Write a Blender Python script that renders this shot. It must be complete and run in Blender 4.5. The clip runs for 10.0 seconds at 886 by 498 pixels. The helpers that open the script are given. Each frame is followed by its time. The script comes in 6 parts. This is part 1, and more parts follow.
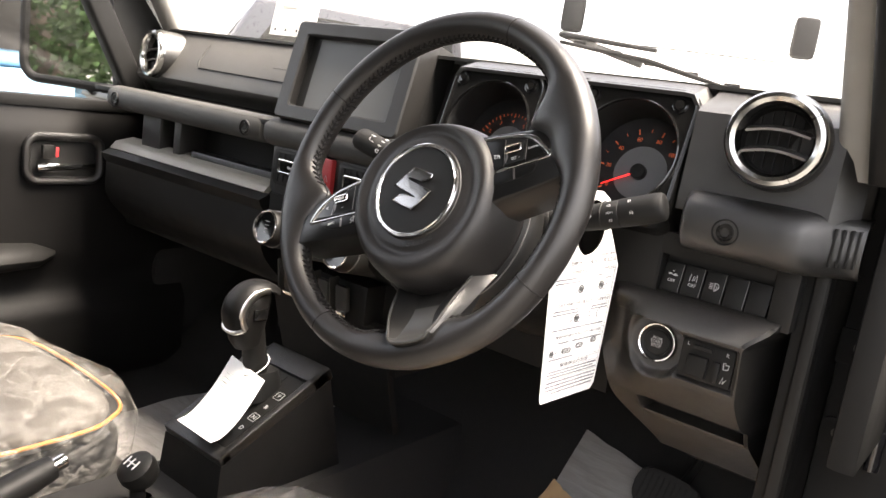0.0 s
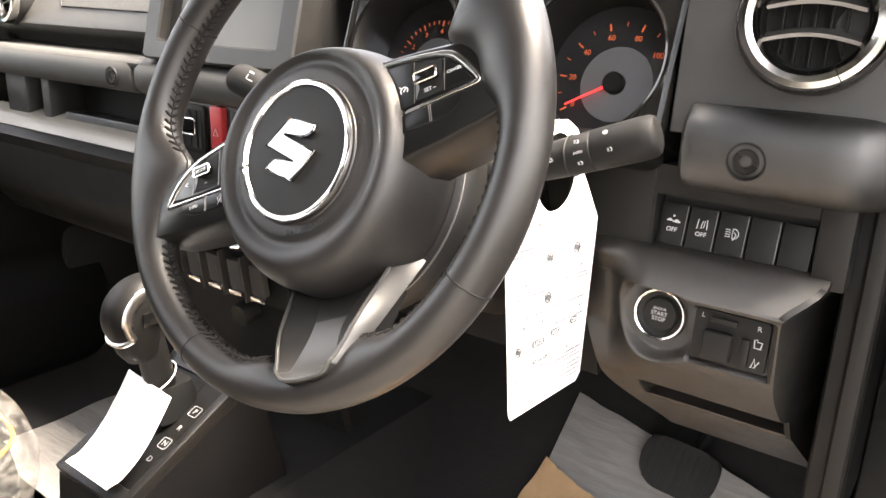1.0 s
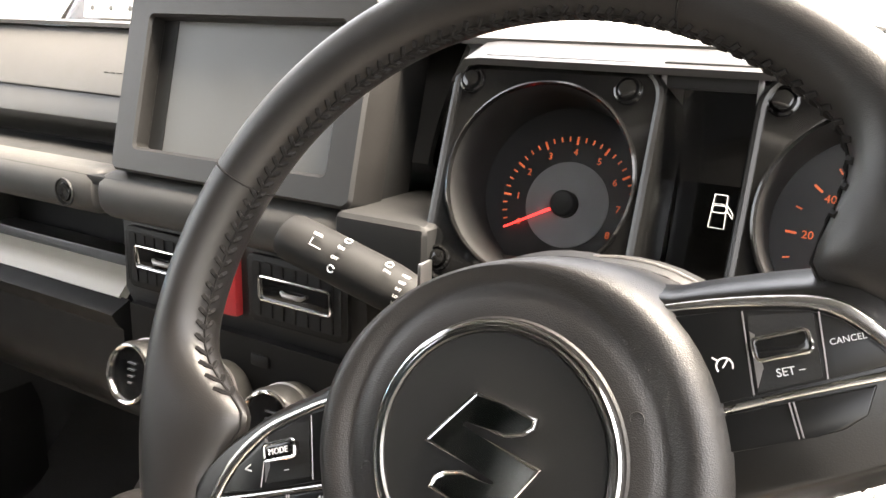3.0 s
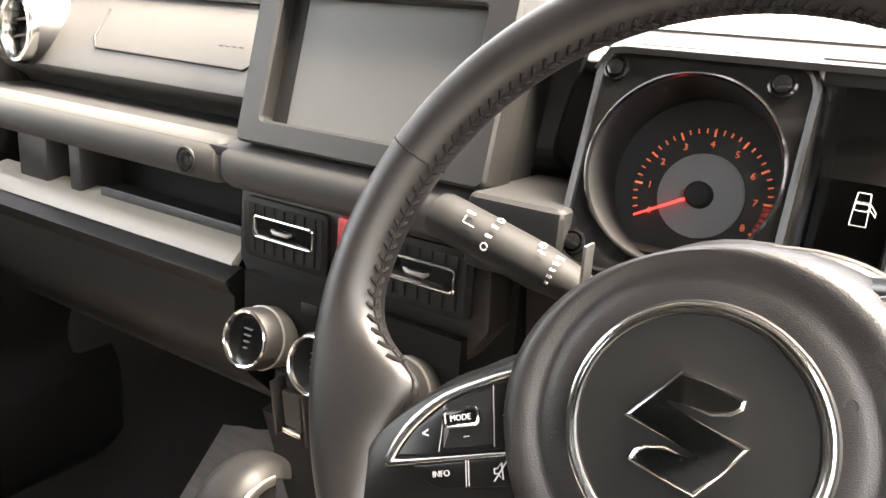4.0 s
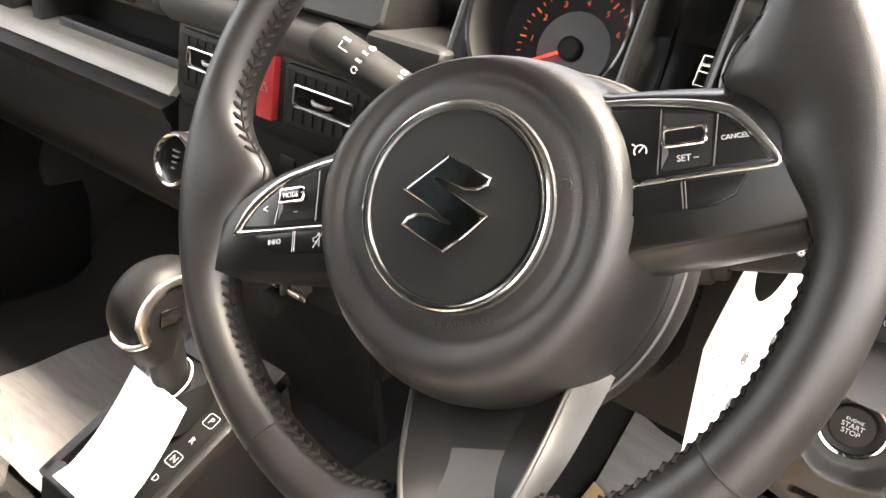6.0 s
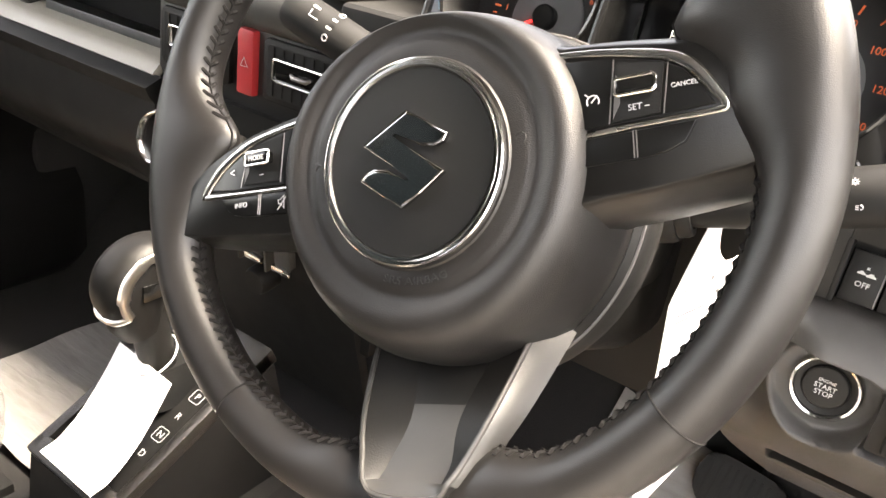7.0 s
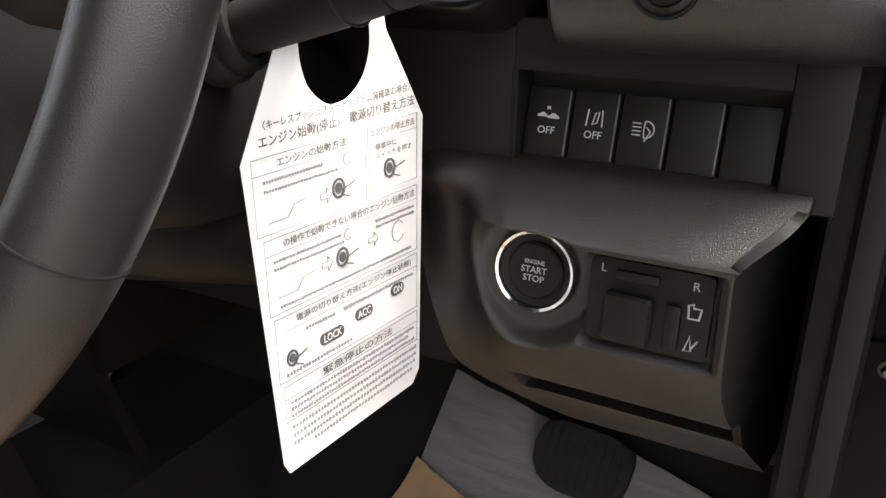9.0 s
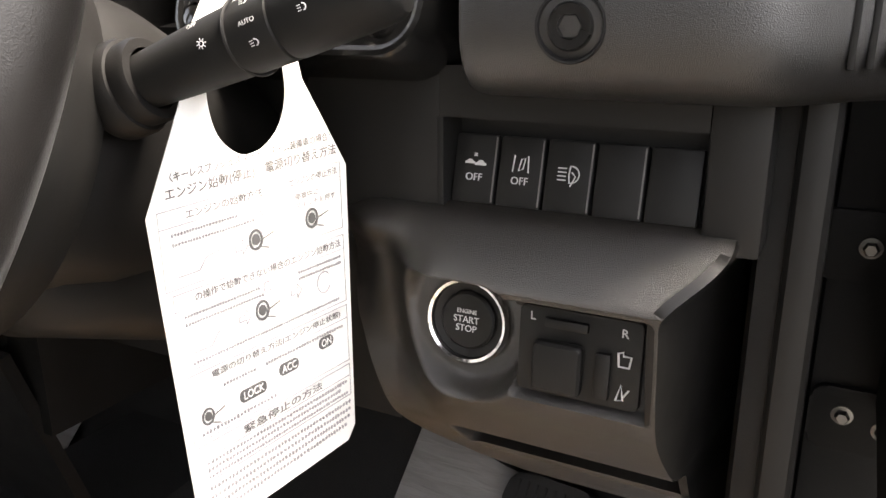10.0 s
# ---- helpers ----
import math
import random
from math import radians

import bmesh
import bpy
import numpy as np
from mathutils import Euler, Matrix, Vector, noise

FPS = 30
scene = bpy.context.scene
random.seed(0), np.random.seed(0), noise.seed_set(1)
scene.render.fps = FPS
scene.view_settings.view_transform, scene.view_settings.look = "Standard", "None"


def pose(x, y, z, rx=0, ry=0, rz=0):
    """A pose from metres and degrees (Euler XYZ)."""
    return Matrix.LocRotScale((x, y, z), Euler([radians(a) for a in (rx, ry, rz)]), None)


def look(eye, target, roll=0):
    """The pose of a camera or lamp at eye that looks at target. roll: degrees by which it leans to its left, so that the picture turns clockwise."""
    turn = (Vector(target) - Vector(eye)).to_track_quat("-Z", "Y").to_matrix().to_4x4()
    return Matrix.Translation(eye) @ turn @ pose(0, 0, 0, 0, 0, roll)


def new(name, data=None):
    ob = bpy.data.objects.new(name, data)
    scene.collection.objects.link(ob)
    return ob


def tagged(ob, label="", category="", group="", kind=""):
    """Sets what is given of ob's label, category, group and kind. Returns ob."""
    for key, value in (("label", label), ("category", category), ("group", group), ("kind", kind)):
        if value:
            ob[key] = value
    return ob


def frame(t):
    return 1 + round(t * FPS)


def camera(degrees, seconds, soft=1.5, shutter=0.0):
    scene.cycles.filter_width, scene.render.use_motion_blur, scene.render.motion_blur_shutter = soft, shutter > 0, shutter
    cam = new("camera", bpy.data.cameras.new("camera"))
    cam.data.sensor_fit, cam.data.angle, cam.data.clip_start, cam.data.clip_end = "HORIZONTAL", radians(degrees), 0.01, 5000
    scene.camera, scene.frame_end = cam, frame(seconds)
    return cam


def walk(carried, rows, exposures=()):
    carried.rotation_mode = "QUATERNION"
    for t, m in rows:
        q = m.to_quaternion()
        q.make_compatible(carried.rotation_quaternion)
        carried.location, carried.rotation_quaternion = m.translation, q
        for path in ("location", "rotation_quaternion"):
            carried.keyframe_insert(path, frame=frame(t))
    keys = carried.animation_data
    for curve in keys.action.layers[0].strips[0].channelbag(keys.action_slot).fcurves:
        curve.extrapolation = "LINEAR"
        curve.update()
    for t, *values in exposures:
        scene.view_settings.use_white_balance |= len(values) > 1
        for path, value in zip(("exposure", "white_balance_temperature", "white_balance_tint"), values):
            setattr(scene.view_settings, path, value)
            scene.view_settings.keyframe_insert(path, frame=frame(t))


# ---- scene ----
cam = camera(59.2, 10.0)
# seconds, eye x y z, yaw, pitch, roll
PATH = [
    (0, 0.4419, -0.5493, 1.1745, 37.403, -11.248, 8.198),
    (0.5, 0.4309, -0.5065, 1.1704, 35.725, -14.759, 7.539),
    (1, 0.3482, -0.3503, 1.1737, 35.705, -17.259, 2.032),
    (1.5, 0.2625, -0.248, 1.1852, 34.815, -19.249, 0.342),
    (2, 0.1862, -0.2247, 1.2095, 35.976, -19.338, -0.216),
    (2.2, 0.1661, -0.2179, 1.2184, 35.077, -18.118, -0.297),
    (3.3, 0.0815, -0.2395, 1.2214, 29.157, -15.533, 3.01),
    (3.5, 0.0722, -0.2488, 1.2255, 29.285, -15.606, 3.556),
    (4, 0.0527, -0.2705, 1.2167, 32.513, -16.682, 4.321),
    (4.5, 0.0664, -0.2825, 1.2078, 34.058, -18.798, 4.898),
    (5, 0.1223, -0.2761, 1.1999, 32.821, -21.343, 7.315),
    (5.5, 0.1519, -0.2809, 1.2029, 32.052, -23.031, 9.324),
    (5.7, 0.1562, -0.2815, 1.2035, 31.773, -24.05, 9.482),
    (6.8, 0.1753, -0.279, 1.199, 32.683, -24.183, 9.367),
    (7, 0.1827, -0.2751, 1.1931, 32.343, -24.761, 8.711),
    (7.5, 0.227, -0.2362, 1.1728, 31.966, -25.305, 5.41),
    (8, 0.2609, -0.1923, 1.161, 31.434, -25.428, 3.306),
    (8.5, 0.2791, -0.1742, 1.1413, 29.092, -22.269, 2.125),
    (9, 0.2865, -0.133, 1.0962, 28.38, -20.404, 0.739),
    (9.5, 0.2924, -0.1168, 1.0911, 27.632, -18.679, 0.519),
    (10, 0.3074, -0.1138, 1.0939, 27.827, -16.757, -0.186),
]


def aim(x, y, z, yaw, pitch, roll):
    turn = Euler((radians(90 + pitch), 0, radians(yaw))).to_matrix().to_4x4()
    return Matrix.Translation((x, y, z)) @ turn @ pose(0, 0, 0, 0, 0, roll)


# seconds, stops, kelvin, tint
EXPOSURES = [(0, 3.0, 7250, 13), (0.5, 3.5, 7250, 13), (1, 3.8, 7400, 13), (1.5, 3.67, 7400, 13), (2, 3.78, 7500, 13), (3.3, 3.95, 7400, 11), (4.4, 4.3, 7550, 12), (5.3, 4.08, 7500, 12), (7, 4.0, 7650, 12), (7.5, 3.75, 7600, 13), (8, 3.52, 7550, 13), (8.5, 3.05, 7250, 13), (9, 2.5, 7150, 13), (9.5, 2.7, 7150, 13), (10, 3.05, 7250, 13)]
walk(cam, [(t, aim(*p)) for t, *p in PATH], EXPOSURES)


# ---- light ----
world = bpy.data.worlds.new("daylight")
scene.world = world
world.use_nodes = True
wn = world.node_tree
sky = wn.nodes.new("ShaderNodeTexSky")
sky.sky_type = "NISHITA"
sky.sun_disc = False
sky.sun_elevation = radians(65)
sky.sun_rotation = radians(73)
sky.dust_density = 4.0
back = wn.nodes["Background"]
haze = wn.nodes.new("ShaderNodeHueSaturation")     # a hazy, whitish sky
haze.inputs["Saturation"].default_value = 0.45
wn.links.new(sky.outputs[0], haze.inputs["Color"])
wn.links.new(haze.outputs[0], back.inputs[0])
back.inputs[1].default_value = 0.15
sun = new("sun", bpy.data.lights.new("sun", "SUN"))
sun.data.energy, sun.data.angle, sun.data.color = 5.0, radians(38), (1.0, 0.95, 0.88)
sun.matrix_basis = look((0.41 * 3, 0.12 * 3, 0.90 * 3 + 1), (0, 0, 1))


# ---- materials ----
def rgb(c):
    return (c, c, c, 1) if isinstance(c, (int, float)) else (*c, 1)


def mat(name, base, rough=0.5, metal=0.0, vary=0.15, scale=40.0, grain=0.0, grain_scale=900.0, coat=0.0, spec=0.5, rough_vary=0.1, kind="noise"):
    """Base colour with blotches, a roughness that wanders, and a fine relief."""
    m = bpy.data.materials.new(name)
    m.use_nodes = True
    t = m.node_tree
    b = t.nodes["Principled BSDF"]
    b.inputs["Metallic"].default_value = metal
    b.inputs["Coat Weight"].default_value = coat
    b.inputs["Specular IOR Level"].default_value = spec
    co = t.nodes.new("ShaderNodeTexCoord")
    n = t.nodes.new("ShaderNodeTexNoise")
    n.inputs["Scale"].default_value, n.inputs["Detail"].default_value = scale, 5
    t.links.new(co.outputs["Object"], n.inputs["Vector"])
    mix = t.nodes.new("ShaderNodeMix")
    mix.data_type = "RGBA"
    c = rgb(base)
    mix.inputs["A"].default_value = tuple(v * (1 - vary) for v in c[:3]) + (1,)
    mix.inputs["B"].default_value = tuple(min(1, v * (1 + vary)) for v in c[:3]) + (1,)
    t.links.new(n.outputs["Fac"], mix.inputs["Factor"])
    t.links.new(mix.outputs["Result"], b.inputs["Base Color"])
    ramp = t.nodes.new("ShaderNodeMapRange")
    ramp.inputs["To Min"].default_value, ramp.inputs["To Max"].default_value = max(0.02, rough - rough_vary), min(1, rough + rough_vary)
    t.links.new(n.outputs["Fac"], ramp.inputs["Value"])
    t.links.new(ramp.outputs["Result"], b.inputs["Roughness"])
    if grain:
        g = t.nodes.new("ShaderNodeTexVoronoi" if kind == "cells" else "ShaderNodeTexNoise")
        g.inputs["Scale"].default_value = grain_scale
        t.links.new(co.outputs["Object"], g.inputs["Vector"])
        bump = t.nodes.new("ShaderNodeBump")
        bump.inputs["Strength"].default_value, bump.inputs["Distance"].default_value = grain, 0.0005
        t.links.new(g.outputs["Distance" if kind == "cells" else "Fac"], bump.inputs["Height"])
        t.links.new(bump.outputs["Normal"], b.inputs["Normal"])
    return m


def glow(name, colour, strength):
    m = bpy.data.materials.new(name)
    m.use_nodes = True
    b = m.node_tree.nodes["Principled BSDF"]
    b.inputs["Base Color"].default_value = rgb(colour)
    b.inputs["Emission Color"].default_value = rgb(colour)
    b.inputs["Emission Strength"].default_value = strength
    b.inputs["Roughness"].default_value = 0.6
    return m


def clear(name, tint=(1, 1, 1), gloss=0.06):
    m = bpy.data.materials.new(name)
    m.use_nodes = True
    t = m.node_tree
    t.nodes.remove(t.nodes["Principled BSDF"])
    a, g, x = t.nodes.new("ShaderNodeBsdfTransparent"), t.nodes.new("ShaderNodeBsdfGlossy"), t.nodes.new("ShaderNodeMixShader")
    a.inputs["Color"].default_value = rgb(tint)
    g.inputs["Roughness"].default_value = 0.03
    x.inputs[0].default_value = gloss
    t.links.new(a.outputs[0], x.inputs[1])
    t.links.new(g.outputs[0], x.inputs[2])
    t.links.new(x.outputs[0], t.nodes["Material Output"].inputs["Surface"])
    return m


PLASTIC = mat("grained_plastic", (0.0108, 0.0102, 0.0098), 0.36, grain=0.36, grain_scale=2500, kind="cells", spec=0.8)
PLASTIC_FINE = mat("fine_plastic", (0.0087, 0.0083, 0.0079), 0.44, grain=0.25, grain_scale=1500, spec=0.42)
PLASTIC_SMOOTH = mat("smooth_plastic", (0.0077, 0.0075, 0.0072), 0.50, grain=0.1, grain_scale=2500, spec=0.28)
PLASTIC_GREY = mat("grey_plastic", (0.0320, 0.0308, 0.0284), 0.55, grain=0.25, grain_scale=1600, kind="cells", spec=0.4)
BROWN_PLASTIC = mat("lower_panel_plastic", (0.0150, 0.0131, 0.0116), 0.34, grain=0.55, grain_scale=2600, kind="cells", spec=0.95)
# Same plastic as the dash, coloured lighter to paint in the light it catches.
LIT_PANEL = mat("lightened_panel_plastic", (0.0344, 0.0332, 0.0312), 0.48, grain=0.18, grain_scale=1700, kind="cells", spec=0.6)
STRIP = mat("pale_satin_strip", (0.34, 0.315, 0.265), 0.42, vary=0.06)
PALE_TRIM = mat("pale_pillar_trim", (0.26, 0.25, 0.235), 0.6, grain=0.2, grain_scale=900)
COLUMN = mat("column_plastic", (0.0055, 0.0052, 0.0050), 0.5, grain=0.15, grain_scale=1600, spec=0.22)
PLASTIC_SPOKE = mat("spoke_plastic", (0.0055, 0.0053, 0.0051), 0.36, grain=0.12, grain_scale=1800, spec=0.36)
SWITCH = mat("switch_plate_plastic", (0.005, 0.005, 0.005), 0.30, spec=0.35, rough_vary=0.05)
SATIN_TRIM = mat("satin_trim_line", (0.55, 0.54, 0.52), 0.26, 1.0, vary=0.05, rough_vary=0.05)
SPOKE_SILVER = mat("spoke_silver_paint", (0.055, 0.054, 0.052), 0.40, 0.35, vary=0.05)
BLACK = mat("black_plastic", (0.006, 0.006, 0.006), 0.65, grain=0.2, spec=0.3)
POD = mat("pod_gloss_black", (0.006, 0.006, 0.006), 0.24, spec=0.35, rough_vary=0.04)
GLOSS = mat("gloss_black", (0.006, 0.006, 0.006), 0.12, coat=0.3, rough_vary=0.03)
LEATHER = mat("wheel_leather", (0.0126, 0.0115, 0.0110), 0.4, grain=0.13, grain_scale=2200, vary=0.2, kind="cells", spec=0.5)
THREAD = mat("black_thread", (0.012, 0.0112, 0.011), 0.9, spec=0.15)
STALK = mat("stalk_plastic", (0.010, 0.0098, 0.0095), 0.6, grain=0.1, grain_scale=2500, spec=0.16)
AIRBAG = mat("airbag_cover", (0.0137, 0.0124, 0.0118), 0.41, grain=0.24, grain_scale=1900, kind="cells", spec=0.52)
CHROME = mat("chrome", (0.78, 0.77, 0.75), 0.12, 1.0, vary=0.05, rough_vary=0.04)
SATIN = mat("satin_silver", (0.60, 0.58, 0.55), 0.3, 1.0, vary=0.06, rough_vary=0.06)
DIM_SILVER = mat("grey_silver_trim", (0.20, 0.19, 0.185), 0.4, 0.7, vary=0.06)
EMBLEM = mat("emblem_chrome", (0.4000, 0.3950, 0.3850), 0.10, 1.0, vary=0.05, rough_vary=0.03, grain=0.25, grain_scale=45)
DARK_CHROME = mat("dark_chrome", (0.42, 0.415, 0.40), 0.18, 1.0, vary=0.08, rough_vary=0.05)
RED = mat("hazard_red", (0.42, 0.03, 0.035), 0.4)
PRINT = mat("white_print", 0.50, 0.6, vary=0.05)
CARPET = mat("black_carpet", (0.013, 0.0122, 0.0117), 0.95, grain=1.0, grain_scale=600, vary=0.5, scale=90)
PAPER = mat("white_card", (0.86, 0.86, 0.84), 0.6, vary=0.03, scale=15)
INK = mat("grey_ink", (0.33, 0.33, 0.34), 0.7)
INK_DARK = mat("dark_ink", (0.09, 0.09, 0.09), 0.6)
INK_TEXT = mat("text_ink", (0.12, 0.115, 0.115), 0.6)
PAINT = mat("dark_body_paint", (0.012, 0.012, 0.014), 0.25, coat=0.6, vary=0.05)
BOLT = mat("bolt_head_black", (0.03, 0.029, 0.028), 0.28, 0.6, vary=0.1)
STEEL = mat("zinc_steel", (0.17, 0.167, 0.16), 0.35, 1.0)
RUBBER = mat("pedal_rubber", (0.012, 0.012, 0.012), 0.8, grain=0.4)
HEADLINER = mat("headliner", (0.09, 0.088, 0.085), 0.95, grain=0.3, grain_scale=500)
SCREEN = mat("screen_film", (0.055, 0.055, 0.052), 0.42, vary=0.05)
DIAL = mat("dial_face", (0.012, 0.012, 0.013), 0.5, vary=0.05)
DIAL_GREY = mat("dial_centre", (0.13, 0.13, 0.132), 0.5, vary=0.05)
ORANGE = glow("dial_orange", (0.50, 0.10, 0.035), 0.06)
NEEDLE = glow("needle_red", (0.9, 0.03, 0.03), 0.3)
ICON = glow("display_white", (0.75, 0.75, 0.72), 0.25)
GLASS = clear("window_glass")
TINTED = clear("tinted_glass", (0.10, 0.11, 0.11), 0.08)
METER_GLASS = clear("meter_glass", gloss=0.010)
MIRROR = mat("mirror_glass", 0.85, 0.02, 1.0, vary=0.0, rough_vary=0.0)
ASPHALT = mat("yard_asphalt", (0.10, 0.098, 0.094), 0.9, grain=0.5, grain_scale=80, scale=3)


def wood_paper(name, a, b):
    """Grey protective paper with long wrinkles that run one way."""
    m = mat(name, a, 0.8)
    t = m.node_tree
    p = t.nodes["Principled BSDF"]
    co = t.nodes.new("ShaderNodeTexCoord")
    mp = t.nodes.new("ShaderNodeMapping")
    mp.inputs["Scale"].default_value = (3, 22, 22)
    n = t.nodes.new("ShaderNodeTexNoise")
    n.inputs["Scale"].default_value, n.inputs["Detail"].default_value, n.inputs["Distortion"].default_value = 5, 6, 0.6
    mix = t.nodes.new("ShaderNodeMix")
    mix.data_type = "RGBA"
    mix.inputs["A"].default_value, mix.inputs["B"].default_value = rgb(a), rgb(b)
    bump = t.nodes.new("ShaderNodeBump")
    bump.inputs["Strength"].default_value, bump.inputs["Distance"].default_value = 0.5, 0.004
    t.links.new(co.outputs["Object"], mp.inputs["Vector"])
    t.links.new(mp.outputs["Vector"], n.inputs["Vector"])
    t.links.new(n.outputs["Fac"], mix.inputs["Factor"])
    t.links.new(mix.outputs["Result"], p.inputs["Base Color"])
    t.links.new(n.outputs["Fac"], bump.inputs["Height"])
    t.links.new(bump.outputs["Normal"], p.inputs["Normal"])
    return m


MAT_PAPER = wood_paper("grey_floor_paper", (0.18, 0.170, 0.163), (0.34, 0.325, 0.315))
KRAFT = mat("kraft_paper", (0.50, 0.33, 0.18), 0.8, vary=0.25, scale=25, grain=0.6, grain_scale=60)


# ---- mesh tools ----
SPACE = {}


def thing(name, m, label, category, group="", kind=""):
    ob = new(name)
    ob.empty_display_size = 0.02
    ob.matrix_basis = m
    SPACE[ob.name] = m
    return tagged(ob, label, category, group, kind)


def part(name, bm, material, parent=None, label="", world_space=False, angle=35.0):
    """Links a bmesh as one mesh object under a thing or a part, in the thing's own space unless world_space."""
    me = bpy.data.meshes.new(name)
    if parent is not None and world_space:
        bm.transform(SPACE[parent.name].inverted())
    bmesh.ops.recalc_face_normals(bm, faces=bm.faces)
    bm.to_mesh(me)
    bm.free()
    for p in me.polygons:
        p.use_smooth = True
    me.set_sharp_from_angle(angle=radians(angle))
    me.materials.append(material)
    ob = new(name, me)
    if parent is not None:
        ob.parent = parent
        SPACE[ob.name] = SPACE[parent.name]
    return tagged(ob, label)


def structure(name, bm, material, label, category):
    ob = part(name, bm, material)
    SPACE[ob.name] = Matrix()
    return tagged(ob, label, category, kind="structure")


def join(*bms):
    out = bms[0]
    for b in bms[1:]:
        me = bpy.data.meshes.new("tmp")
        b.to_mesh(me)
        b.free()
        out.from_mesh(me)
        bpy.data.meshes.remove(me)
    return out


def moved(bm, m):
    bm.transform(m)
    return bm


def box(x0, x1, y0, y1, z0, z1, bevel=0.0, seg=2, m=None):
    bm = bmesh.new()
    bmesh.ops.create_cube(bm, size=1)
    bm.transform(Matrix.Translation(((x0 + x1) / 2, (y0 + y1) / 2, (z0 + z1) / 2)) @ Matrix.Diagonal((x1 - x0, y1 - y0, z1 - z0, 1)))
    if bevel:
        bmesh.ops.bevel(bm, geom=bm.edges[:], offset=bevel, segments=seg, affect="EDGES", profile=0.6)
    if m is not None:
        bm.transform(m)
    return bm


def prism(outline, z0, z1, bevel=0.0, seg=2, m=None, bottom=False):
    """A plate with the given outline in x, y, from z0 up to z1, its upper rim rounded."""
    bm = bmesh.new()
    lo = [bm.verts.new((x, y, z0)) for x, y in outline]
    hi = [bm.verts.new((x, y, z1)) for x, y in outline]
    n = len(outline)
    top = bm.faces.new(hi)
    bm.faces.new(lo[::-1])
    for i in range(n):
        bm.faces.new((lo[i], lo[(i + 1) % n], hi[(i + 1) % n], hi[i]))
    if bevel:
        edges = list(top.edges) if not bottom else [e for e in bm.edges if abs(e.verts[0].co.z - e.verts[1].co.z) < 1e-7]
        bmesh.ops.bevel(bm, geom=edges, offset=bevel, segments=seg, affect="EDGES", profile=0.5)
    if m is not None:
        bm.transform(m)
    return bm


def lathe(profile, n=48, m=None, close=False):
    """Turns (radius, height) round the z axis."""
    bm = bmesh.new()
    rings = []
    for r, z in profile:
        if r < 1e-6:
            rings.append([bm.verts.new((0, 0, z))])
        else:
            rings.append([bm.verts.new((r * math.cos(2 * math.pi * k / n), r * math.sin(2 * math.pi * k / n), z)) for k in range(n)])
    pairs = list(zip(rings, rings[1:])) + ([(rings[-1], rings[0])] if close else [])
    for a, b in pairs:
        for k in range(n):
            j = (k + 1) % n
            if len(a) == 1 and len(b) == 1:
                continue
            if len(a) == 1:
                bm.faces.new((a[0], b[k], b[j]))
            elif len(b) == 1:
                bm.faces.new((a[k], a[j], b[0]))
            else:
                bm.faces.new((a[k], a[j], b[j], b[k]))
    if m is not None:
        bm.transform(m)
    return bm


def grid(fn, nu, nv, thick=0.0):
    """A sheet fn(u, v), u and v from 0 to 1; thick: gives it a back."""
    bm = bmesh.new()
    v = [[bm.verts.new(fn(i / nu, j / nv)) for j in range(nv + 1)] for i in range(nu + 1)]
    for i in range(nu):
        for j in range(nv):
            bm.faces.new((v[i][j], v[i + 1][j], v[i + 1][j + 1], v[i][j + 1]))
    if thick:
        bmesh.ops.recalc_face_normals(bm, faces=bm.faces)
        bmesh.ops.solidify(bm, geom=bm.faces[:], thickness=thick)
    return bm


def tube(points, radius, n=10, closed=False, flat=1.0, up=None):
    """A round or oval rod along points; radius a number or one for each point; flat squeezes it along up."""
    bm = bmesh.new()
    pts = [Vector(p) for p in points]
    k = len(pts)
    rad = radius if isinstance(radius, (list, tuple)) else [radius] * k
    rings, side = [], None
    for i, p in enumerate(pts):
        a = pts[i - 1] if (i or closed) else p
        b = pts[(i + 1) % k] if (i < k - 1 or closed) else p
        d = (b - a).normalized()
        if up is not None:
            side = d.cross(Vector(up)).normalized()
        elif side is None:
            side = d.orthogonal().normalized()
        else:
            side = (side - d * side.dot(d)).normalized()
        top = side.cross(d).normalized()
        rings.append([bm.verts.new(p + rad[i] * (math.cos(2 * math.pi * q / n) * side + flat * math.sin(2 * math.pi * q / n) * top)) for q in range(n)])
    for i in range(k if closed else k - 1):
        a, b = rings[i], rings[(i + 1) % k]
        for q in range(n):
            bm.faces.new((a[q], a[(q + 1) % n], b[(q + 1) % n], b[q]))
    if not closed:
        bm.faces.new(rings[0][::-1])
        bm.faces.new(rings[-1])
    return bm


def loft(sections):
    """Joins rings of equal length, one after the other, and caps the ends."""
    bm = bmesh.new()
    rings = [[bm.verts.new(p) for p in s] for s in sections]
    n = len(rings[0])
    for a, b in zip(rings, rings[1:]):
        for q in range(n):
            bm.faces.new((a[q], a[(q + 1) % n], b[(q + 1) % n], b[q]))
    bm.faces.new(rings[0][::-1])
    bm.faces.new(rings[-1])
    return bm


def round_rect(w, h, r, n=6):
    pts = []
    for cx, cy, a in ((w / 2 - r, h / 2 - r, 0), (-w / 2 + r, h / 2 - r, 90), (-w / 2 + r, -h / 2 + r, 180), (w / 2 - r, -h / 2 + r, 270)):
        for k in range(n + 1):
            t = radians(a + 90 * k / n)
            pts.append((cx + r * math.cos(t), cy + r * math.sin(t)))
    return pts


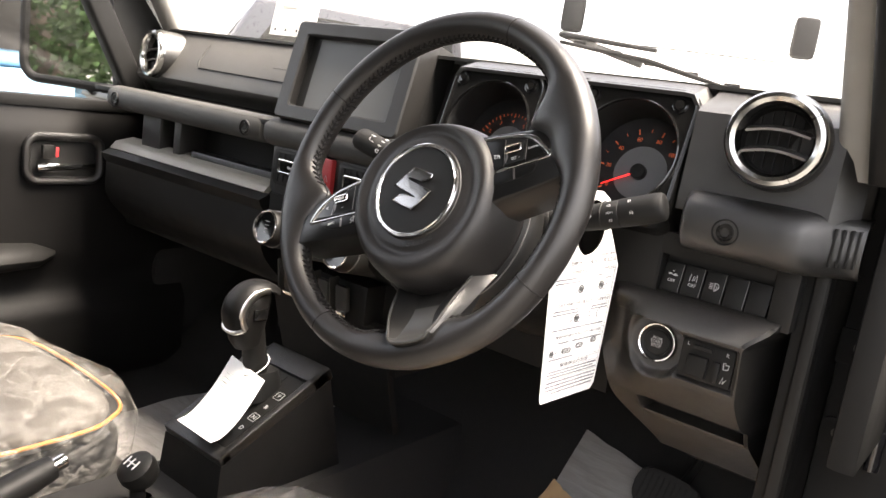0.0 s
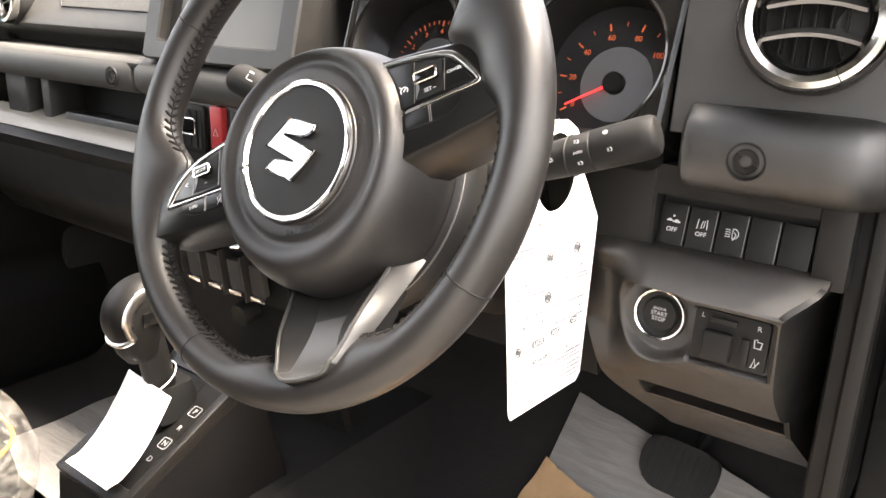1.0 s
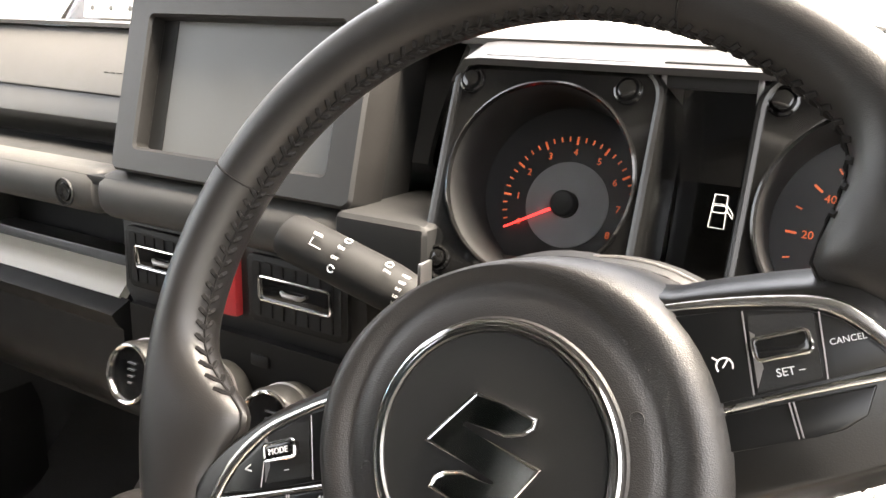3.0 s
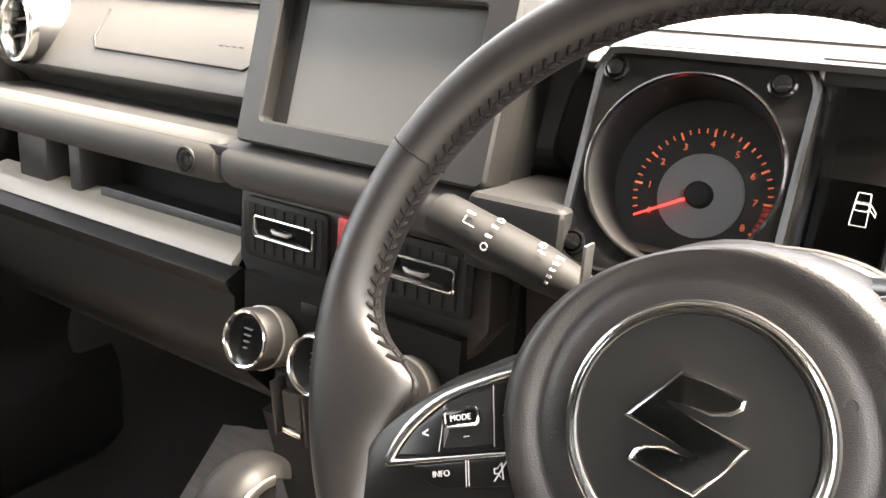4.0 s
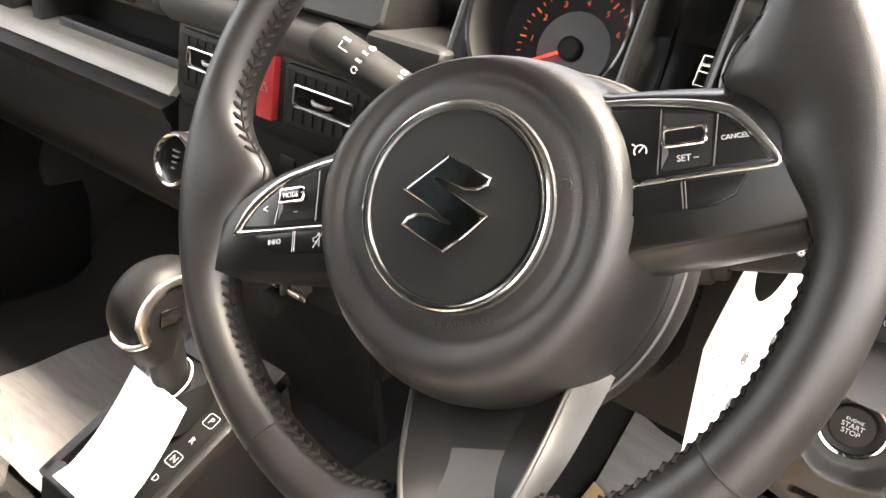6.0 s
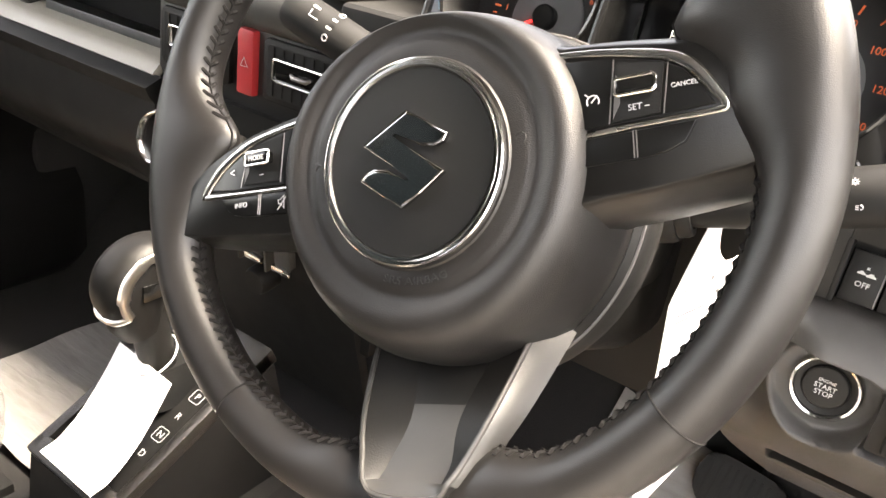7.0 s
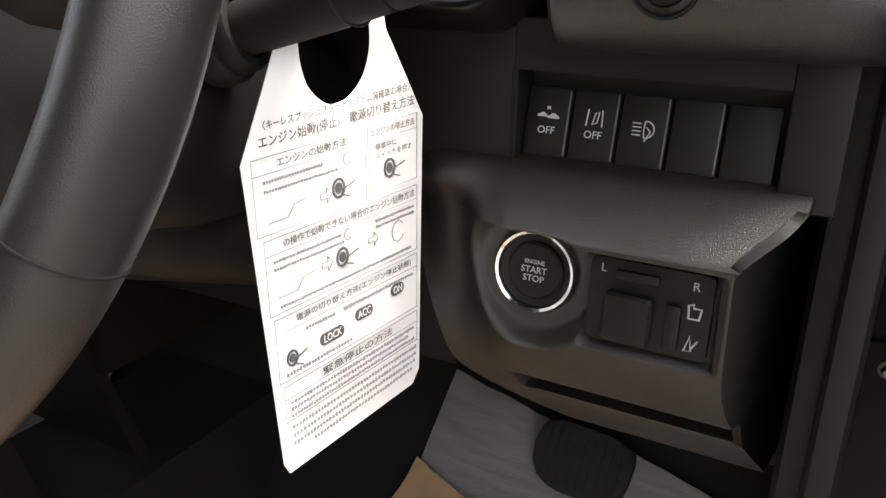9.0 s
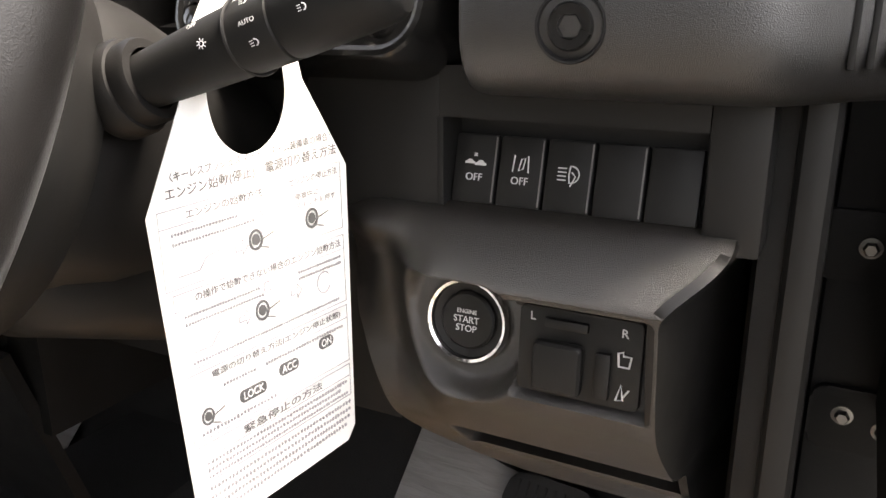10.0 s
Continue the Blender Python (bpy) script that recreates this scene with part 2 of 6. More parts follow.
def spline(points, per=8, closed=False):
    """A smooth line through points."""
    pts = [Vector(p) if len(p) == 3 else Vector((*p, 0)) for p in points]
    k, out = len(pts), []
    for i in range(k if closed else k - 1):
        p0, p1, p2, p3 = (pts[(i + d) % k] if closed else pts[min(max(i + d, 0), k - 1)] for d in (-1, 0, 1, 2))
        for s in range(per):
            t = s / per
            out.append(0.5 * ((2 * p1) + (p2 - p0) * t + (2 * p0 - 5 * p1 + 4 * p2 - p3) * t * t + (3 * p1 - p0 - 3 * p2 + p3) * t ** 3))
    if not closed:
        out.append(pts[-1])
    return out


def text(body, size, m, align="CENTER", depth=0.00015, shear=0.0, spacing=1.0, bold=0.0):
    """Lettering as a mesh, its plane the x, y plane of m."""
    cu = bpy.data.curves.new("lettering", "FONT")
    cu.body, cu.size, cu.align_x, cu.align_y, cu.extrude, cu.shear = body, size, align, "CENTER", depth, shear
    cu.space_character, cu.offset = spacing, bold
    cu.resolution_u = 3
    ob = bpy.data.objects.new("lettering", cu)
    me = bpy.data.meshes.new_from_object(ob)
    bm = bmesh.new()
    bm.from_mesh(me)
    bpy.data.objects.remove(ob)
    bpy.data.meshes.remove(me)
    bpy.data.curves.remove(cu)
    bm.transform(m)
    return bm


def at(x, y, z):
    return Matrix.Translation((x, y, z))


def smooth(a, b, x):
    t = min(1, max(0, (x - a) / (b - a)))
    return t * t * (3 - 2 * t)


def facing(x, y, z, tilt=0.0, turn=0.0):
    """A frame at x, y, z whose x runs right, y up and z towards the driver; tilt leans its top forwards, turn swings it to the right."""
    return at(x, y, z) @ Matrix.Rotation(radians(turn), 4, "Z") @ Matrix.Rotation(radians(90 - tilt), 4, "X")


# ---- setting: yard, body shell, floor ----
structure("ground", grid(lambda u, v: (-400 + 800 * u, -400 + 800 * v, 0), 4, 4), ASPHALT, "grey asphalt yard round the car", "ground")

MID = -0.30          # the car's centre line


def toe(y):
    """Height of the footwell floor: flat, then rising to the bulkhead."""
    return 0.55 + max(0.0, min(0.34, y - 0.32)) * 1.0


structure("floor", grid(lambda u, v: (-0.97 + 1.33 * u, -1.3 + 2.0 * v, toe(-1.3 + 2.0 * v) - 0.002), 8, 80, 0.03), CARPET, "black carpeted car floor rising to the toe board", "floor")
structure("wall_front", box(-0.97, 0.36, 0.70, 0.73, 0.5, 1.18), BLACK, "black bulkhead behind the dashboard", "wall")
structure("wall_kick_passenger", box(-0.97, -0.915, 0.30, 0.72, 0.45, 1.16, 0.01), CARPET, "black carpeted side panel of the passenger footwell", "wall")
structure("wall_rear", box(-0.97, 0.36, -1.55, -1.5, 0.4, 1.15), PLASTIC, "dark trim at the back of the cabin", "wall")
# unseen roof lining, darkened and drawn forward to hold back light
structure("ceiling", box(-0.95, 0.34, -1.55, 0.11, 1.68, 1.72, 0.01), HEADLINER, "unseen fabric headliner, darkened to cut fill light", "ceiling")
tunnel = [(-0.43, 0.54), (-0.41, 0.63), (-0.38, 0.66), (-0.22, 0.66), (-0.19, 0.63), (-0.17, 0.54)]
structure("tunnel", prism([(x, z) for x, z in tunnel], 0, 2.0, m=at(0, 0.70, 0) @ Matrix.Rotation(radians(90), 4, "X")), CARPET, "black carpeted transmission tunnel", "floor")


def pillar(name, a, b, w, d, label, material=None):
    sec = round_rect(w, d, min(w, d) * 0.35)
    return structure(name, loft([[(p[0] + x, p[1] + y, p[2]) for x, y in sec] for p in (a, a, b)][1:]), material or PLASTIC_GREY, label, "pillar")


# windscreen pillars rise and lean back from the dashboard's ends
pillar("trim_pillar_driver", (0.302, 0.215, 1.15), (0.288, -0.12, 1.70), 0.028, 0.07, "pale grey windscreen pillar trim on the driver's side", PALE_TRIM)
pillar("trim_pillar_passenger", (-0.905, 0.375, 1.16), (-0.88, 0.03, 1.70), 0.05, 0.115, "pale grey plastic windscreen pillar trim on the passenger's side", PALE_TRIM)
pillar("trim_door_seal_driver", (0.338, 0.20, 1.15), (0.318, -0.24, 1.70), 0.042, 0.09, "black door seal beside the driver's windscreen pillar", BLACK)
pillar("trim_door_frame_passenger", (-0.935, 0.265, 1.06), (-0.905, -0.11, 1.70), 0.03, 0.05, "black front edge of the passenger window frame", BLACK)
pillar("trim_pillar_rear_driver", (0.34, -0.95, 0.55), (0.31, -0.98, 1.70), 0.05, 0.14, "dark centre pillar trim on the driver's side")
pillar("trim_pillar_rear_passenger", (-0.94, -0.95, 0.55), (-0.91, -0.98, 1.70), 0.05, 0.14, "dark centre pillar trim on the passenger's side")
# unseen rear trim, added to keep the sky out of the cabin's reflections
structure("wall_rear_upper", join(box(-0.97, -0.78, -1.55, -1.5, 1.15, 1.72), box(0.17, 0.36, -1.55, -1.5, 1.15, 1.72), box(-0.78, 0.17, -1.55, -1.5, 1.58, 1.72)), PLASTIC, "unseen dark trim round the rear window, blocking light", "wall")
structure("wall_side_rear_passenger", box(-0.97, -0.93, -1.55, -1.0, 0.4, 1.15), PLASTIC, "dark side trim behind the passenger door", "wall")
structure("wall_side_rear_driver", box(0.32, 0.36, -1.55, -1.0, 0.4, 1.15), PLASTIC, "dark side trim behind the driver's door", "wall")


def window(name, corners, label, glass=None):
    p = [Vector(c) for c in corners]
    ob = structure(name, grid(lambda u, v: (p[0] * (1 - u) + p[1] * u) * (1 - v) + (p[3] * (1 - u) + p[2] * u) * v, 4, 4, 0.004), glass or GLASS, label, "window")
    ob.visible_shadow = glass is not None
    return ob


window("window_1", ((-0.92, 0.455, 1.15), (0.34, 0.455, 1.15), (0.30, 0.09, 1.69), (-0.88, 0.09, 1.69)), "clear upright windscreen")
window("window_2", ((-0.955, 0.32, 1.07), (-0.955, -0.92, 1.07), (-0.915, -0.92, 1.68), (-0.915, -0.02, 1.68)), "clear passenger door window")

# unseen rear glass, tinted to weaken the light from behind
window("window_3", ((-0.80, -1.525, 1.14), (0.19, -1.525, 1.14), (0.19, -1.525, 1.60), (-0.80, -1.525, 1.60)), "unseen rear window, tinted dark to cut light from behind", TINTED)
window("window_4", ((-0.95, -0.97, 1.14), (-0.95, -1.54, 1.14), (-0.93, -1.54, 1.69), (-0.93, -0.97, 1.69)), "unseen rear side window on the passenger side, tinted to cut light", TINTED)
window("window_5", ((0.34, -0.97, 1.14), (0.34, -1.54, 1.14), (0.32, -1.54, 1.69), (0.32, -0.97, 1.69)), "unseen rear side window on the driver's side, tinted to cut light", TINTED)

# driver's door opening: jamb, sill and the open door seen from inside
jamb = structure("wall_door_jamb", join(box(0.303, 0.40, 0.305, 0.70, 0.40, 1.20, 0.008), box(0.30, 0.40, -0.95, 0.33, 0.40, 0.54, 0.012), box(0.335, 0.36, 0.18, 0.31, 0.9, 1.25, 0.006)), BLACK, "dark painted door jamb and sill", "door frame")


def hinge(x, z, bolts):
    """Black hinge leaf on the rear face of the pillar, with its bolts."""
    h = thing("hinge", facing(x, 0.305, z), "black painted steel door hinge with hexagon bolts", "hinge", "door hinges")
    part("leaf", prism(round_rect(0.050, 0.036, 0.008), 0, 0.004, 0.0015), BLACK, h)
    part("knuckle", moved(lathe([(0, -0.02), (0.007, -0.02), (0.007, 0.02), (0, 0.02)], 16), at(0.028, 0, 0.008) @ Matrix.Rotation(radians(90), 4, "X")), PAINT, h)
    for bx, bz in bolts:
        b = part("bolt", moved(lathe([(0, 0.0090), (0.0028, 0.0090), (0.0036, 0.0078), (0.0036, 0.0050), (0.0046, 0.0048), (0.0046, 0.0036)], 6), at(bx, bz, 0.0)), STEEL, h)
        part("washer", moved(lathe([(0.0034, 0.0048), (0.0052, 0.0046), (0.0054, 0.0036)], 24), at(bx, bz, 0.0)), STEEL, b)


hinge(0.340, 1.078, ((0.0, 0.0),))
hinge(0.322, 0.985, ((0.0, 0.0),))
hinge(0.330, 0.892, ((-0.009, 0.003), (0.010, -0.002)))

# driver's door, added from the open doorway and angled to shade the right side
dd = thing("door_2", at(0.42, 0.36, 0.5), "open driver's door with black inner trim", "door", kind="structure")
DM = at(0.42, 0.36, 0.0) @ Matrix.Rotation(radians(-66), 4, "Z")
part("inner_panel", moved(box(0.0, 1.0, -0.03, 0.03, 0.50, 1.10, 0.02), DM), PLASTIC, dd, world_space=True)
part("outer_skin", moved(box(0.0, 1.0, 0.032, 0.07, 0.46, 1.12, 0.02), DM), PAINT, dd, world_space=True)
part("window_frame", moved(tube([(0.10, 0.02, 1.08), (0.40, 0.0, 1.64), (0.98, 0.0, 1.66), (1.0, 0.02, 1.08)], 0.018, 10), DM), PAINT, dd, world_space=True)
part("armrest", moved(box(0.30, 0.85, -0.09, -0.03, 0.78, 0.84, 0.02, 3), DM), PLASTIC, dd, world_space=True)

# passenger door
pd = thing("door_1", at(-0.93, 0.0, 0.6), "closed passenger door with black inner trim", "door", kind="structure")


def door_skin(u, v):
    y, z = 0.36 - 1.28 * u, 0.52 + 0.55 * v
    bulge = 0.012 * smooth(0.42, 0.52, v)
    pocket = 0.03 * smooth(0.40, 0.30, v) * smooth(0.0, 0.1, v)
    x = -0.925 + bulge - 0.018 * smooth(0.86, 1.0, v) + pocket
    return (x, y, z)


part("inner_panel", grid(door_skin, 30, 40, -0.03), COLUMN, pd, world_space=True)
part("armrest", loft([[(-0.93 + 0.06 * s * math.cos(a) + 0.012 * s, y, 0.80 + 0.028 * s * math.sin(a) + 0.02 * smooth(-0.1, -0.6, y)) for a in [2 * math.pi * k / 16 for k in range(16)]] for y, s in ((0.10, 0.3), (0.06, 0.8), (-0.05, 1.0), (-0.40, 1.1), (-0.60, 1.0), (-0.63, 0.4))]), PLASTIC_SMOOTH, pd, world_space=True)
part("window_seal", box(-0.952, -0.925, -0.9, 0.33, 1.055, 1.075, 0.004), BLACK, pd, world_space=True)
part("mirror_quarter", prism([(0.215, 1.07), (0.37, 1.07), (0.33, 1.17), (0.20, 1.33), (0.185, 1.33)], 0, 0.018, m=at(-0.952, 0, 0) @ Matrix(((0, 0, 1, 0), (1, 0, 0, 0), (0, 1, 0, 0), (0, 0, 0, 1)))), BLACK, pd, "black triangular cover at the mirror", world_space=True)
RM = Matrix(((0, 0, 1, -0.912), (1, 0, 0, 0.107), (0, 1, 0, 0.970), (0, 0, 0, 1)))
rec = part("handle_recess", moved(tube([(x, y, 0.003) for x, y in round_rect(0.128, 0.076, 0.022)], 0.0085, 12, True, 0.8), RM), PLASTIC, pd, "raised black surround of the handle", world_space=True)
part("recess_back", moved(prism(round_rect(0.122, 0.070, 0.018), -0.001, 0.001), RM), BLACK, rec, world_space=True)
part("lever", tube([(-0.902, 0.06, 0.955), (-0.897, 0.075, 0.957), (-0.895, 0.11, 0.958), (-0.899, 0.155, 0.960)], [0.009, 0.010, 0.008, 0.006], 12, flat=0.8), CHROME, rec, "chrome door lever", world_space=True)
part("lock_tab", box(-0.904, -0.894, 0.064, 0.083, 0.972, 0.995, 0.003), PLASTIC_SMOOTH, rec, world_space=True)
part("lock_mark", box(-0.8945, -0.8925, 0.085, 0.090, 0.975, 0.992, 0.001), RED, rec, "small red lock mark", world_space=True)

# passenger door mirror, outside the window
dm = thing("door_mirror", at(-1.10, 0.22, 1.07), "black door mirror with glass facing the cabin", "door mirror")
mm = at(-1.10, 0.214, 1.20) @ Matrix.Rotation(radians(30), 4, "Z") @ Matrix.Rotation(radians(90), 4, "X")
part("shell", moved(join(prism(round_rect(0.222, 0.222, 0.035), -0.06, 0.0, 0.003), prism(round_rect(0.19, 0.19, 0.035), -0.085, -0.06)), mm), GLOSS, dm, world_space=True)
part("rim", moved(tube([(x, y, 0.002) for x, y in round_rect(0.219, 0.219, 0.034)], 0.009, 10, True), mm), BLACK, dm, world_space=True)
part("mirror_glass", moved(prism(round_rect(0.208, 0.208, 0.03), 0.0005, 0.002), mm), MIRROR, dm, world_space=True)
part("arm", box(-1.13, -0.95, 0.225, 0.285, 1.055, 1.085, 0.012), GLOSS, dm, world_space=True)

# ---- dashboard ----
dash = thing("dashboard", at(MID, 0.3, 0.9), "dark grey upright dashboard of grained plastic", "dashboard")


def dash_top(u, v):
    x = -0.90 + 1.22 * u
    y0 = 0.272 - 0.062 * smooth(-0.43, -0.40, x)
    y = y0 + (0.475 - y0) * v
    edge = smooth(-0.90, -0.86, x) * smooth(0.32, 0.27, x)
    z = 1.205 + 0.009 * edge + 0.004 * math.sin(v * math.pi) - 0.016 * v * v
    return (x, y, z)


part("top_panel", grid(dash_top, 80, 16, -0.004), LIT_PANEL, dash, world_space=True)


def passenger_face(u, v):
    """Upper panel in front of the passenger, rolling over into the top."""
    x = -0.90 + 0.72 * u
    a = v * 1.0
    y = 0.222 + 0.055 * v ** 1.3 - 0.006 * math.sin(a * math.pi) + 0.040 * smooth(0.30, 0.0, v) ** 1.5
    z = 1.105 + 0.108 * v
    return (x, y, z)


part("passenger_panel", grid(passenger_face, 40, 20, 0.006), LIT_PANEL, dash, world_space=True)
part("airbag_seam", tube([Vector((x, passenger_face(0.3, (z - 1.105) / 0.108)[1] - 0.001, z)) for x, z in ((-0.735, 1.197), (-0.735, 1.168), (-0.725, 1.157), (-0.50, 1.155), (-0.487, 1.163), (-0.470, 1.197))], 0.0011, 6), BLACK, dash, world_space=True)
part("airbag_lettering", join(*[box(-0.545 + 0.009 * k, -0.539 + 0.009 * k, 0.2468, 0.2485, 1.1715, 1.1745) for k in range(4)]), LIT_PANEL, dash, world_space=True)
part("shelf_floor", box(-0.90, -0.40, 0.15, 0.26, 1.096, 1.104, 0.002), BLACK, dash, world_space=True)
part("core", join(box(-0.90, 0.30, 0.27, 0.66, 0.98, 1.185, 0.004), box(-0.90, -0.44, 0.25, 0.60, 0.86, 1.0), box(-0.42, -0.18, 0.20, 0.6, 0.80, 1.10)), BLACK, dash, world_space=True)


def bar(x0, x1, end0, end1):
    """The upright-oval bar across the dashboard, with rounded ends."""
    xs = [x0, x0 + 0.003, x0 + 0.010] + [x0 + (x1 - x0) * k / 8 for k in range(1, 8)] + [x1 - 0.010, x1 - 0.003, x1]
    sec = []
    for k in range(28):
        a = 2 * math.pi * k / 28
        c, s = math.cos(a), math.sin(a)
        sec.append((math.copysign(abs(c) ** 0.75, c) * 0.022, math.copysign(abs(s) ** 0.75, s) * 0.0195))
    rows = []
    for i, x in enumerate(xs):
        f = 1.0
        if i < 3 and end0:
            f = (0.72, 0.9, 1.0)[i]
        if i >= len(xs) - 3 and end1:
            f = (0.72, 0.9, 1.0)[len(xs) - 1 - i]
        rows.append([(x, 0.168 + y * f, 1.089 + z * f) for y, z in sec])
    return loft(rows)


part("grab_bar", bar(-0.855, -0.4365, True, True), PLASTIC_GREY, dash, "grey plastic grab bar with two round bolts", world_space=True)
part("centre_bar", bar(-0.4335, -0.195, True, True), PLASTIC_GREY, dash, world_space=True)


def dash_bolt(x, y, z, r=0.0095):
    """A socket bolt sunk in a round black cup."""
    m = facing(x, y, z)
    b = part("bolt_cup", lathe([(r * 1.20, -0.001), (r * 1.17, 0.0007), (r * 1.10, 0.0006), (r * 1.04, -0.0010), (r * 0.98, -0.006), (0, -0.006)], 32, m), BLACK, dash, world_space=True)
    part("bolt_head", lathe([(r * 0.80, -0.006), (r * 0.80, -0.0006), (r * 0.72, 0.0006), (r * 0.42, 0.0004)], 28, m), BOLT, b, world_space=True)
    part("hex_socket", lathe([(r * 0.43, 0.0004), (r * 0.40, -0.0002), (r * 0.38, -0.0040), (0, -0.0040)], 6, m), BLACK, b, world_space=True)


for bx in (-0.823, -0.4695):
    dash_bolt(bx, 0.1455, 1.087)

# open tray between the bar and the pale trim, with its divider
part("tray_back", box(-0.86, -0.42, 0.235, 0.25, 1.0, 1.08), BLACK, dash, world_space=True)
part("tray_floor", box(-0.86, -0.42, 0.19, 0.25, 1.006, 1.014, 0.002), BLACK, dash, world_space=True)
for dx0, dx1 in ((-0.80, -0.745), (-0.705, -0.685), (-0.445, -0.42)):
    part("tray_divider", box(dx0, dx1, 0.185, 0.245, 1.012, 1.074, 0.004), PLASTIC, dash, world_space=True)
part("tray_lip", box(-0.66, -0.45, 0.19, 0.215, 1.013, 1.026, 0.003), PLASTIC, dash, world_space=True)


def trim_strip(u, v):
    x = -0.86 + 0.425 * u
    y = 0.204 - 0.042 * v
    return (x, y, 1.0195 - 0.010 * v - 0.009 * smooth(0.75, 1.0, v))


part("shelf_trim", grid(trim_strip, 20, 8, 0.008), STRIP, dash, "pale grey satin trim strip above the glovebox", world_space=True)


def glove_face(u, v):
    x = -0.86 + 0.435 * u
    z = 1.000 - 0.133 * v
    y = 0.165 + 0.012 * smooth(0, 0.15, v) + 0.045 * smooth(0.5, 1.0, v)
    return (x, y, z)


gb = part("glovebox", grid(glove_face, 20, 20, 0.02), PLASTIC_SMOOTH, dash, world_space=True)
part("lid_gap", tube([(-0.83, 0.1768, 0.962), (-0.45, 0.1768, 0.962)], 0.0014, 6), BLACK, gb, world_space=True)
part("pull_slot", box(-0.675, -0.60, 0.1760, 0.187, 0.922, 0.934, 0.002), BLACK, gb, world_space=True)
part("pull_edge", box(-0.675, -0.60, 0.1745, 0.184, 0.934, 0.9365, 0.001), PLASTIC_GREY, gb, world_space=True)

# centre stack: two vents, hazard switch, knobs, window switches
part("vent_panel", moved(prism([(-0.118, 0.032), (0.118, 0.032), (0.121, -0.03), (0.10, -0.06), (-0.10, -0.06), (-0.121, -0.03)], -0.03, 0.0, 0.004), facing(MID, 0.158, 1.044)), PLASTIC_FINE, dash, world_space=True)


def centre_vent(cx, w):
    m = facing(cx, 0.157, 1.044)
    v = part("air_vent", moved(join(prism(round_rect(w, 0.049, 0.005), 0, 0.004, 0.0015)), m), COLUMN, dash, world_space=True)
    part("vent_mouth", moved(prism(round_rect(w - 0.010, 0.040, 0.003), 0, 0.0045), m), BLACK, v, world_space=True)
    for k in range(7):
        part("fin", moved(box(-w / 2 + 0.012 + k * (w - 0.024) / 6 - 0.0006, -w / 2 + 0.012 + k * (w - 0.024) / 6 + 0.0006, -0.019, 0.019, 0.0045, 0.0055), m), COLUMN, v, world_space=True)
    part("blade_frame", moved(tube([(x, y + 0.002, 0.0065) for x, y in round_rect(w - 0.026, 0.017, 0.003)], 0.0011, 8, True), m), CHROME, v, "chrome line round the blade", world_space=True)
    part("blade", moved(box(-w / 2 + 0.014, w / 2 - 0.014, -0.0060, 0.0100, 0.0048, 0.0060, 0.0004), m), GLOSS, v, world_space=True)
    part("tab", moved(tube([(-0.010, 0.0030, 0.0075), (-0.006, 0.0015, 0.009), (0.008, 0.0015, 0.009), (0.011, 0.0030, 0.0075)], [0.0012, 0.002, 0.0018, 0.001], 8), m), DIM_SILVER, v, world_space=True)


centre_vent(-0.364, 0.088)
centre_vent(-0.236, 0.088)
hz = part("hazard_switch", moved(box(-0.0095, 0.0095, -0.0265, 0.0265, -0.01, 0.006, 0.003), facing(MID, 0.157, 1.044)), RED, dash, "red hazard switch", world_space=True)
part("triangle_mark", moved(tube([(-0.004, -0.003, 0.0063), (0.004, -0.003, 0.0063), (0, 0.004, 0.0063)], 0.0004, 6, True), facing(MID, 0.157, 1.044)), PRINT, hz, world_space=True)

part("knob_panel", grid(lambda u, v: (MID - 0.105 + 0.21 * u, 0.160 + 0.050 * smooth(0.55, 1.0, v), 1.006 - 0.085 * v), 20, 20, 0.01), COLUMN, dash, world_space=True)


def knob(x, r):
    """A climate knob: barrel, bright base line, chrome face ring, and the rounded hood it grows from."""
    m = facing(x, 0.116, 0.967, 14)
    k = part("climate_knob", lathe([(r * 1.06, -0.017), (r * 1.05, -0.003), (r * 1.0, 0.0), (r * 0.93, 0.0008)], 40, m), PLASTIC_FINE, dash, world_space=True)
    part("hood", lathe([(r * 1.10, -0.018), (r * 1.08, -0.022), (r * 1.05, -0.045), (r * 1.0, -0.075)], 40, m), PLASTIC_GREY, k, "grey rounded hood behind the knob", world_space=True)
    part("base_line", lathe([(r * 1.06, -0.0160), (r * 1.11, -0.0165), (r * 1.11, -0.0176), (r * 1.06, -0.0180)], 40, m), DIM_SILVER, k, world_space=True)
    part("chrome_ring", lathe([(r * 0.98, -0.001), (r * 0.97, 0.0016), (r * 0.93, 0.0024), (r * 0.88, 0.0014), (r * 0.86, -0.003)], 40, m), CHROME, k, "chrome ring", world_space=True)
    f = part("knob_face", lathe([(r * 0.87, -0.0015), (r * 0.6, -0.0026), (0, -0.0032)], 36, m), GLOSS, k, world_space=True)
    part("legend", join(*[moved(box(-0.004 + 0.0008 * j, 0.004 - 0.0008 * j, -0.0005, 0.0005, -0.003, -0.0012), m @ at(0, 0.008 - 0.005 * j, 0)) for j in range(4)]), DIM_SILVER, f, world_space=True)


knob(-0.368, 0.0232)
knob(-0.299, 0.0228)
knob(-0.231, 0.0232)
for hx in (-0.333, -0.267):
    part("small_button", box(hx - 0.009, hx + 0.009, 0.148, 0.166, 0.986, 0.996, 0.003), PLASTIC_SMOOTH, dash, world_space=True)

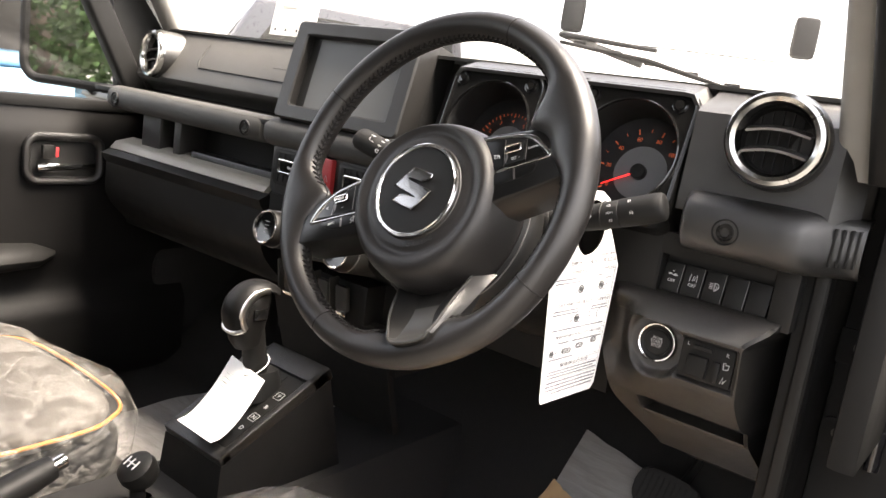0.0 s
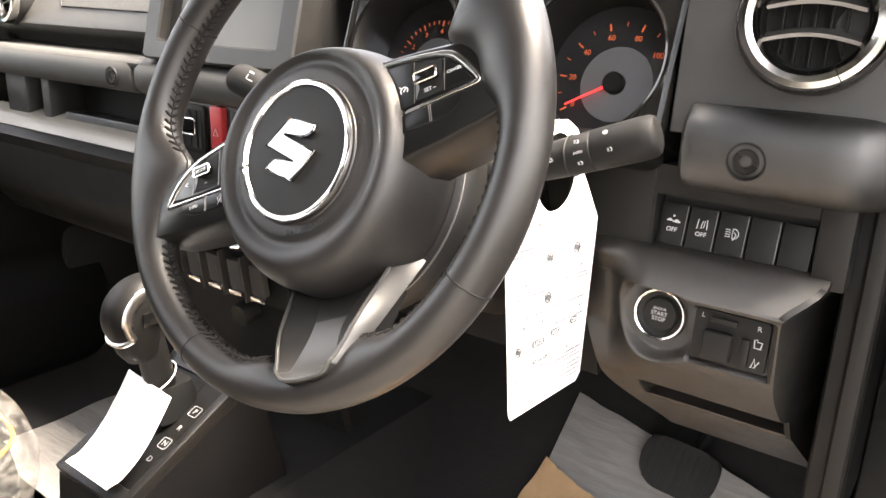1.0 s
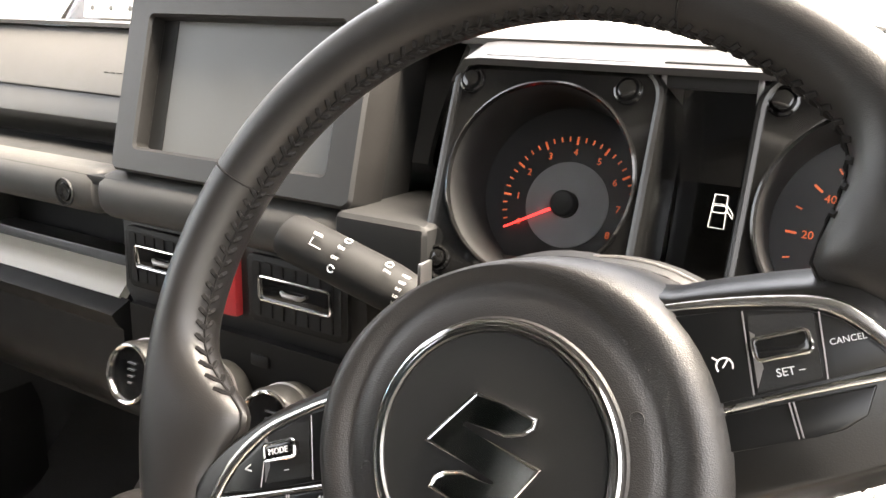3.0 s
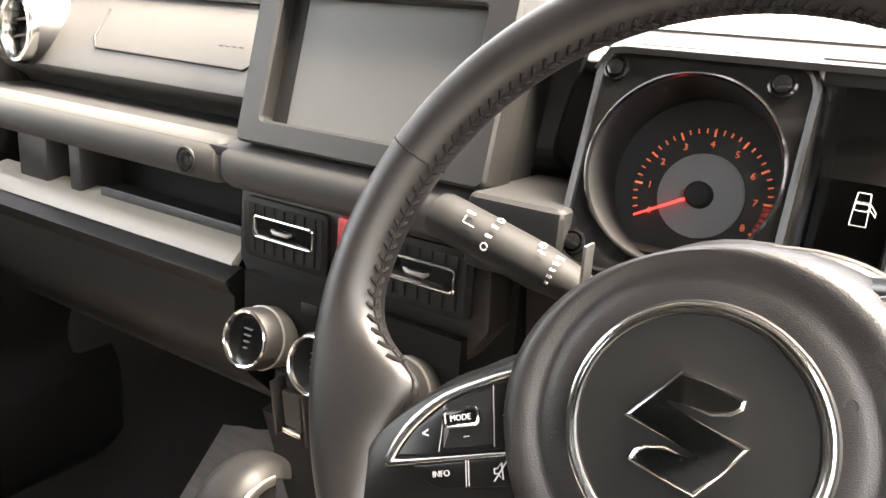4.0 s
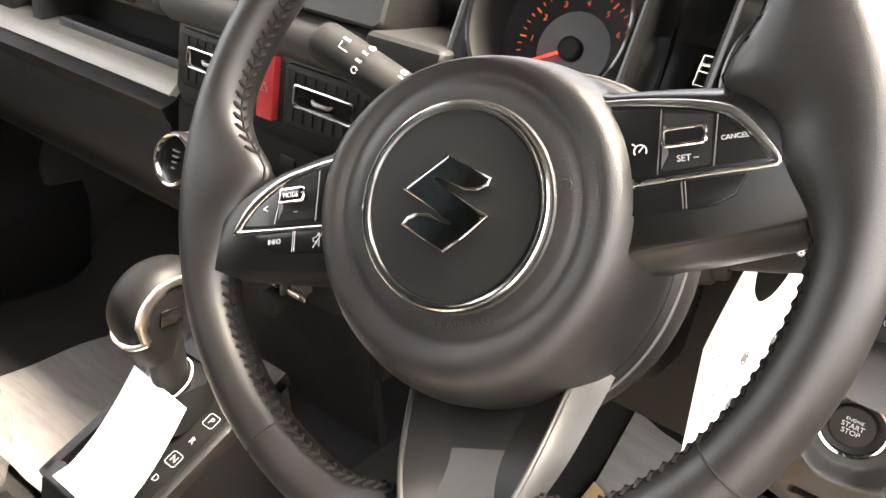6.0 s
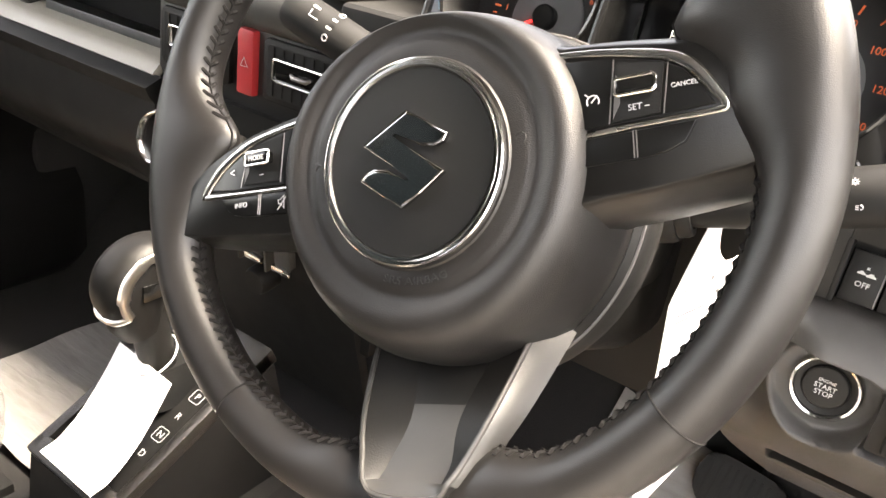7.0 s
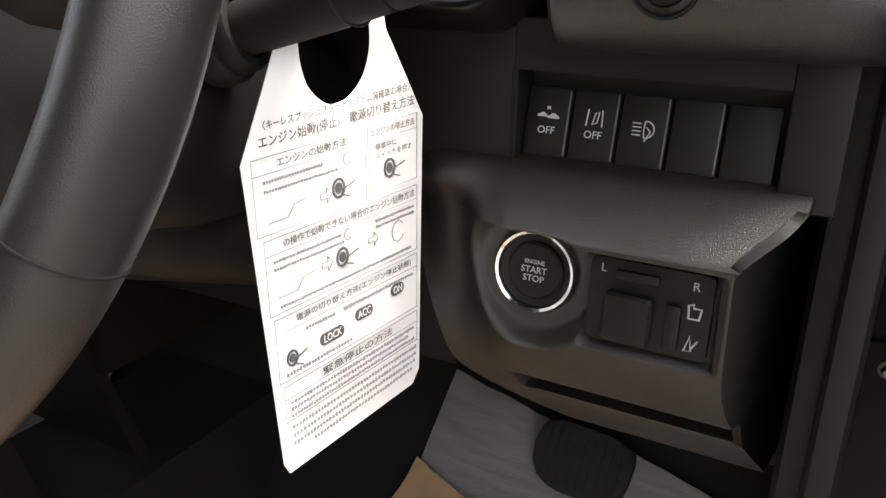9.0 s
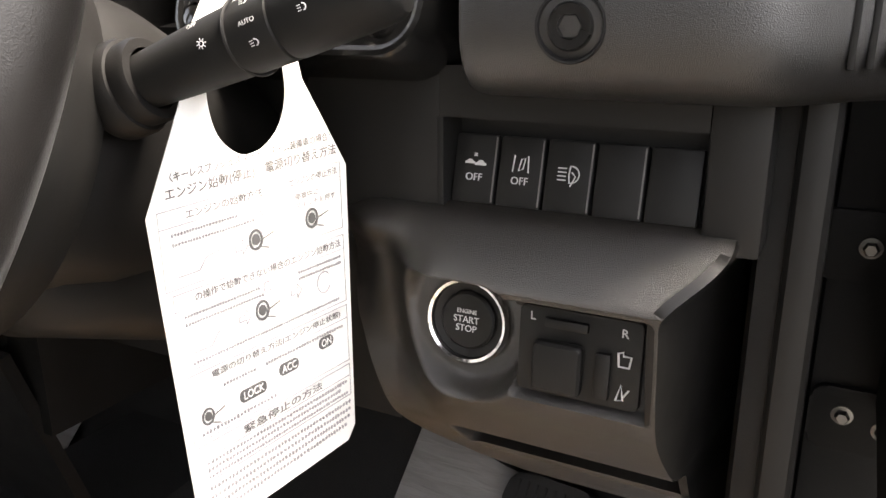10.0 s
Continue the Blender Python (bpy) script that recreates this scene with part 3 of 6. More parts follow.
part("switch_box", box(MID - 0.085, MID + 0.085, 0.165, 0.22, 0.865, 0.918, 0.004), BLACK, dash, world_space=True)
for k in range(4):
    sx = MID - 0.0515 + 0.0345 * k
    m = facing(sx, 0.160, 0.892, -8)
    t = part("window_switch", moved(join(box(-0.010, 0.010, -0.012, 0.022, 0, 0.008, 0.002)), m), PLASTIC_GREY, dash, world_space=True)
    part("switch_bar", moved(box(-0.0105, 0.0105, -0.018, -0.012, 0.006, 0.011, 0.0015), m), CHROME, t, "bright chrome switch edge", world_space=True)
    part("divider", moved(box(-0.0185, -0.0155, -0.022, 0.03, -0.004, 0.012, 0.001), m), PLASTIC_GREY, t, world_space=True)
part("socket_cover", lathe([(0, 0.004), (0.012, 0.004), (0.014, 0.0), (0.014, -0.02)], 24, facing(MID + 0.01, 0.165, 0.845, -10)), PLASTIC_SMOOTH, dash, world_space=True)
part("lower_cover", grid(lambda u, v: (MID - 0.11 + 0.22 * u, 0.185 + 0.05 * v, 0.87 - 0.16 * v), 8, 8, 0.01), BLACK, dash, world_space=True)

# driver's side: vent panel, block with bolt, switch panel, knee panel
part("driver_upper_panel", grid(lambda u, v: (0.165 + 0.150 * u, 0.158 + 0.010 * v + 0.045 * smooth(0.78, 1.0, v) + 0.03 * smooth(0.88, 1.0, u), 1.100 + 0.115 * v), 24, 24, 0.008), PLASTIC, dash, world_space=True)


def block(u, v):
    """The rounded block under the round vent, u along it, v round its nose."""
    x = 0.174 + 0.150 * u
    a = v * math.pi * 1.0
    e = max(0.02, 1 - max(0.0, 1 - u / 0.07) ** 2) ** 0.5 * (1 - 0.35 * smooth(0.62, 1.0, u))
    ny = 0.036 * e
    y = 0.172 - math.copysign(abs(math.sin(a)) ** 0.72, 1) * ny + 0.030 * smooth(0.70, 1.0, u)
    z = 1.0925 + math.copysign(abs(math.cos(a)) ** 0.80, math.cos(a)) * (0.0285 - 0.004 * (1 - e))
    return (x, y, z)


part("side_block", grid(block, 40, 30, 0.004), PLASTIC, dash, "rounded dark grey block with a round bolt", world_space=True)
dash_bolt(0.222, 0.1355, 1.090, 0.0100)
for k in range(4):
    px, py, pz = block(0.865 + 0.035 * k, 0.5)
    part("side_slot", box(px - 0.0011, px + 0.0011, py - 0.0016, py + 0.01, 1.077, 1.110, 0.0006), BLACK, dash, world_space=True)


sx0, sx1, sz0, sz1 = 0.153, 0.262, 1.015, 1.053
part("switch_panel", join(box(0.085, sx0, 0.176, 0.20, 1.008, 1.074, 0.002), box(sx1, 0.283, 0.176, 0.20, 1.008, 1.074, 0.002), box(sx0, sx1, 0.176, 0.20, sz1, 1.074), box(sx0, sx1, 0.176, 0.20, 1.006, sz0)), PLASTIC_SMOOTH, dash, world_space=True)
part("switch_recess", join(box(sx0, sx1, 0.193, 0.2, sz0, sz1), box(sx0 - 0.001, sx0 + 0.002, 0.1755, 0.195, sz0, sz1, 0.0005)), BLACK, dash, world_space=True)
M_SW = []
for k in range(5):
    x0 = 0.1560 + 0.0209 * k
    m = facing(x0 + 0.0099, 0.186, 1.0300, 14)
    s = part("panel_switch", moved(box(-0.0099, 0.0099, -0.0145, 0.0150, -0.004, 0.0025, 0.0012), m), PLASTIC_SMOOTH, dash, "square black switch" if k < 3 else "blank switch cover", world_space=True)
    if k < 4:
        # silver strip painting the highlight on the switch's right edge
        part("edge_highlight", moved(box(0.0088, 0.0094, -0.0135, 0.014, 0.0020, 0.0028), m), DIM_SILVER, s, world_space=True)
    M_SW.append((s, m))


def icon_car(x, y, s):
    """A small car seen from the side, as a printed mark."""
    return prism([(x + s * a, y + s * b) for a, b in ((-1, -0.35), (-1, 0.05), (-0.55, 0.15), (-0.3, 0.5), (0.35, 0.5), (0.6, 0.15), (1, 0.05), (1, -0.35))], 0.0026, 0.0028)


def line(pts, w=0.0003, z=0.0027, closed=False):
    return tube([(x, y, z) for x, y in pts], w, 5, closed)


def circle_pts(cx, cy, r, a0=0, a1=360, n=16):
    full = abs(a1 - a0) >= 360
    return [(cx + r * math.cos(radians(a0 + (a1 - a0) * k / (n if full else n - 1))), cy + r * math.sin(radians(a0 + (a1 - a0) * k / (n if full else n - 1)))) for k in range(n)]


for k, mark in ((0, join(icon_car(-0.0024, 0.0030, 0.0022), icon_car(0.0026, 0.0026, 0.0026), line([(-0.0006, 0.0055), (0.0008, 0.0068)]), line([(-0.0006, 0.0068), (0.0008, 0.0055)]))),
                (1, join(line([(-0.0035, 0.0002), (-0.0030, 0.0072)]), line([(0.0035, 0.0002), (0.0030, 0.0072)]), line([(-0.0008, 0.0008), (0.0012, 0.0018), (0.0018, 0.0062), (0.0002, 0.0058)], closed=True))),
                (2, join(line(circle_pts(0.0010, 0.0012, 0.0034, -100, 100)), line([(0.0006, 0.0046), (0.0002, 0.0012), (0.0006, -0.0022)]), *[line([(-0.0046, 0.0036 - 0.0016 * q), (-0.0010, 0.0036 - 0.0016 * q)]) for q in range(4)], line([(0.0012, 0.0022), (0.003, 0.0005), (0.001, -0.0036)])))):
    s, m = M_SW[k]
    part("printed_mark", moved(mark, m), PRINT, s, "white printed symbol", world_space=True)
    if k < 2:
        part("lettering", text("OFF", 0.0045, m @ at(0, -0.0035, 0.0027)), PRINT, s, world_space=True)


KNEE = [(0.181, 1.0165), (0.171, 1.0132), (0.158, 1.0040), (0.1500, 0.9962), (0.1468, 0.9910), (0.1490, 0.9872), (0.153, 0.965), (0.157, 0.945), (0.168, 0.925), (0.198, 0.893), (0.245, 0.853), (0.292, 0.818)]
KNEE_LINE = spline([(y, z) for y, z in KNEE], 6)


def knee(u, v):
    q = v * (len(KNEE_LINE) - 1)
    i = min(int(q), len(KNEE_LINE) - 2)
    p = KNEE_LINE[i].lerp(KNEE_LINE[i + 1], q - i)
    y, z = p.x, p.y
    left = 0.100 + 0.020 * smooth(0.97, 0.90, z) + 0.030 * smooth(0.90, 0.82, z)
    right = 0.255 + 0.020 * smooth(0.986, 1.013, z) + 0.016 * smooth(0.94, 0.82, z)
    x = left + (right - left) * u
    # the lip fades out towards the column, and the face turns forwards there
    fade = smooth(0.165, 0.125, x)
    y += 0.026 * fade * smooth(1.01, 0.99, z) * smooth(0.90, 0.95, z) + 0.05 * smooth(0.125, 0.095, x) * smooth(0.93, 0.99, z) * 0.3
    # round scoop behind the start button and the oblong one behind the mirror switch
    d = math.hypot(x - 0.169, (z - 0.966) * 1.0)
    scoop = smooth(0.0345, 0.0275, d)
    slot = smooth(0.193, 0.198, x) * smooth(0.2535, 0.2490, x) * smooth(0.9415, 0.9450, z) * smooth(0.9880, 0.9850, z)
    y += max(scoop * smooth(0.993, 0.985, z) * max(0.0, 0.1755 - y), slot * max(0.0, 0.1650 - y))
    # pocket slit low down
    slit = smooth(0.150, 0.158, x) * smooth(0.264, 0.256, x) * smooth(0.880, 0.884, z) * smooth(0.901, 0.897, z)
    y += 0.030 * slit
    return (x, y, z)


part("knee_panel", grid(knee, 150, 170), BROWN_PLASTIC, dash, "dark brown-grey knee panel with start button", world_space=True, angle=60)
part("knee_side", grid(lambda u, v: (knee(1.0, v)[0] + 0.016 * u, knee(1.0, v)[1] + 0.002 * min(1, u * 8) + 0.11 * u, knee(1.0, v)[2]), 8, 60, 0.004), PLASTIC_SMOOTH, dash, world_space=True)
part("end_strip", box(0.290, 0.304, 0.189, 0.215, 0.78, 1.068, 0.005, 3), PLASTIC_SMOOTH, dash, "dark grey edge strip", world_space=True)
part("end_cap", box(0.278, 0.303, 0.195, 0.60, 0.80, 1.195, 0.012), BLACK, dash, "dark end trim of the dashboard", world_space=True)
part("under_panel", box(0.17, 0.30, 0.33, 0.6, 0.80, 0.84), BLACK, dash, world_space=True)
part("column_surround", grid(lambda u, v: (-0.17 + 0.275 * u, 0.19 + 0.04 * v, 1.09 - 0.21 * v), 10, 10, 0.01), BLACK, dash, world_space=True)

# start button
m = facing(0.169, 0.172, 0.9660, 6)
st = part("start_button", lathe([(0.0128, -0.006), (0.0128, 0.0006), (0.0118, 0.0016), (0, 0.0022)], 40, m), PLASTIC_SMOOTH, dash, "round black engine start button in a chrome ring", world_space=True)
part("button_bezel", lathe([(0.0130, -0.001), (0.0168, 0.0002), (0.0172, -0.004)], 40, m), PLASTIC_SMOOTH, st, world_space=True)
part("chrome_ring", lathe([(0.0168, -0.002), (0.0172, 0.0024), (0.0185, 0.0030), (0.0200, 0.0010), (0.0205, -0.006)], 48, m), CHROME, st, "bright chrome ring", world_space=True)
part("lettering", join(text("ENGINE", 0.0027, m @ at(0, 0.0042, 0.0021)), text("START", 0.0042, m @ at(0, 0.0006, 0.0023)), text("STOP", 0.0042, m @ at(0, -0.0034, 0.0021))), PRINT, st, world_space=True)

# mirror switch
m = facing(0.2225, 0.1632, 0.9640, 4)
ms = part("mirror_switch", moved(prism(round_rect(0.050, 0.036, 0.002), -0.002, 0.0025, 0.0008), m), PLASTIC_SMOOTH, dash, "black mirror adjuster switch", world_space=True)
part("mirror_pad", moved(box(-0.0175, 0.0030, -0.0155, 0.0055, 0.002, 0.0085, 0.003, 3), m), PLASTIC_SMOOTH, ms, world_space=True)
part("slider", moved(box(-0.014, 0.004, 0.0105, 0.0145, 0.002, 0.005, 0.001), m), PLASTIC_SMOOTH, ms, world_space=True)
part("fold_rocker", moved(box(0.0075, 0.0140, -0.0150, 0.0045, 0.002, 0.006, 0.0018), m), PLASTIC_SMOOTH, ms, world_space=True)
for body, bx, by in (("L", -0.0195, 0.0137), ("R", 0.0180, 0.0128)):
    part("lettering", text(body, 0.0050, m @ at(bx, by, 0.0027)), PRINT, ms, world_space=True)
part("fold_symbol", moved(line([(0.0160, 0.0050), (0.0165, -0.0005), (0.0205, -0.0005), (0.0212, 0.0040), (0.0180, 0.0040), (0.0180, 0.0055)], 0.0005, 0.0028, True), m), PRINT, ms, world_space=True)
part("fold_symbol", moved(join(line([(0.0162, -0.0145), (0.0180, -0.0080), (0.0190, -0.0140)], 0.0005, 0.0028, True), line([(0.0190, -0.0130), (0.0212, -0.0095)], 0.0004, 0.0028)), m), PRINT, ms, world_space=True)


def round_vent(x, y, z, turn):
    """Round end vent: chrome collar, dark cup, two blades on a spindle."""
    m = facing(x, y, z, 4, turn)
    v = part("round_vent", lathe([(0.0435, -0.045), (0.0425, -0.010), (0.0405, -0.004)], 48, m), PLASTIC, dash, "round air vent in a satin chrome collar", world_space=True)
    part("collar", lathe([(0.0410, -0.008), (0.0405, 0.0015), (0.0385, 0.0045), (0.0350, 0.0055), (0.0315, 0.0035), (0.0290, -0.003), (0.0285, -0.012)], 64, m), DARK_CHROME, v, "satin chrome collar", world_space=True)
    for k, a0 in enumerate((38, 150, -60)):
        part("collar_seam", moved(tube([((0.0408 - 0.0125 * q) * math.cos(radians(a0)), (0.0408 - 0.0125 * q) * math.sin(radians(a0)), 0.0030 + 0.0030 * math.sin(q * math.pi)) for q in [j / 6 for j in range(7)]], 0.0003, 5), m), BLACK, v, world_space=True)
    part("cup", lathe([(0.0290, -0.004), (0.0275, -0.03), (0, -0.032)], 48, m), BLACK, v, world_space=True)
    for zz in (-0.011, 0.009):
        w = math.sqrt(0.0275 ** 2 - zz ** 2)
        part("blade", moved(grid(lambda u, vv, w=w, zz=zz: (-w + 2 * w * u, zz + 0.004 * math.sin(u * math.pi) - 0.003 + 0.010 * vv * 0.4, -0.006 - 0.016 * vv), 12, 4, 0.0022), m), DIM_SILVER, v, world_space=True)
    for k in range(5):
        xx = -0.017 + 0.0085 * k
        w = math.sqrt(0.026 ** 2 - xx ** 2)
        part("fin", moved(box(xx - 0.0005, xx + 0.0005, -w, w, -0.027, -0.019), m), BLACK, v, world_space=True)


round_vent(0.2475, 0.132, 1.175, 8)
round_vent(-0.847, 0.222, 1.170, -6)
# ---- display screen ----
scr = thing("display_screen", facing(-0.303, 0.170, 1.1765, 14), "switched-off touch screen in a dark grey plastic frame", "screen")
fw, fh, iw, ih = 0.228, 0.136, 0.180, 0.097
def ring_frame(rings):
    """A closed frame through rounded rectangles given as width, height, radius, height above the face."""
    bm = bmesh.new()
    vs = [[bm.verts.new((x, y, z)) for x, y in round_rect(w, h, r, 5)] for w, h, r, z in rings]
    for a, b in zip(vs, vs[1:] + vs[:1]):
        for k in range(len(a)):
            bm.faces.new((a[k], a[(k + 1) % len(a)], b[(k + 1) % len(a)], b[k]))
    return bm


part("frame", ring_frame([(fw, fh, 0.007, -0.03), (fw, fh, 0.007, 0.0015), (fw - 0.004, fh - 0.004, 0.006, 0.004), (iw + 0.004, ih + 0.004, 0.005, 0.004), (iw, ih, 0.004, 0.002), (iw, ih, 0.004, -0.03)]), PLASTIC_FINE, scr)
part("housing", box(-fw / 2 + 0.004, fw / 2 - 0.004, -fh / 2, fh / 2 - 0.004, -0.07, -0.028, 0.004), BLACK, scr)
part("panel", box(-iw / 2 - 0.004, iw / 2 + 0.004, -ih / 2 - 0.004, ih / 2 + 0.004, -0.015, -0.009), SCREEN, scr, "matt dark glass panel")
part("soft_keys", box(-iw / 2 + 0.001, -iw / 2 + 0.016, -ih / 2, ih / 2, -0.0095, -0.0085), BLACK, scr, "black key strip")

# ---- instrument cluster ----
clu = thing("instrument_cluster", at(0.011, 0.2, 1.14), "twin square gauge pods with round dials", "instrument cluster")
part("hood", grid(lambda u, v: (-0.134 + 0.292 * u, 0.182 + 0.032 * v, 1.203 + 0.0105 * v - 0.012 * smooth(0.03, 0.0, u) - 0.012 * smooth(0.97, 1.0, u)), 40, 8, -0.004), PLASTIC, clu, world_space=True)
part("middle_back", box(-0.016, 0.040, 0.225, 0.235, 1.06, 1.21), GLOSS, clu, world_space=True)
for wx in (-0.0125, 0.0355):
    part("middle_wall", box(wx - 0.0015, wx + 0.0015, 0.185, 0.228, 1.06, 1.205, 0.001), DIM_SILVER, clu, "grey silver side wall of the middle display", world_space=True)
part("middle_top", box(-0.014, 0.037, 0.186, 0.23, 1.196, 1.210, 0.002), BLACK, clu, world_space=True)
dsp = part("middle_display", moved(box(-0.020, 0.020, -0.045, 0.035, 0, 0.002), facing(0.0125, 0.222, 1.125, 16)), GLOSS, clu, "small display with a white car symbol", world_space=True)
mi = facing(0.0170, 0.2195, 1.130, 16) @ Matrix.Scale(0.74, 4)
part("car_symbol", moved(join(line(round_rect(0.0100, 0.0055, 0.0015, 2), 0.00027, 0.0), line([(x, y - 0.0005) for x, y in ((-0.0052, 0.0045), (-0.0058, -0.014), (0.0058, -0.014), (0.0052, 0.0045))], 0.00027, 0.0, True), line([(-0.0046, 0.011), (-0.0050, 0.0035)], 0.0003, 0.0), line([(0.0046, 0.011), (0.0050, 0.0035)], 0.0003, 0.0), line([(-0.0044, 0.011), (0.0044, 0.011)], 0.00027, 0.0), line([(0.006, 0.003), (0.0105, -0.003), (0.0105, -0.006), (0.006, -0.001)], 0.00027, 0.0, True)), mi), ICON, dsp, world_space=True)


def dial_point(r, a):
    return (r * math.sin(radians(a)), r * math.cos(radians(a)))


def pod(cx, tach):
    """A square pod with its dial set deep in a round well."""
    m = facing(cx, 0.167, 1.143, 18)
    rings = []
    for w, h, r, z in ((0.127, 0.139, 0.020, -0.05), (0.127, 0.139, 0.020, 0.000), (0.1245, 0.1365, 0.019, 0.0024), (0.1205, 0.1325, 0.017, 0.0030), (0.1165, 0.1285, 0.015, 0.0020), (0.1165, 0.1285, 0.015, -0.05)):
        rings.append([(x, y, z) for x, y in round_rect(w, h, r, 6)])
    bm = bmesh.new()
    vs = [[bm.verts.new(q) for q in ring] for ring in rings]
    for a, b in zip(vs, vs[1:] + vs[:1]):
        for k in range(len(a)):
            bm.faces.new((a[k], a[(k + 1) % len(a)], b[(k + 1) % len(a)], b[k]))
    p = part("gauge_pod", moved(bm, m), POD, clu, "gloss black pod frame", world_space=True)
    # gloss face with a round hole
    bm = bmesh.new()
    ang = [2 * math.pi * k / 96 for k in range(96)]
    outer = [(math.cos(a) * q, math.sin(a) * q) for a in ang for q in [min(0.0588 / max(1e-6, abs(math.cos(a))), 0.0648 / max(1e-6, abs(math.sin(a))), 0.0840)]]
    inner = [(0.0545 * math.cos(a), 0.0545 * math.sin(a)) for a in ang]
    vo, vi = [bm.verts.new((x, y, 0)) for x, y in outer], [bm.verts.new((x, y, 0)) for x, y in inner]
    for k in range(len(outer)):
        j = (k + 1) % len(outer)
        bm.faces.new((vo[k], vo[j], vi[j], vi[k]))
    part("gloss_face", moved(bm, m), GLOSS, p, world_space=True)
    part("well", lathe([(0.0548, 0.001), (0.0530, -0.004), (0.0525, -0.046)], 64, m), BLACK, p, world_space=True)
    part("well_ring", lathe([(0.0565, 0.0), (0.0560, 0.0022), (0.0548, 0.0028), (0.0538, 0.0)], 64, m), GLOSS, p, "gloss ring round the dial", world_space=True)
    for sx, sy in ((-0.0515, 0.0535), (0.0425, 0.0535), (-0.0515, -0.0530), (0.0425, -0.0530)):
        s = part("pod_screw", lathe([(0.0078, 0.0002), (0.0076, 0.0018), (0.0064, 0.0022), (0.0058, 0.0006), (0.0050, 0.0004), (0.0048, 0.0030), (0.0034, 0.0034), (0, 0.0034)], 24, m @ at(sx, sy, 0)), GLOSS, p, world_space=True)
    md = m @ at(0.003, -0.007, -0.046)
    d = part("dial", lathe([(0.0600, 0.0), (0, 0.0)], 64, md), DIAL, p, world_space=True)
    part("dial_centre", lathe([(0.0285 * (0.92 if tach else 1), 0.0), (0.0285 * (0.92 if tach else 1), 0.0008), (0.0270 * (0.92 if tach else 1), 0.0012), (0, 0.0012)], 48, md), DIAL_GREY, d, "grey centre disc", world_space=True)
    n, span0, span1, q = (8, -117, 117, 0.88) if tach else (7, -120, 118, 1.0)
    marks, figures = [], []
    fine = 4 if tach else 4
    for k in range(n * fine + 1):
        a = span0 + (span1 - span0) * k / (n * fine)
        big = k % fine == 0
        if not tach and not big and k % 2:
            continue
        r0, r1, w = (0.0420 * q, 0.0475 * q, 0.0006) if big else (0.0442 * q, 0.0475 * q, 0.0004)
        marks.append(moved(box(-w, w, r0, r1, 0.0004, 0.0008), md @ Matrix.Rotation(radians(-a), 4, "Z")))
        if big:
            x, y = dial_point(0.0365 * q, a)
            label = str(k // fine) if tach else str(20 * (k // fine))
            figures.append(text(label, 0.0058 if tach else 0.0060, md @ at(x, y, 0.0006)))
    part("tick_marks", join(*marks), ORANGE, d, "orange lit scale", world_space=True)
    part("figures", join(*figures), ORANGE, d, "orange lit figures", world_space=True)
    if tach:
        part("red_zone", join(*[moved(box(-0.0011, 0.0011, 0.0372, 0.0418, 0.0003, 0.0006), md @ Matrix.Rotation(radians(-a), 4, "Z")) for a in range(92, 119, 5)]), RED, d, world_space=True)
    else:
        part("warning_lamp", join(moved(line(circle_pts(0, 0, 0.0020), 0.0004, 0.0, True), md @ at(-0.017, -0.043, 0.001)), moved(line([(-0.003, -0.0014), (-0.003, 0.0014)], 0.0004, 0.0), md @ at(-0.017, -0.043, 0.001)), moved(line([(0.003, -0.0014), (0.003, 0.0014)], 0.0004, 0.0), md @ at(-0.017, -0.043, 0.001))), NEEDLE, d, "lit red warning lamp", world_space=True)
        part("unit", text("km/h", 0.0052, md @ at(0.018, -0.037, 0.0006)), ORANGE, d, world_space=True)
    nd = part("needle", moved(loft([[(-0.0009, 0.004, 0.0045), (0.0009, 0.004, 0.0045), (0.0009, 0.004, 0.0055), (-0.0009, 0.004, 0.0055)], [(-0.0005, 0.0415, 0.0035), (0.0005, 0.0415, 0.0035), (0.0005, 0.0415, 0.0042), (-0.0005, 0.0415, 0.0042)]]), md @ Matrix.Rotation(radians(118), 4, "Z")), NEEDLE, d, "lit red needle", world_space=True)
    part("needle_cap", lathe([(0.0082, 0.001), (0.0080, 0.0075), (0.0068, 0.0088), (0, 0.0088)], 32, md), BLACK, nd, world_space=True)
    gl = part("meter_glass", lathe([(0.0535, -0.006), (0, -0.006)], 48, m), METER_GLASS, p, "clear dial cover", world_space=True)
    gl.visible_shadow = False


pod(-0.0725, True)
pod(0.098, False)

# ---- steering wheel ----
TILT, TURN, ROLL = 22.0, -1.2, 25.5
WHEEL = facing(0.0001, -0.0002, 1.0781, TILT, TURN) @ Matrix.Rotation(radians(ROLL), 4, "Z")
sw = thing("steering_wheel", WHEEL, "black leather steering wheel with three spokes, turned off centre", "steering wheel")
R0 = 0.1590
RIM = WHEEL.inverted() @ facing(-0.0105, -0.0020, 1.0920, 21.6, -2.2) @ Matrix.Rotation(radians(ROLL), 4, "Z")


def lobe(a, c, w):
    d = (a - c + 180) % 360 - 180
    return math.exp(-(d / w) ** 2)


def rim_extra(a):
    """How much the leather flares inwards at the spokes."""
    return 0.030 * lobe(a, 172, 9) + 0.012 * lobe(a, 186, 8) + 0.031 * lobe(a, 11, 8) + 0.014 * lobe(a, -4, 8) + 0.006 * lobe(a, 254, 6) + 0.008 * lobe(a, 284, 6)


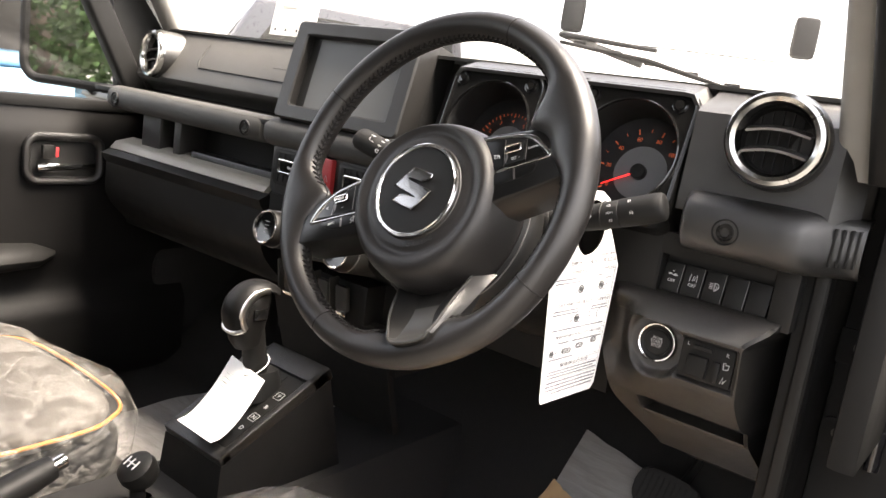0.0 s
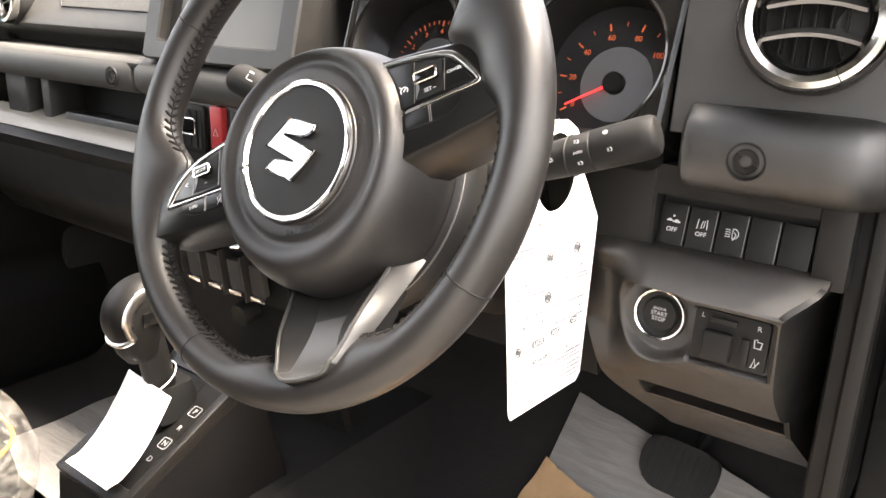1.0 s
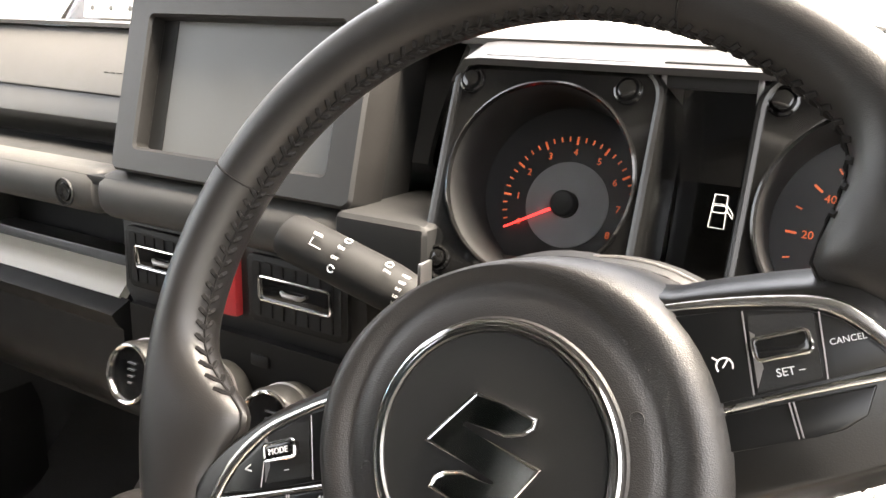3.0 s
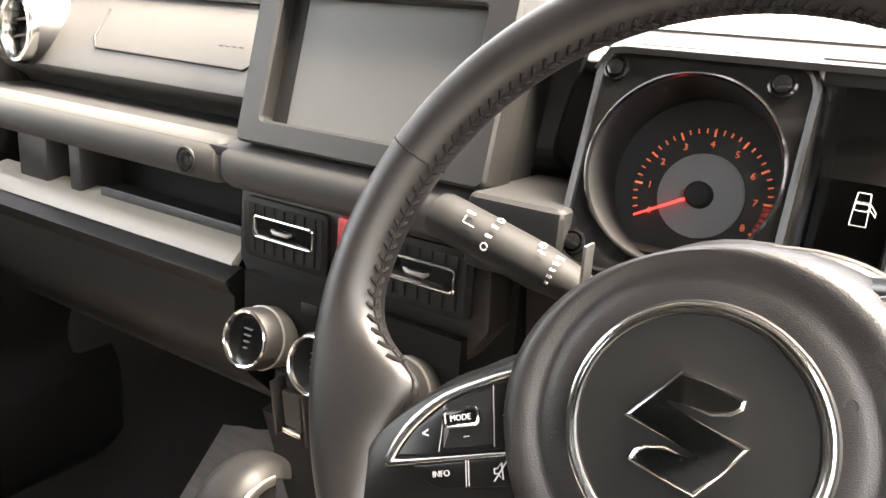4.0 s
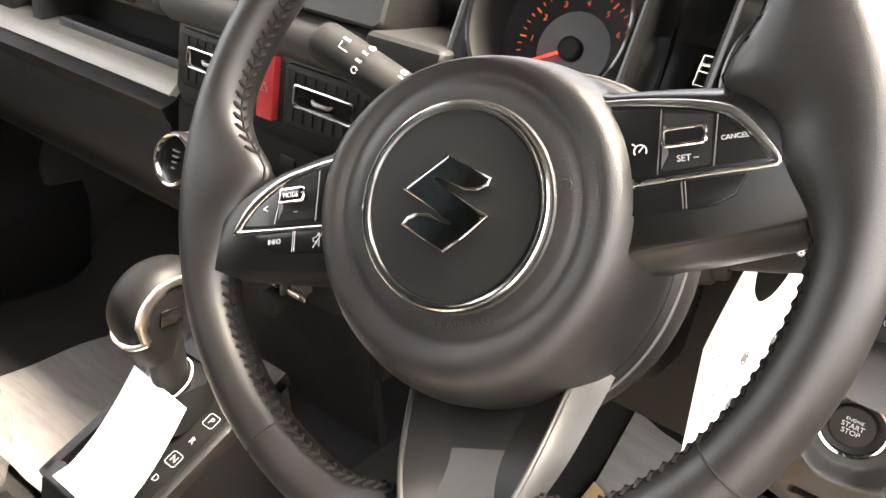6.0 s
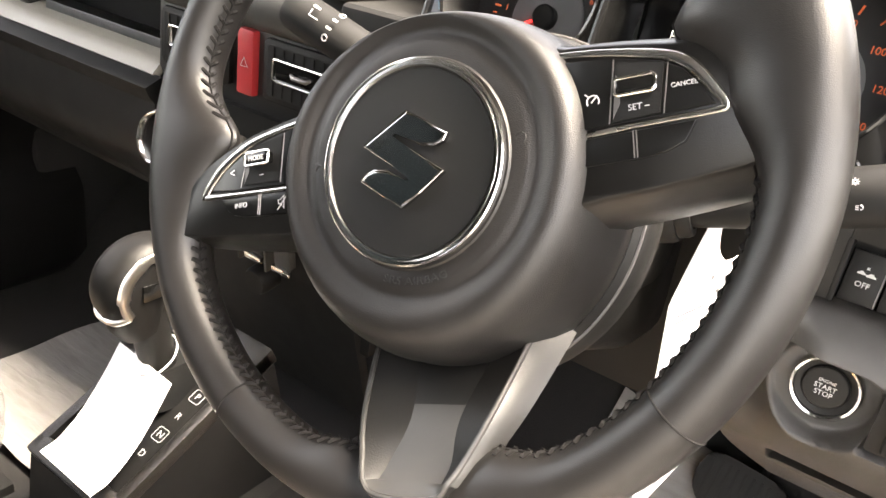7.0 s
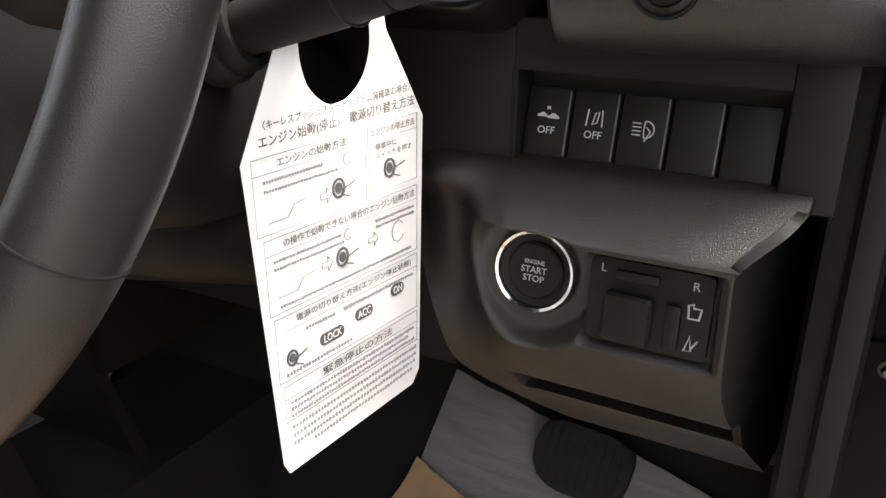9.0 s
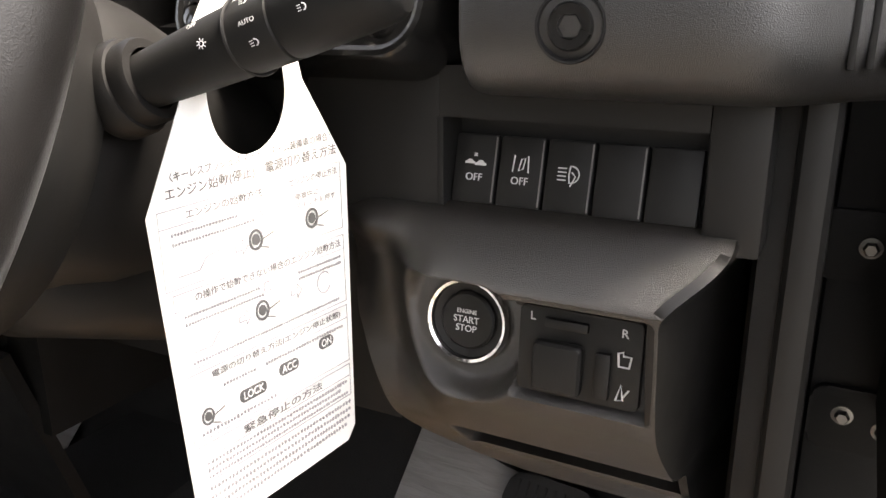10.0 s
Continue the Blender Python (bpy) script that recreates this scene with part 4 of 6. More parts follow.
def rim_sec(a, q):
    """A point of the rim at angle a, section angle q."""
    c, s = math.cos(q), math.sin(q)
    rad = 0.0130 if c > 0 else 0.0135 + rim_extra(a)
    r, z = R0 + rad * c, 0.0155 * s
    return RIM @ Vector((r * math.cos(radians(a)), r * math.sin(radians(a)), z))


def rim():
    bm = bmesh.new()
    n, k = 180, 22
    rows = []
    for i in range(n):
        a = 360 * i / n
        rows.append([bm.verts.new(rim_sec(a, 2 * math.pi * j / k)) for j in range(k)])
    for i in range(n):
        for j in range(k):
            bm.faces.new((rows[i][j], rows[(i + 1) % n][j], rows[(i + 1) % n][(j + 1) % k], rows[i][(j + 1) % k]))
    return bm


rm = part("rim", rim(), LEATHER, sw, "black grained leather rim")
for a in (130, 50, 228, 312):
    part("leather_seam", tube([rim_sec(a, 2 * math.pi * j / 24) for j in range(24)], 0.0005, 6, True), THREAD, rm)
stitch = []
for k in range(158):
    a = 360 * k / 158
    if any(abs((a - c + 180) % 360 - 180) < w for c, w in ((180, 12), (0, 15), (270, 13))):
        continue
    for da, q0, q1 in ((0.0, 2.70, 2.97), (0.0, 3.22, 2.99)):
        p0, p1 = rim_sec(a + da, q0), rim_sec(a + da + 1.1, q1)
        up = Vector((-math.cos(radians(a)), -math.sin(radians(a)), 0.6)).normalized() * 0.0004
        stitch.append(tube([p0 - up, (p0 + p1) / 2 + up * 1.6, p1 - up], 0.0012, 5))
tagged(part("stitching", join(*stitch), THREAD, rm, "black zigzag stitching along the inner rim"), kind="stuff")
part("stitch_groove", tube([rim_sec(a, 2.98) for a in range(0, 360, 3)], 0.0006, 5, True), THREAD, rm)


def hub_radius(t):
    c, s = math.cos(t), math.sin(t)
    ry = 0.0675 if s > 0 else 0.086
    n = 2.3 if s > 0 else 2.0
    return (abs(c / 0.0800) ** n + abs(s / ry) ** n) ** (-1 / n)


def hub():
    # flat land round the emblem, a shallow moat, then the swelling outer shoulder
    prof = [(0.0, 0.0225), (0.0452, 0.0222), (0.0460, 0.0212), (0.0480, 0.0213), (0.0515, 0.0214), (0.0536, 0.0209), (0.0556, 0.0200), (0.0574, 0.0198), (0.0592, 0.0204), (0.0612, 0.0217)]
    outer = [(0.76, 0.0226), (0.80, 0.0228), (0.84, 0.0218), (0.88, 0.0194), (0.92, 0.0150), (0.96, 0.0085), (0.985, 0.0010), (1.0, -0.010), (1.025, -0.022), (1.03, -0.030), (0.97, -0.040), (0.0, -0.040)]
    bm = bmesh.new()
    n, rings = 72, []
    for r, z in prof:
        rings.append([bm.verts.new((r * math.cos(2 * math.pi * k / n), r * math.sin(2 * math.pi * k / n), z)) for k in range(n)] if r else [bm.verts.new((0, 0, z))])
    for f, z in outer:
        if f == 0:
            rings.append([bm.verts.new((0, 0, z))])
            continue
        ring = []
        for k in range(n):
            t = 2 * math.pi * k / n
            rr = hub_radius(t)
            r = 0.0615 + (rr - 0.0615) * (f - 0.72) / 0.28 if f < 1 and z > 0 else rr * f
            ring.append(bm.verts.new((r * math.cos(t), r * math.sin(t), z)))
        rings.append(ring)
    for a, b in zip(rings, rings[1:]):
        for k in range(n):
            j = (k + 1) % n
            if len(a) == 1:
                bm.faces.new((a[0], b[k], b[j]))
            elif len(b) == 1:
                bm.faces.new((a[k], a[j], b[0]))
            else:
                bm.faces.new((a[k], a[j], b[j], b[k]))
    return bm


hb = part("airbag_cover", hub(), AIRBAG, sw, "grained black airbag cover", angle=50)
part("emblem_disc", lathe([(0.0405, 0.0244), (0.0400, 0.0250), (0, 0.0256)], 64), PLASTIC_SMOOTH, hb, "matt black emblem disc")
part("emblem_ring", lathe([(0.0448, 0.0236), (0.0445, 0.0254), (0.0438, 0.0258), (0.0433, 0.0250), (0.0427, 0.0250), (0.0420, 0.0262), (0.0410, 0.0262), (0.0402, 0.0246)], 96), CHROME, hb, "chrome ring")
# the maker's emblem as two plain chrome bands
E1 = [(0.0015, 0.0205), (0.0100, 0.0150), (0.0205, 0.0082), (0.0190, 0.0055), (0.0150, 0.0042), (0.0085, 0.0048), (-0.0040, 0.0128), (-0.0072, 0.0110), (0.0185, -0.0072), (0.0080, -0.0142), (-0.0018, -0.0200), (-0.0115, -0.0135), (-0.0218, -0.0065), (-0.0190, -0.0038), (-0.0150, -0.0028), (-0.0085, -0.0036), (0.0010, -0.0102), (0.0042, -0.0086), (-0.0205, 0.0086)]
em = prism(E1, 0.0250, 0.0284, 0.0010, 2)
bmesh.ops.triangulate(em, faces=em.faces[:])
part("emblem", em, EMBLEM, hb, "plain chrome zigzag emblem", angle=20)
part("emblem_edge", tube([(x, y, 0.0279) for x, y in E1], 0.0005, 6, True), CHROME, hb)
# raised lettering, bent round the slope below the emblem ring
srs = text("SRS AIRBAG", 0.0058, Matrix.Identity(4), depth=0.0006, spacing=1.05)
for v in srs.verts:
    r, a = 0.0503 - 0.8 * v.co.y, -math.pi / 2 + v.co.x / 0.0503
    v.co = (r * math.cos(a), r * math.sin(a), 0.0212 + v.co.z)
part("lettering", srs, PLASTIC, hb, "raised lettering")
for px in (-0.0500, 0.0500):
    part("mould_mark", tube([(px + 0.0022 * math.cos(t), 0.003 + 0.0022 * math.sin(t), 0.0214) for t in [radians(a) for a in range(-60, 200, 20)]], 0.0003, 5), AIRBAG, hb)


LEFT = dict(
    front=[(-0.045, 0.0345), (-0.0728, 0.0318), (-0.0900, 0.0290), (-0.104, 0.0260), (-0.126, 0.0175), (-0.141, 0.0065), (-0.1505, -0.0108), (-0.1510, -0.0148), (-0.146, -0.0170), (-0.100, -0.0205), (-0.072, -0.0225), (-0.045, -0.0235)],
    rear=[(-0.045, 0.0430), (-0.0728, 0.0405), (-0.0910, 0.0370), (-0.106, 0.0340), (-0.130, 0.0230), (-0.146, 0.0090), (-0.156, -0.0110), (-0.156, -0.0180), (-0.148, -0.0215), (-0.100, -0.0265), (-0.072, -0.0290), (-0.045, -0.0300)],
    edge=[(-0.0500, 0.0318), (-0.0660, 0.0303), (-0.0795, 0.0285), (-0.1003, 0.0240), (-0.1183, 0.0142), (-0.1300, 0.0022), (-0.1285, 0.0004), (-0.115, 0.0000), (-0.0999, -0.0003), (-0.0677, -0.0009), (-0.050, -0.0012)],
    plate=[(-0.054, 0.0290), (-0.0795, 0.0262), (-0.0995, 0.0216), (-0.1155, 0.0126), (-0.1258, 0.0030), (-0.100, 0.0016), (-0.060, 0.0010)],
    gaps=(((-0.0995, 0.0205), (-0.1045, 0.0028)), ((-0.0762, 0.0262), (-0.0788, 0.0024))),
    well=[(-0.0980, 0.0220), (-0.0772, 0.0250), (-0.0795, 0.0036), (-0.1020, 0.0036)], toggle=(-0.0903, 0.0149),
    low=[(-0.1175, -0.0018), (-0.1141, -0.0077), (-0.1090, -0.0106), (-0.1032, -0.0120), (-0.0660, -0.0136), (-0.0660, -0.0022)], low_gap=((-0.0918, -0.0016), (-0.0927, -0.0119)))
RIGHT = dict(
    front=[(-0.045, 0.0380), (-0.0666, 0.0370), (-0.0854, 0.0345), (-0.1053, 0.0308), (-0.1200, 0.0270), (-0.1285, 0.0140), (-0.1418, -0.0095), (-0.1405, -0.0130), (-0.1346, -0.0160), (-0.1186, -0.0185), (-0.082, -0.0225), (-0.045, -0.0220)],
    rear=[(-0.045, 0.0455), (-0.0680, 0.0450), (-0.0880, 0.0432), (-0.1070, 0.0405), (-0.1240, 0.0372), (-0.1340, 0.0140), (-0.1465, -0.0120), (-0.1440, -0.0180), (-0.136, -0.0220), (-0.1190, -0.0255), (-0.082, -0.0300), (-0.045, -0.0300)],
    edge=[(-0.0560, 0.0357), (-0.0666, 0.0349), (-0.0854, 0.0321), (-0.1045, 0.0275), (-0.1136, 0.0228), (-0.1208, 0.0137), (-0.1260, 0.0050), (-0.1223, 0.0034), (-0.1037, 0.0028), (-0.0837, 0.0020), (-0.0600, 0.0006)],
    plate=[(-0.060, 0.0328), (-0.0854, 0.0296), (-0.1040, 0.0252), (-0.1120, 0.0208), (-0.1185, 0.0125), (-0.1228, 0.0058), (-0.1037, 0.0048), (-0.0837, 0.0040), (-0.062, 0.0030)],
    gaps=(((-0.0868, 0.0288), (-0.0840, 0.0042)), ((-0.1070, 0.0240), (-0.1044, 0.0050))),
    well=[(-0.1055, 0.0240), (-0.0880, 0.0272), (-0.0852, 0.0048), (-0.1032, 0.0056)], toggle=(-0.0953, 0.0163),
    low=[(-0.1160, 0.0012), (-0.1115, -0.0064), (-0.1047, -0.0093), (-0.0980, -0.0100), (-0.0910, -0.0102), (-0.0665, -0.0110), (-0.0665, -0.0002)], low_gap=((-0.0933, 0.0005), (-0.0934, -0.0098)))
ZF = 0.0145          # height of the spokes' front faces above the wheel's plane


def spoke_half(s):
    """Left (s = -1) or right (s = 1) spoke with its switches."""
    g = LEFT if s < 0 else RIGHT

    def f(pts):
        return [(-s * x, y) for x, y in pts][:: (1 if s < 0 else -1)]

    rows = []
    for k, z in ((0.0, ZF), (0.10, ZF - 0.0006), (0.28, ZF - 0.0028), (0.55, ZF - 0.0085), (0.82, ZF - 0.0160), (1.0, -0.008), (0.95, -0.024)):
        ring = [Vector((*p, 0)).lerp(Vector((*q, 0)), k) for p, q in zip(f(g["front"]), f(g["rear"]))]
        rows.append([(p.x, p.y, z) for p in spline(ring, 4, True)])
    h = part("spoke", loft(rows), PLASTIC_SPOKE, sw, "matt black spoke with switches", angle=50)
    e = spline([(-s * x, y) for x, y in g["edge"]], 4)
    rr = [0.0010, 0.0013, 0.0016, 0.0021, 0.0026, 0.0022, 0.0016, 0.0013, 0.0011, 0.0010, 0.0009]
    rad = [rr[min(i // 4, 10)] + (rr[min(i // 4 + 1, 10)] - rr[min(i // 4, 10)]) * (i % 4) / 4 for i in range(len(e))]
    part("chrome_trim", tube([(p.x, p.y, ZF + 0.0002) for p in e], rad, 12, flat=0.6, up=(0, 0, 1)), SATIN_TRIM, h, "curved chrome trim line")
    part("switch_plate", prism(f(g["plate"]), ZF - 0.001, ZF + 0.0011, 0.0006), SWITCH, h)
    for a, b in g["gaps"]:
        part("switch_gap", tube([(x, y, ZF + 0.0012) for x, y in f([a, b])], 0.0003, 5), DIM_SILVER, h)
    cx, cy = -s * g["toggle"][0], g["toggle"][1]
    w = part("toggle_well", prism(f(g["well"]), ZF + 0.0007, ZF + 0.0016), BLACK, h)
    x0, x1 = min(x for x, y in f(g["well"])), max(x for x, y in f(g["well"]))
    # silver sliver painted as a fixed glint on one side of the well
    part("well_glint", prism([(x0 + 0.0022, cy + 0.0062), (x0 + 0.0034, cy + 0.0050), (x0 + 0.0034, cy - 0.0050), (x0 + 0.0004, cy - 0.0105)], ZF + 0.0014, ZF + 0.0018), DIM_SILVER, w)
    tg = part("toggle", box(cx - 0.0072, cx + 0.0072, cy - 0.0026, cy + 0.0030, ZF + 0.0010, ZF + 0.0057, 0.0012), GLOSS, h)
    part("toggle_frame", tube([(cx + x, cy + 0.0002 + y, ZF + 0.0055) for x, y in round_rect(0.0152, 0.0064, 0.0014, 3)], 0.0007, 6, True), CHROME, tg, "chrome frame of the toggle")
    low = part("lower_buttons", prism(f(g["low"]), ZF - 0.001, ZF + 0.0009, 0.0006), SWITCH, h)
    for d in (-0.0006, 0.0006):
        part("button_gap", tube([(x + d, y, ZF + 0.0011) for x, y in f(g["low_gap"])], 0.00028, 5), DIM_SILVER, low)
    return h, tg, low


hl, tl, ll = spoke_half(-1)
part("lettering", text("MODE", 0.0034, at(-0.0903, 0.0150, ZF + 0.0059)), PRINT, tl)
for body, x, y, sz in (("<", -0.1098, 0.0105, 0.0062), (">", -0.0717, 0.0126, 0.0062), ("–", -0.0905, 0.0078, 0.005)):
    part("lettering", text(body, sz, at(x, y, ZF + 0.0017)), PRINT, hl)
part("lettering", text("INFO", 0.0036, at(-0.1045, -0.0062, ZF + 0.0011)), PRINT, ll)
part("mute_symbol", join(line([(-0.0800, -0.0080), (-0.0785, -0.0080), (-0.0765, -0.0105), (-0.0765, -0.0040), (-0.0785, -0.0060), (-0.0800, -0.0060)], 0.0003, ZF + 0.0012, True), line([(-0.0805, -0.0108), (-0.0740, -0.0035)], 0.0003, ZF + 0.0012)), PRINT, ll)
hr, tr, lr = spoke_half(1)
part("lettering", text("CANCEL", 0.0025, at(0.1122, 0.0148, ZF + 0.0013), shear=0.05), PRINT, hr)
part("lettering", text("SET –", 0.0034, at(0.0955, 0.0090, ZF + 0.0018)), PRINT, hr)
part("cruise_symbol", join(line(circle_pts(0.0780, 0.0140, 0.0024, -30, 210), 0.0003, ZF + 0.0013), line([(0.0774, 0.0136), (0.0794, 0.0158)], 0.0003, ZF + 0.0013), line([(0.0750, 0.0172), (0.0764, 0.0160)], 0.0003, ZF + 0.0013)), PRINT, hr)

# lower spoke: a satin grey U round a sunken dark panel and a plate that folds up to the rim
CREST_L = spline([(-0.0472, -0.056, -0.029), (-0.0345, -0.102, 0.009), (-0.0285, -0.124, 0.0205), (-0.0255, -0.131, 0.025)], 6)
CREST_R = spline([(0.0408, -0.056, -0.029), (0.0295, -0.102, 0.009), (0.0195, -0.124, 0.0205), (0.015, -0.131, 0.025)], 6)
FLOOR_L = spline([(-0.0329, -0.056, -0.037), (-0.014, -0.102, 0.001), (-0.0185, -0.124, 0.0135), (-0.0205, -0.1315, 0.02)], 6)
FLOOR_R = spline([(0.0265, -0.056, -0.037), (0.0115, -0.102, 0.001), (0.011, -0.124, 0.0135), (0.0098, -0.1315, 0.02)], 6)
OUT_L = spline([(-0.0514, -0.056, -0.044), (-0.0395, -0.102, -0.004), (-0.0325, -0.124, 0.009), (-0.03, -0.133, 0.014)], 6)
OUT_R = spline([(0.0556, -0.056, -0.046), (0.0395, -0.102, -0.006), (0.027, -0.124, 0.009), (0.02, -0.134, 0.014)], 6)


def between(p, q, v0=0, v1=18, rise=0.0):
    """A skin between two lines of one spoke."""
    return grid(lambda u, v: p[v0 + round((v1 - v0) * v)].lerp(q[v0 + round((v1 - v0) * v)], u) + Vector((0, 0, rise * math.sin(u * math.pi))), 6, v1 - v0)


bs = part("lower_spoke", loft([[(x * 0.92 - 0.003, y, z) for x, y, z in ring] for ring in ([(-0.044, -0.060, -0.050), (0.044, -0.060, -0.050), (0.044, -0.060, -0.030), (-0.044, -0.060, -0.030)], [(-0.032, -0.105, -0.026), (0.032, -0.105, -0.026), (0.032, -0.105, -0.008), (-0.032, -0.105, -0.008)], [(-0.022, -0.138, -0.006), (0.020, -0.138, -0.006), (0.020, -0.138, 0.006), (-0.022, -0.138, 0.006)])]), BLACK, sw, "lower spoke with grey satin edges")
part("sunken_panel", between(FLOOR_L, FLOOR_R, 0, 6), PLASTIC_SMOOTH, bs)
part("spoke_plate", between(FLOOR_L, FLOOR_R, 6, 18), SPOKE_SILVER, bs, "grey satin plate")
for crest, low_line, out in ((CREST_L, FLOOR_L, OUT_L), (CREST_R, FLOOR_R, OUT_R)):
    # inner walls take a darker plastic that paints in the hub's shade
    part("inner_wall", between(crest, low_line), PLASTIC_FINE, bs, angle=60)
    part("spoke_edge", between(crest, out, rise=0.0012), SPOKE_SILVER, bs, "satin grey edge", angle=60)
U_LINE = CREST_L + spline([CREST_L[-1], (-0.0205, -0.1362, 0.0255), (-0.0055, -0.1378, 0.0260), (0.0100, -0.1362, 0.0255), CREST_R[-1]], 6)[1:-1] + CREST_R[::-1]
part("crest", tube(U_LINE, 0.0013, 8), SPOKE_SILVER, bs)
FOOT = spline([CREST_L[-1], (-0.0205, -0.1362, 0.0255), (-0.0055, -0.1378, 0.0260), (0.0100, -0.1362, 0.0255), CREST_R[-1]], 6)
FOOT_IN = [FLOOR_L[-1].lerp(FLOOR_R[-1], k / (len(FOOT) - 1)) for k in range(len(FOOT))]
FOOT_OUT = spline([OUT_L[-1], (-0.0215, -0.1420, 0.014), (-0.0055, -0.1436, 0.014), (0.0110, -0.1420, 0.014), OUT_R[-1]], 6)
part("foot_wall", between(FOOT, FOOT_IN, 0, len(FOOT) - 1), SPOKE_SILVER, bs, angle=60)
part("spoke_foot", between(FOOT, FOOT_OUT, 0, len(FOOT) - 1), PLASTIC_SMOOTH, bs, angle=60)


def back_cover():
    rows = []
    for z, k in ((-0.030, 1.035), (-0.034, 1.085), (-0.044, 1.11), (-0.056, 1.09), (-0.072, 1.0)):
        rows.append([(hub_radius(t) * k * math.cos(t), hub_radius(t) * k * math.sin(t), z) for t in [2 * math.pi * q / 60 for q in range(60)]])
    return loft(rows)


# silver line drawn in for the highlight along the rear cover's edge
part("cover_edge_glint", tube([(hub_radius(t) * 1.075 * math.cos(t), hub_radius(t) * 1.075 * math.sin(t), -0.0335) for t in [2 * math.pi * q / 90 for q in range(90)]], 0.0008, 6, True), DIM_SILVER, sw, "thin silver line painting a highlight behind the airbag")
part("back_cover", back_cover(), PLASTIC_SMOOTH, sw, "smooth dark cover behind the airbag")

# ---- steering column with its stalks ----
COL = facing(0, 0, 1.08, 18.6)
col = thing("steering_column", COL, "black steering column shroud with two stalks", "steering column")
part("shroud", loft([[(x * k, y * k - 0.005, z) for x, y in round_rect(0.15, 0.12, 0.04, 6)] for z, k in ((-0.036, 0.86), (-0.060, 1.0), (-0.105, 0.98), (-0.150, 0.86), (-0.23, 0.8))]), COLUMN, col)
part("lower_shroud", loft([[(x * k, y * k - 0.025, z) for x, y in round_rect(0.12, 0.12, 0.03, 6)] for z, k in ((-0.055, 0.7), (-0.085, 0.95), (-0.20, 1.05), (-0.30, 0.9))]), COLUMN, col)
part("collar_ring", lathe([(0.071, -0.046), (0.074, -0.040), (0.071, -0.034), (0.066, -0.034)], 48), COLUMN, col)
part("key_slot_cover", lathe([(0, 0.003), (0.009, 0.003), (0.010, 0.0), (0.010, -0.01)], 20, COL.inverted() @ facing(-0.142, 0.165, 1.085, 10)), BLACK, col)
part("bright_fin", box(-0.0790, -0.0772, 0.056, 0.066, 1.092, 1.1195, 0.0006), SATIN, col, "thin satin silver fin", world_space=True)
part("column_box", box(-0.196, -0.128, 0.142, 0.24, 1.062, 1.112, 0.007, 3), BLACK, col, world_space=True)


def along(a, b, k):
    return Vector(a).lerp(Vector(b), k)


def stalk(name, a, b, radii, label):
    ks = [k for k, _ in radii]
    ob = part(name, tube([along(a, b, k) for k in ks], [r for _, r in radii], 28, flat=0.86, up=(0, -0.3, 1)), STALK, col, label, world_space=True)
    return ob


LA, LB = (-0.055, 0.088, 1.078), (-0.176, 0.080, 1.1125)
ls = stalk("wiper_stalk", LA, LB, [(0, 0.008), (0.20, 0.0085), (0.34, 0.0115), (0.48, 0.0138), (0.66, 0.0140), (0.90, 0.0142), (0.975, 0.0139), (1.0, 0.0126)], "black wiper stalk with white printing")
RA, RB = (0.055, 0.0757, 1.0599), (0.1800, 0.1000, 1.1056)
rs = stalk("light_stalk", RA, RB, [(0, 0.0100), (0.25, 0.0110), (0.45, 0.0130), (0.55, 0.0138), (0.70, 0.0145), (0.705, 0.0140), (0.715, 0.0147), (0.93, 0.0153), (0.975, 0.0147), (0.993, 0.0130), (1.0, 0.0105)], "black light stalk with a ribbed ring")
part("stalk_boot", lathe([(0.028, -0.006), (0.028, 0.002), (0.024, 0.004), (0.016, 0.004)], 28, Matrix.Translation(along(RA, RB, 0.02)) @ (Vector(RB) - Vector(RA)).to_track_quat("Z", "Y").to_matrix().to_4x4()), BLACK, rs, world_space=True)
AXIS = (Vector(RB) - Vector(RA)).to_track_quat("Z", "Y").to_matrix().to_4x4()
part("base_ring", lathe([(0.0105, -0.006), (0.0165, -0.006), (0.0172, -0.004), (0.0172, 0.003), (0.0162, 0.005), (0.0105, 0.006)], 36, Matrix.Translation(along(RA, RB, 0.20)) @ AXIS), COLUMN, rs, world_space=True)
part("ring_lip", lathe([(0.0150, 0.005), (0.0152, 0.010), (0.0142, 0.012), (0.0110, 0.012)], 36, Matrix.Translation(along(RA, RB, 0.20)) @ AXIS), COLUMN, rs, world_space=True)
part("ring_groove", tube([p for p in [along(RA, RB, 0.60) + 0.0142 * (math.cos(t) * Vector((0.0, -1, 0.1)).normalized() + 0.9 * math.sin(t) * Vector((-0.25, 0.1, 1)).normalized()) for t in [2 * math.pi * q / 28 for q in range(28)]]], 0.0007, 6, True), BLACK, rs, world_space=True)


def stalk_frame(a, b, k, roll, r):
    """A frame on a stalk's skin: x along it, z outwards, turned by roll round it from the driver's side."""
    ax = (Vector(b) - Vector(a)).normalized()
    if ax.x < 0:
        ax = -ax
    out = Vector((0, -1, 0.25))
    out = (out - ax * out.dot(ax)).normalized()
    upv = out.cross(ax)
    rot = Matrix.Rotation(radians(roll), 3, ax)
    out, upv = rot @ out, rot @ upv
    p = along(a, b, k) + out * r
    return Matrix(((ax.x, upv.x, out.x, p.x), (ax.y, upv.y, out.y, p.y), (ax.z, upv.z, out.z, p.z), (0, 0, 0, 1)))


